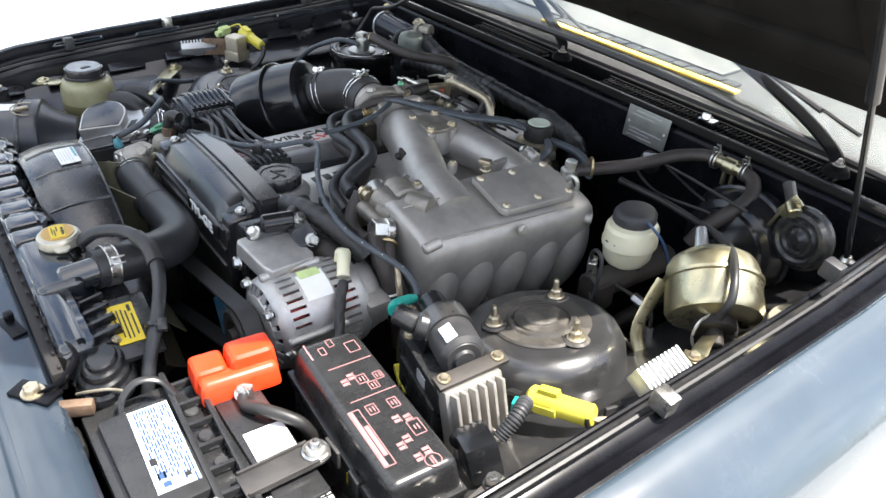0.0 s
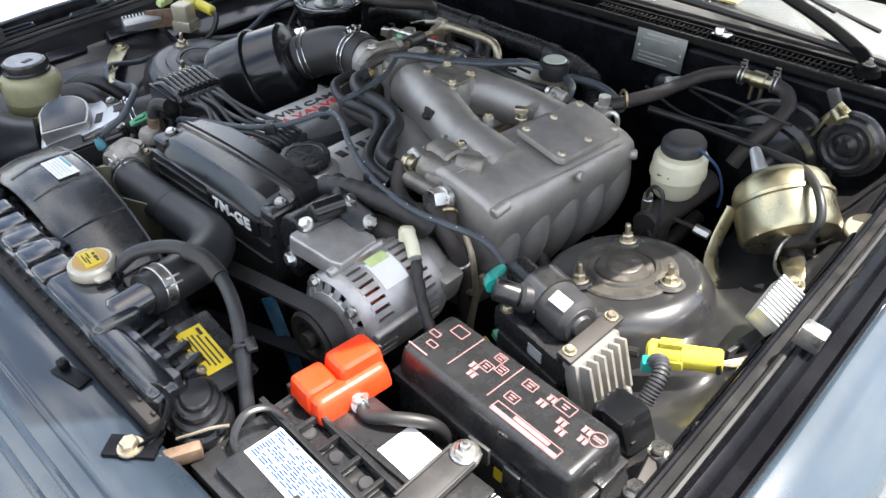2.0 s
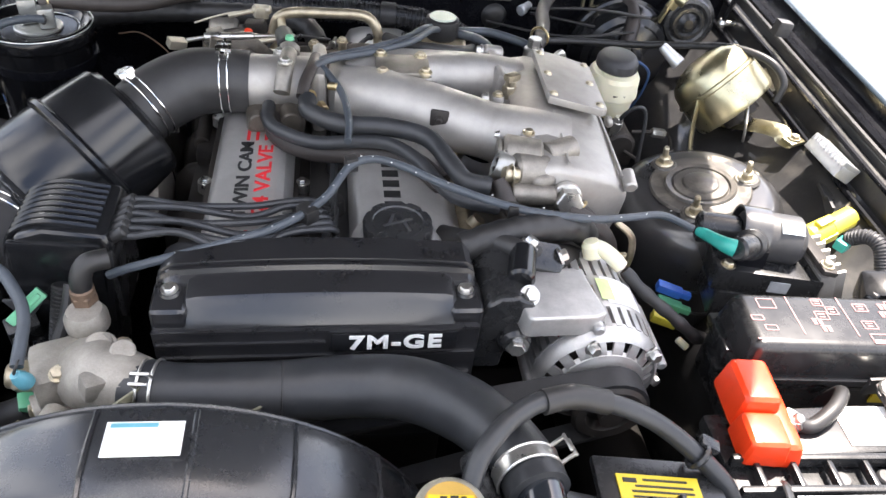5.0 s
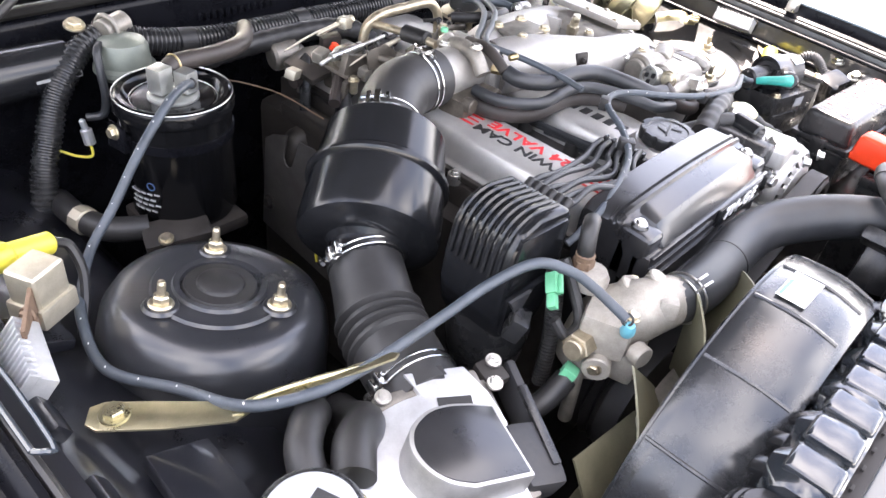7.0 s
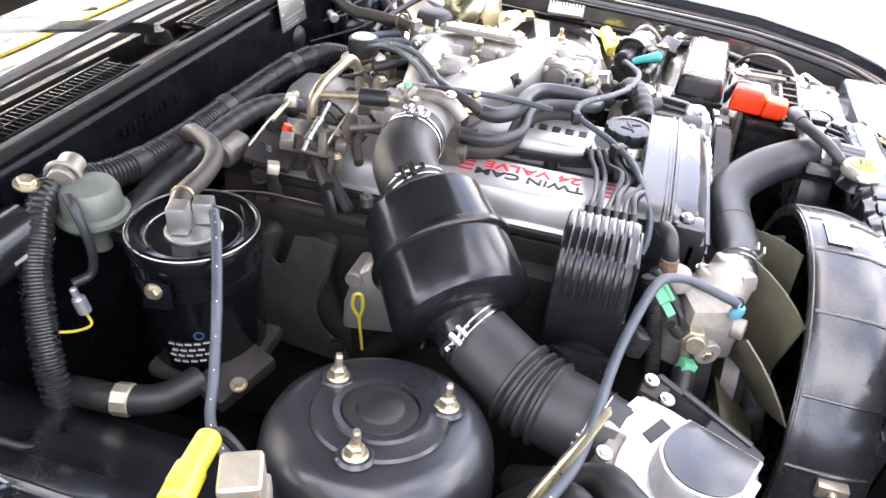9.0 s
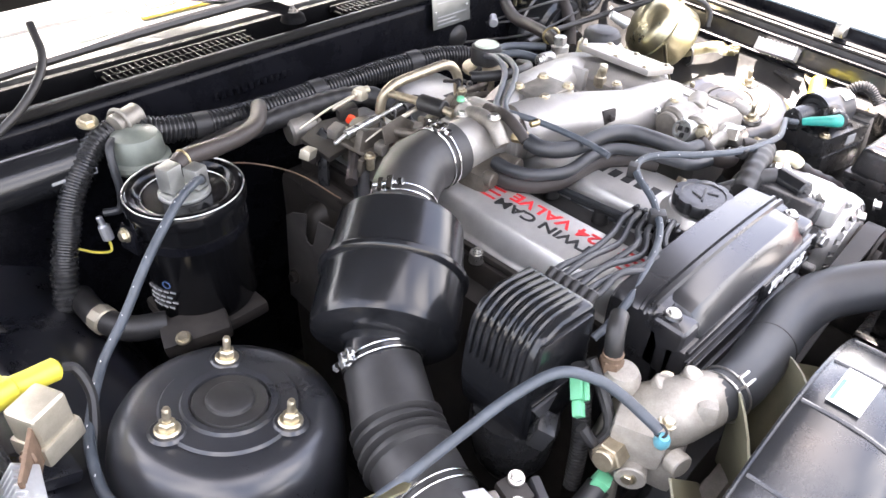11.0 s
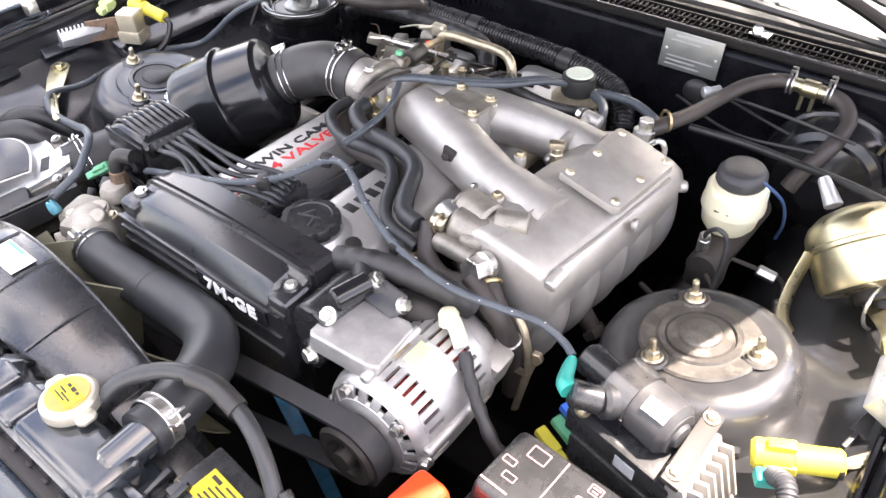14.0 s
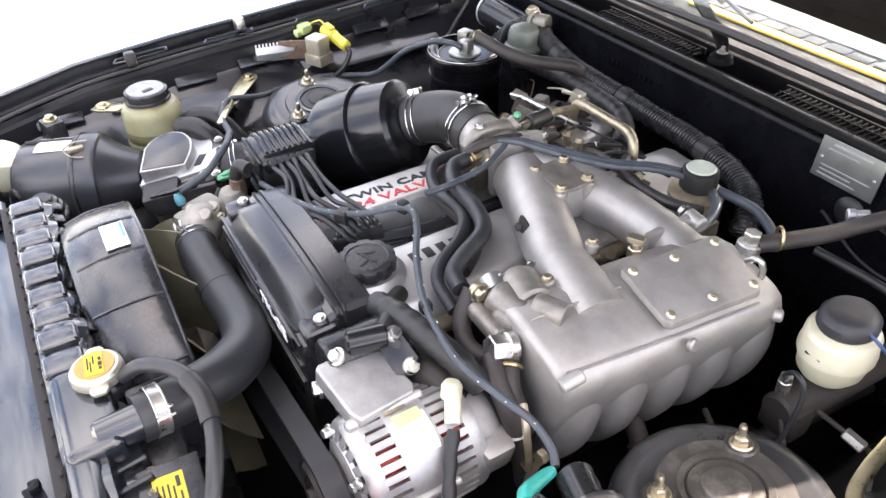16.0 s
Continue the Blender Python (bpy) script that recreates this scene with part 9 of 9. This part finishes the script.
hose("canister_hose", [(-0.402, 0.284, 0.938), (-0.392, 0.287, 0.942), (-0.372, 0.289, 0.942), (-0.340, 0.294, 0.938), (-0.301, 0.306, 0.933), (-0.270, 0.322, 0.930), (-0.248, 0.345, 0.927), (-0.222, 0.384, 0.921), (-0.214, 0.400, 0.910)], 0.0120, M_BROWN, "brown-black hose from the canister to the firewall pipe")
part("hose_clip", ring((-0.392, 0.287, 0.942), (0.9, 0.25, 0), 0.0125, 0.0014, 18, 6), M_BRASS, can_)
plain = thing("firewall_grommet", "black round grommet and bracket on the firewall", "grommet", at=(0.30, 0.48, 0.86))
part("grommet", lathe([(0, 0.01), (0.012, 0.01), (0.020, 0.006), (0.024, 0.0), (0, 0)], axis((0.30, 0.486, 0.865), (0, -1, 0)), 20), M_RUBBER, plain)
part("pale_plug", merge(rod((0.335, 0.425, 0.905), (0.350, 0.440, 0.908), 0.007), rod((0.330, 0.42, 0.904), (0.338, 0.428, 0.905), 0.009)), M_FINS, plain, "pale plastic plug")
for i, (a, b) in enumerate((((0.33, 0.44, 0.90), (0.56, 0.40, 0.91)), ((0.36, 0.46, 0.885), (0.60, 0.44, 0.86)), ((0.28, 0.45, 0.87), (0.52, 0.36, 0.90)))):
    mid = (Vector(a) + Vector(b)) / 2 + Vector((0, -0.03, 0.02 - 0.012 * i))
    hose("bulkhead_wire", [a, mid, b], 0.0024, M_RUBBER, "thin black wire along the bulkhead", "wire", group="wires")
hose("servo_hose", [(0.345, 0.345, 0.885), (0.43, 0.355, 0.882), (0.52, 0.338, 0.888), (0.590, 0.290, 0.912), (0.640, 0.235, 0.935), (0.676, 0.190, 0.936), (0.695, 0.165, 0.915), (0.690, 0.158, 0.885)], 0.006, M_RUBBER, "black vacuum hose looping over the gold servo")

# right front corner of the wing
for x, y, z in ((0.717, -0.296, 0.846), (0.712, -0.244, 0.852), (0.735, -0.20, 0.862)):
    sb = thing("wing_bolt", "plated bolt on the dusty inner wing", "bolt", at=(x, y, z - 0.01), group="wing bolts")
    part("bolt_head", hexhead((x, y, z), (-0.4, 0, 1), 0.009, 0.009), M_STEEL, sb)
hose("wing_pipe", [(0.712, -0.246, 0.846), (0.728, -0.258, 0.852), (0.730, -0.280, 0.848), (0.722, -0.330, 0.838), (0.712, -0.400, 0.825)], 0.0075, M_PLASTIC_GREY, "grey bent pipe by the fuse box", "pipe", group="pipes")
clip = thing("pipe_clip", "dark clip on the inner wing beside the fuse box", "clip", at=(0.70, -0.25, 0.78))
part("clip_body", merge(box((0.716, -0.262, 0.843), (0.022, 0.05, 0.012), (0, 20, 10), 0.003), rod((0.712, -0.25, 0.840), (0.712, -0.25, 0.860), 0.006)), M_CARD, clip)


# ---- leads and vacuum hoses over the engine ----
leads = []
for k in range(6):
    y0, yb = -0.150 - 0.0105 * k, -0.131 - 0.0100 * k
    xb, ye = -0.010 + 0.0035 * k, 0.16 - 0.062 * k
    u_ = (0.0, 0.7, -0.8, 0.5, -0.4, 0.9)[k]
    leads.append([(-0.210, y0, 0.914), (-0.188, y0 - 0.001, 0.920 - 0.001 * k), (-0.145, y0 - 0.002 + 0.003 * u_, 0.913 + 0.005 * u_), (-0.085, y0 + 0.004 - 0.005 * k + 0.004 * u_, 0.908 - 0.006 * u_), (-0.045, yb - 0.004 - 0.002 * k, 0.906 + 0.004 * u_), (xb - 0.012, yb, 0.905), (xb, yb + 0.006, 0.897),
                  (0.002, yb + 0.022, 0.878), (0.006, (yb + ye) / 2, 0.868), (0.008, max(ye, yb + 0.04), 0.860)])
for k, pts in enumerate(leads):
    ld = thing("spark_plug_lead", "grey-black rubber spark plug lead from the distributor", "ignition lead", at=pts[0], group="ignition leads")
    part("lead", tube(pts, 0.0039, 10, 8), M_RUBBER_GREY, ld)
    part("lead_boot", rod(Vector(pts[0]) - Vector((0.004, 0, 0.004)), Vector(pts[0]) + Vector((0.014, 0, 0.007)), 0.0062), M_RUBBER, ld)
holder = thing("lead_holder", "black plastic comb holding the plug leads", "lead holder", at=(0.0, -0.157, 0.87))
part("comb", box((0.0, -0.157, 0.888), (0.010, 0.072, 0.022), (0, 0, -4), 0.003), M_PLASTIC, holder)
for k in range(6):
    part("comb_clip", box((-0.003, -0.129 - 0.0115 * k, 0.9005), (0.009, 0.004, 0.010), (0, 0, -4), 0.001), M_PLASTIC, holder)
coil_lead = thing("coil_lead", "long grey coil lead crossing over the engine", "ignition lead", at=(-0.205, -0.225, 0.885), group="ignition leads")
part("lead", tube([(-0.215, -0.222, 0.880), (-0.195, -0.226, 0.892), (-0.148, -0.222, 0.905), (-0.057, -0.193, 0.915), (-0.006, -0.152, 0.922), (0.022, -0.106, 0.932), (0.049, -0.096, 0.937), (0.085, -0.110, 0.936), (0.130, -0.136, 0.930), (0.205, -0.165, 0.921), (0.285, -0.174, 0.914), (0.340, -0.160, 0.905), (0.385, -0.145, 0.897), (0.415, -0.142, 0.884), (0.432, -0.149, 0.879)], 0.0046, 10, 7), M_VAC, coil_lead)
for c, d, a in (((0.025, -0.098, 0.932), (0.014, 0.012, 0.018), 20), ((-0.022, -0.168, 0.916), (0.016, 0.02, 0.016), 40), ((0.20, -0.163, 0.918), (0.012, 0.014, 0.014), 0)):
    part("lead_clip", box(c, d, (0, 0, a), 0.002), M_RUBBER, coil_lead)
for i, p in enumerate(curve([(-0.148, -0.222, 0.905), (-0.057, -0.193, 0.915), (-0.006, -0.152, 0.922), (0.022, -0.106, 0.932), (0.049, -0.096, 0.937), (0.130, -0.136, 0.930), (0.285, -0.174, 0.914), (0.395, -0.148, 0.902)], 3)):
    part("print_dash", box(p + Vector((0, -0.001, 0.0042)), (0.0018, 0.0007, 0.0010), (0, 0, 20), 0), M_LETTER, coil_lead)

hose("idle_hose", [(-0.026, 0.035, 0.937), (-0.022, 0.010, 0.934), (0.015, -0.010, 0.930), (0.075, -0.016, 0.930), (0.120, -0.032, 0.925), (0.143, -0.076, 0.918), (0.158, -0.100, 0.911), (0.186, -0.106, 0.908)], 0.0115, M_RUBBER_GREY, "thick grey-black hose from throttle to idle valve")
hose("coolant_hose", [(-0.074, 0.050, 0.918), (-0.074, 0.020, 0.918), (-0.060, -0.006, 0.917), (-0.016, -0.026, 0.913), (0.040, -0.026, 0.916), (0.075, -0.033, 0.916), (0.105, -0.060, 0.912), (0.128, -0.100, 0.906), (0.150, -0.118, 0.898), (0.196, -0.122, 0.888)], 0.0085, M_RUBBER_GREY, "grey rubber coolant hose over the cam cover")
hose("bypass_hose", [(-0.070, 0.055, 0.895), (-0.060, 0.015, 0.895), (-0.016, -0.012, 0.892), (0.063, -0.016, 0.893), (0.107, -0.040, 0.893), (0.135, -0.075, 0.888)], 0.0135, M_BROWN, "fat brown-black bypass hose below the others")
hose("breather_hose", [(0.125, -0.160, 0.880), (0.150, -0.185, 0.893), (0.178, -0.200, 0.902), (0.200, -0.215, 0.904), (0.225, -0.205, 0.890)], 0.0115, M_RUBBER, "short black hose behind the timing cover")
hose("loom_wrap", [(0.140, -0.20, 0.895), (0.185, -0.190, 0.905), (0.235, -0.178, 0.905), (0.275, -0.165, 0.895), (0.30, -0.15, 0.87)], 0.016, M_RUBBER, "tape-wrapped wiring bundle above the alternator", "wiring loom", ribs=(0.02, 0.001))
hose("water_pipe", [(0.200, -0.205, 0.860), (0.235, -0.190, 0.862), (0.275, -0.175, 0.85), (0.33, -0.16, 0.80)], 0.021, M_CARD, "brown-grey metal water pipe behind the alternator", "pipe", group="pipes")
for k, pts in enumerate(([(0.160, 0.290, 0.926), (0.140, 0.245, 0.942), (0.105, 0.195, 0.947), (0.050, 0.152, 0.950), (0.0, 0.118, 0.953), (-0.022, 0.092, 0.955)], [(0.170, 0.284, 0.924), (0.150, 0.235, 0.944), (0.115, 0.182, 0.950), (0.060, 0.140, 0.953), (0.005, 0.106, 0.957), (-0.024, 0.076, 0.957)], [(0.20, 0.300, 0.912), (0.235, 0.270, 0.915), (0.25, 0.22, 0.908), (0.235, 0.155, 0.90)], [(0.200, 0.315, 0.908), (0.255, 0.325, 0.905), (0.30, 0.31, 0.90), (0.325, 0.285, 0.90)])):
    hose("vacuum_hose", pts, 0.0048 if k < 2 else 0.007, M_VAC, "thin blue-grey vacuum hose at the pulsation damper" if k < 2 else "black-grey vacuum hose behind the plenum")
hose("vacuum_hose", [(-0.018, 0.105, 0.955), (0.0, 0.075, 0.951), (0.017, 0.035, 0.945), (0.024, -0.02, 0.941), (0.022, -0.062, 0.938)], 0.0045, M_VAC, "thin blue-grey vacuum hose along the cam covers")
hose("vacuum_hose", [(0.085, 0.245, 0.925), (0.11, 0.215, 0.930), (0.16, 0.205, 0.928), (0.20, 0.225, 0.918), (0.22, 0.26, 0.905)], 0.0085, M_RUBBER, "black vacuum hose behind the inlet pipes")
line_path = [(-0.392, 0.250, 0.930), (-0.408, 0.238, 0.935), (-0.442, 0.216, 0.932), (-0.500, 0.185, 0.900), (-0.548, 0.165, 0.856), (-0.588, 0.148, 0.825), (-0.622, 0.098, 0.822), (-0.645, 0.050, 0.822), (-0.655, -0.017, 0.815), (-0.622, -0.088, 0.825), (-0.598, -0.159, 0.846), (-0.550, -0.188, 0.850), (-0.503, -0.200, 0.856), (-0.411, -0.212, 0.876), (-0.355, -0.226, 0.900), (-0.307, -0.243, 0.912), (-0.282, -0.268, 0.905), (-0.270, -0.292, 0.893), (-0.267, -0.336, 0.878)]
can_line = thing("canister_line", "blue-grey vacuum hose with white printed dashes", "hose", at=line_path[0], group="hoses")
part("hose", tube(line_path, 0.0056, 12, 7), M_VAC, can_line)
for p in curve(line_path, 2)[2:22]:
    part("print_dash", box(p + Vector((-0.0012, -0.001, 0.0052)), (0.0022, 0.0010, 0.0010), (0, 0, 55), 0), M_LETTER, can_line)
for p, n in ((line_path[0], (-0.5, -0.6, 0.2)), (line_path[-1], (1, 0, -0.4))):
    part("hose_collar", ring(p, n, 0.0062, 0.0014, 18, 6), M_RUBBER, can_line, "black end collar")
hose("overflow_hose", [(0.105, -0.490, 0.900), (0.118, -0.468, 0.917), (0.150, -0.440, 0.926), (0.190, -0.425, 0.925), (0.235, -0.426, 0.915), (0.275, -0.438, 0.902), (0.312, -0.458, 0.880), (0.340, -0.478, 0.856), (0.352, -0.490, 0.82), (0.352, -0.498, 0.77)], 0.0085, M_RUBBER_GREY, "grey-black overflow hose from the radiator cap")
hose("hose_sleeve", [(0.172, -0.4305, 0.9262), (0.200, -0.4240, 0.9235), (0.232, -0.4255, 0.9158)], 0.0108, M_RUBBER, "black sleeve over the overflow hose", "hose sleeve")
hc = thing("hose_clip", "black plastic clip holding the overflow hose", "clip", at=(0.312, -0.458, 0.870))
part("clip", merge(ring((0.312, -0.458, 0.880), (0.75, -0.45, -0.5), 0.011, 0.003, 20, 6), box((0.322, -0.452, 0.887), (0.018, 0.012, 0.008), (0, 20, -20), 0.002)), M_PLASTIC, hc)
hose("rear_wire", [(-0.668, 0.445, 0.905), (-0.655, 0.452, 0.925), (-0.62, 0.455, 0.935), (-0.56, 0.458, 0.955), (-0.50, 0.465, 0.990), (-0.46, 0.49, 1.025), (-0.45, 0.53, 1.06)], 0.0055, M_RUBBER, "black cable rising from the firewall to the bonnet", "cable", group="wires")
hose("rear_wire", [(-0.668, 0.445, 0.905), (-0.672, 0.42, 0.87), (-0.660, 0.36, 0.81), (-0.625, 0.28, 0.76)], 0.0055, M_RUBBER, "black cable down the corner of the bay", "cable", group="wires")
hose("throttle_cable", [(-0.22, 0.20, 0.85), (-0.235, 0.290, 0.858), (-0.288, 0.350, 0.868), (-0.33, 0.375, 0.855)], 0.0011, M_RUST, "thin dark wire behind the resonator", "wire", group="wires")
hose("steel_pipe", [(0.40, 0.12, 0.76), (0.46, 0.09, 0.77), (0.52, 0.13, 0.765), (0.58, 0.15, 0.76)], 0.004, M_CARD, "thin brown brake pipe by the strut tower", "pipe", group="pipes")
solid("steering_shaft", merge(rod((0.36, 0.12, 0.52), (0.44, 0.44, 0.66), 0.014), rod((0.385, 0.22, 0.565), (0.40, 0.28, 0.59), 0.024)), M_CARD, "greasy steering shaft deep in the bay", "shaft", at=(0.36, 0.12, 0.52))

# final seats of a few assemblies
for ob_, d_ in ((isc, (0.012, 0.008, 0.012)), (rel, (-0.020, -0.015, 0.005)), (horn, (-0.020, -0.024, 0.012)), (fuse, (-0.010, -0.012, 0.013)), (resv, (-0.010, -0.008, 0.0)), (ps, (-0.001, 0.016, -0.014))):
    ob_.location = Vector(ob_.location) + Vector(d_)
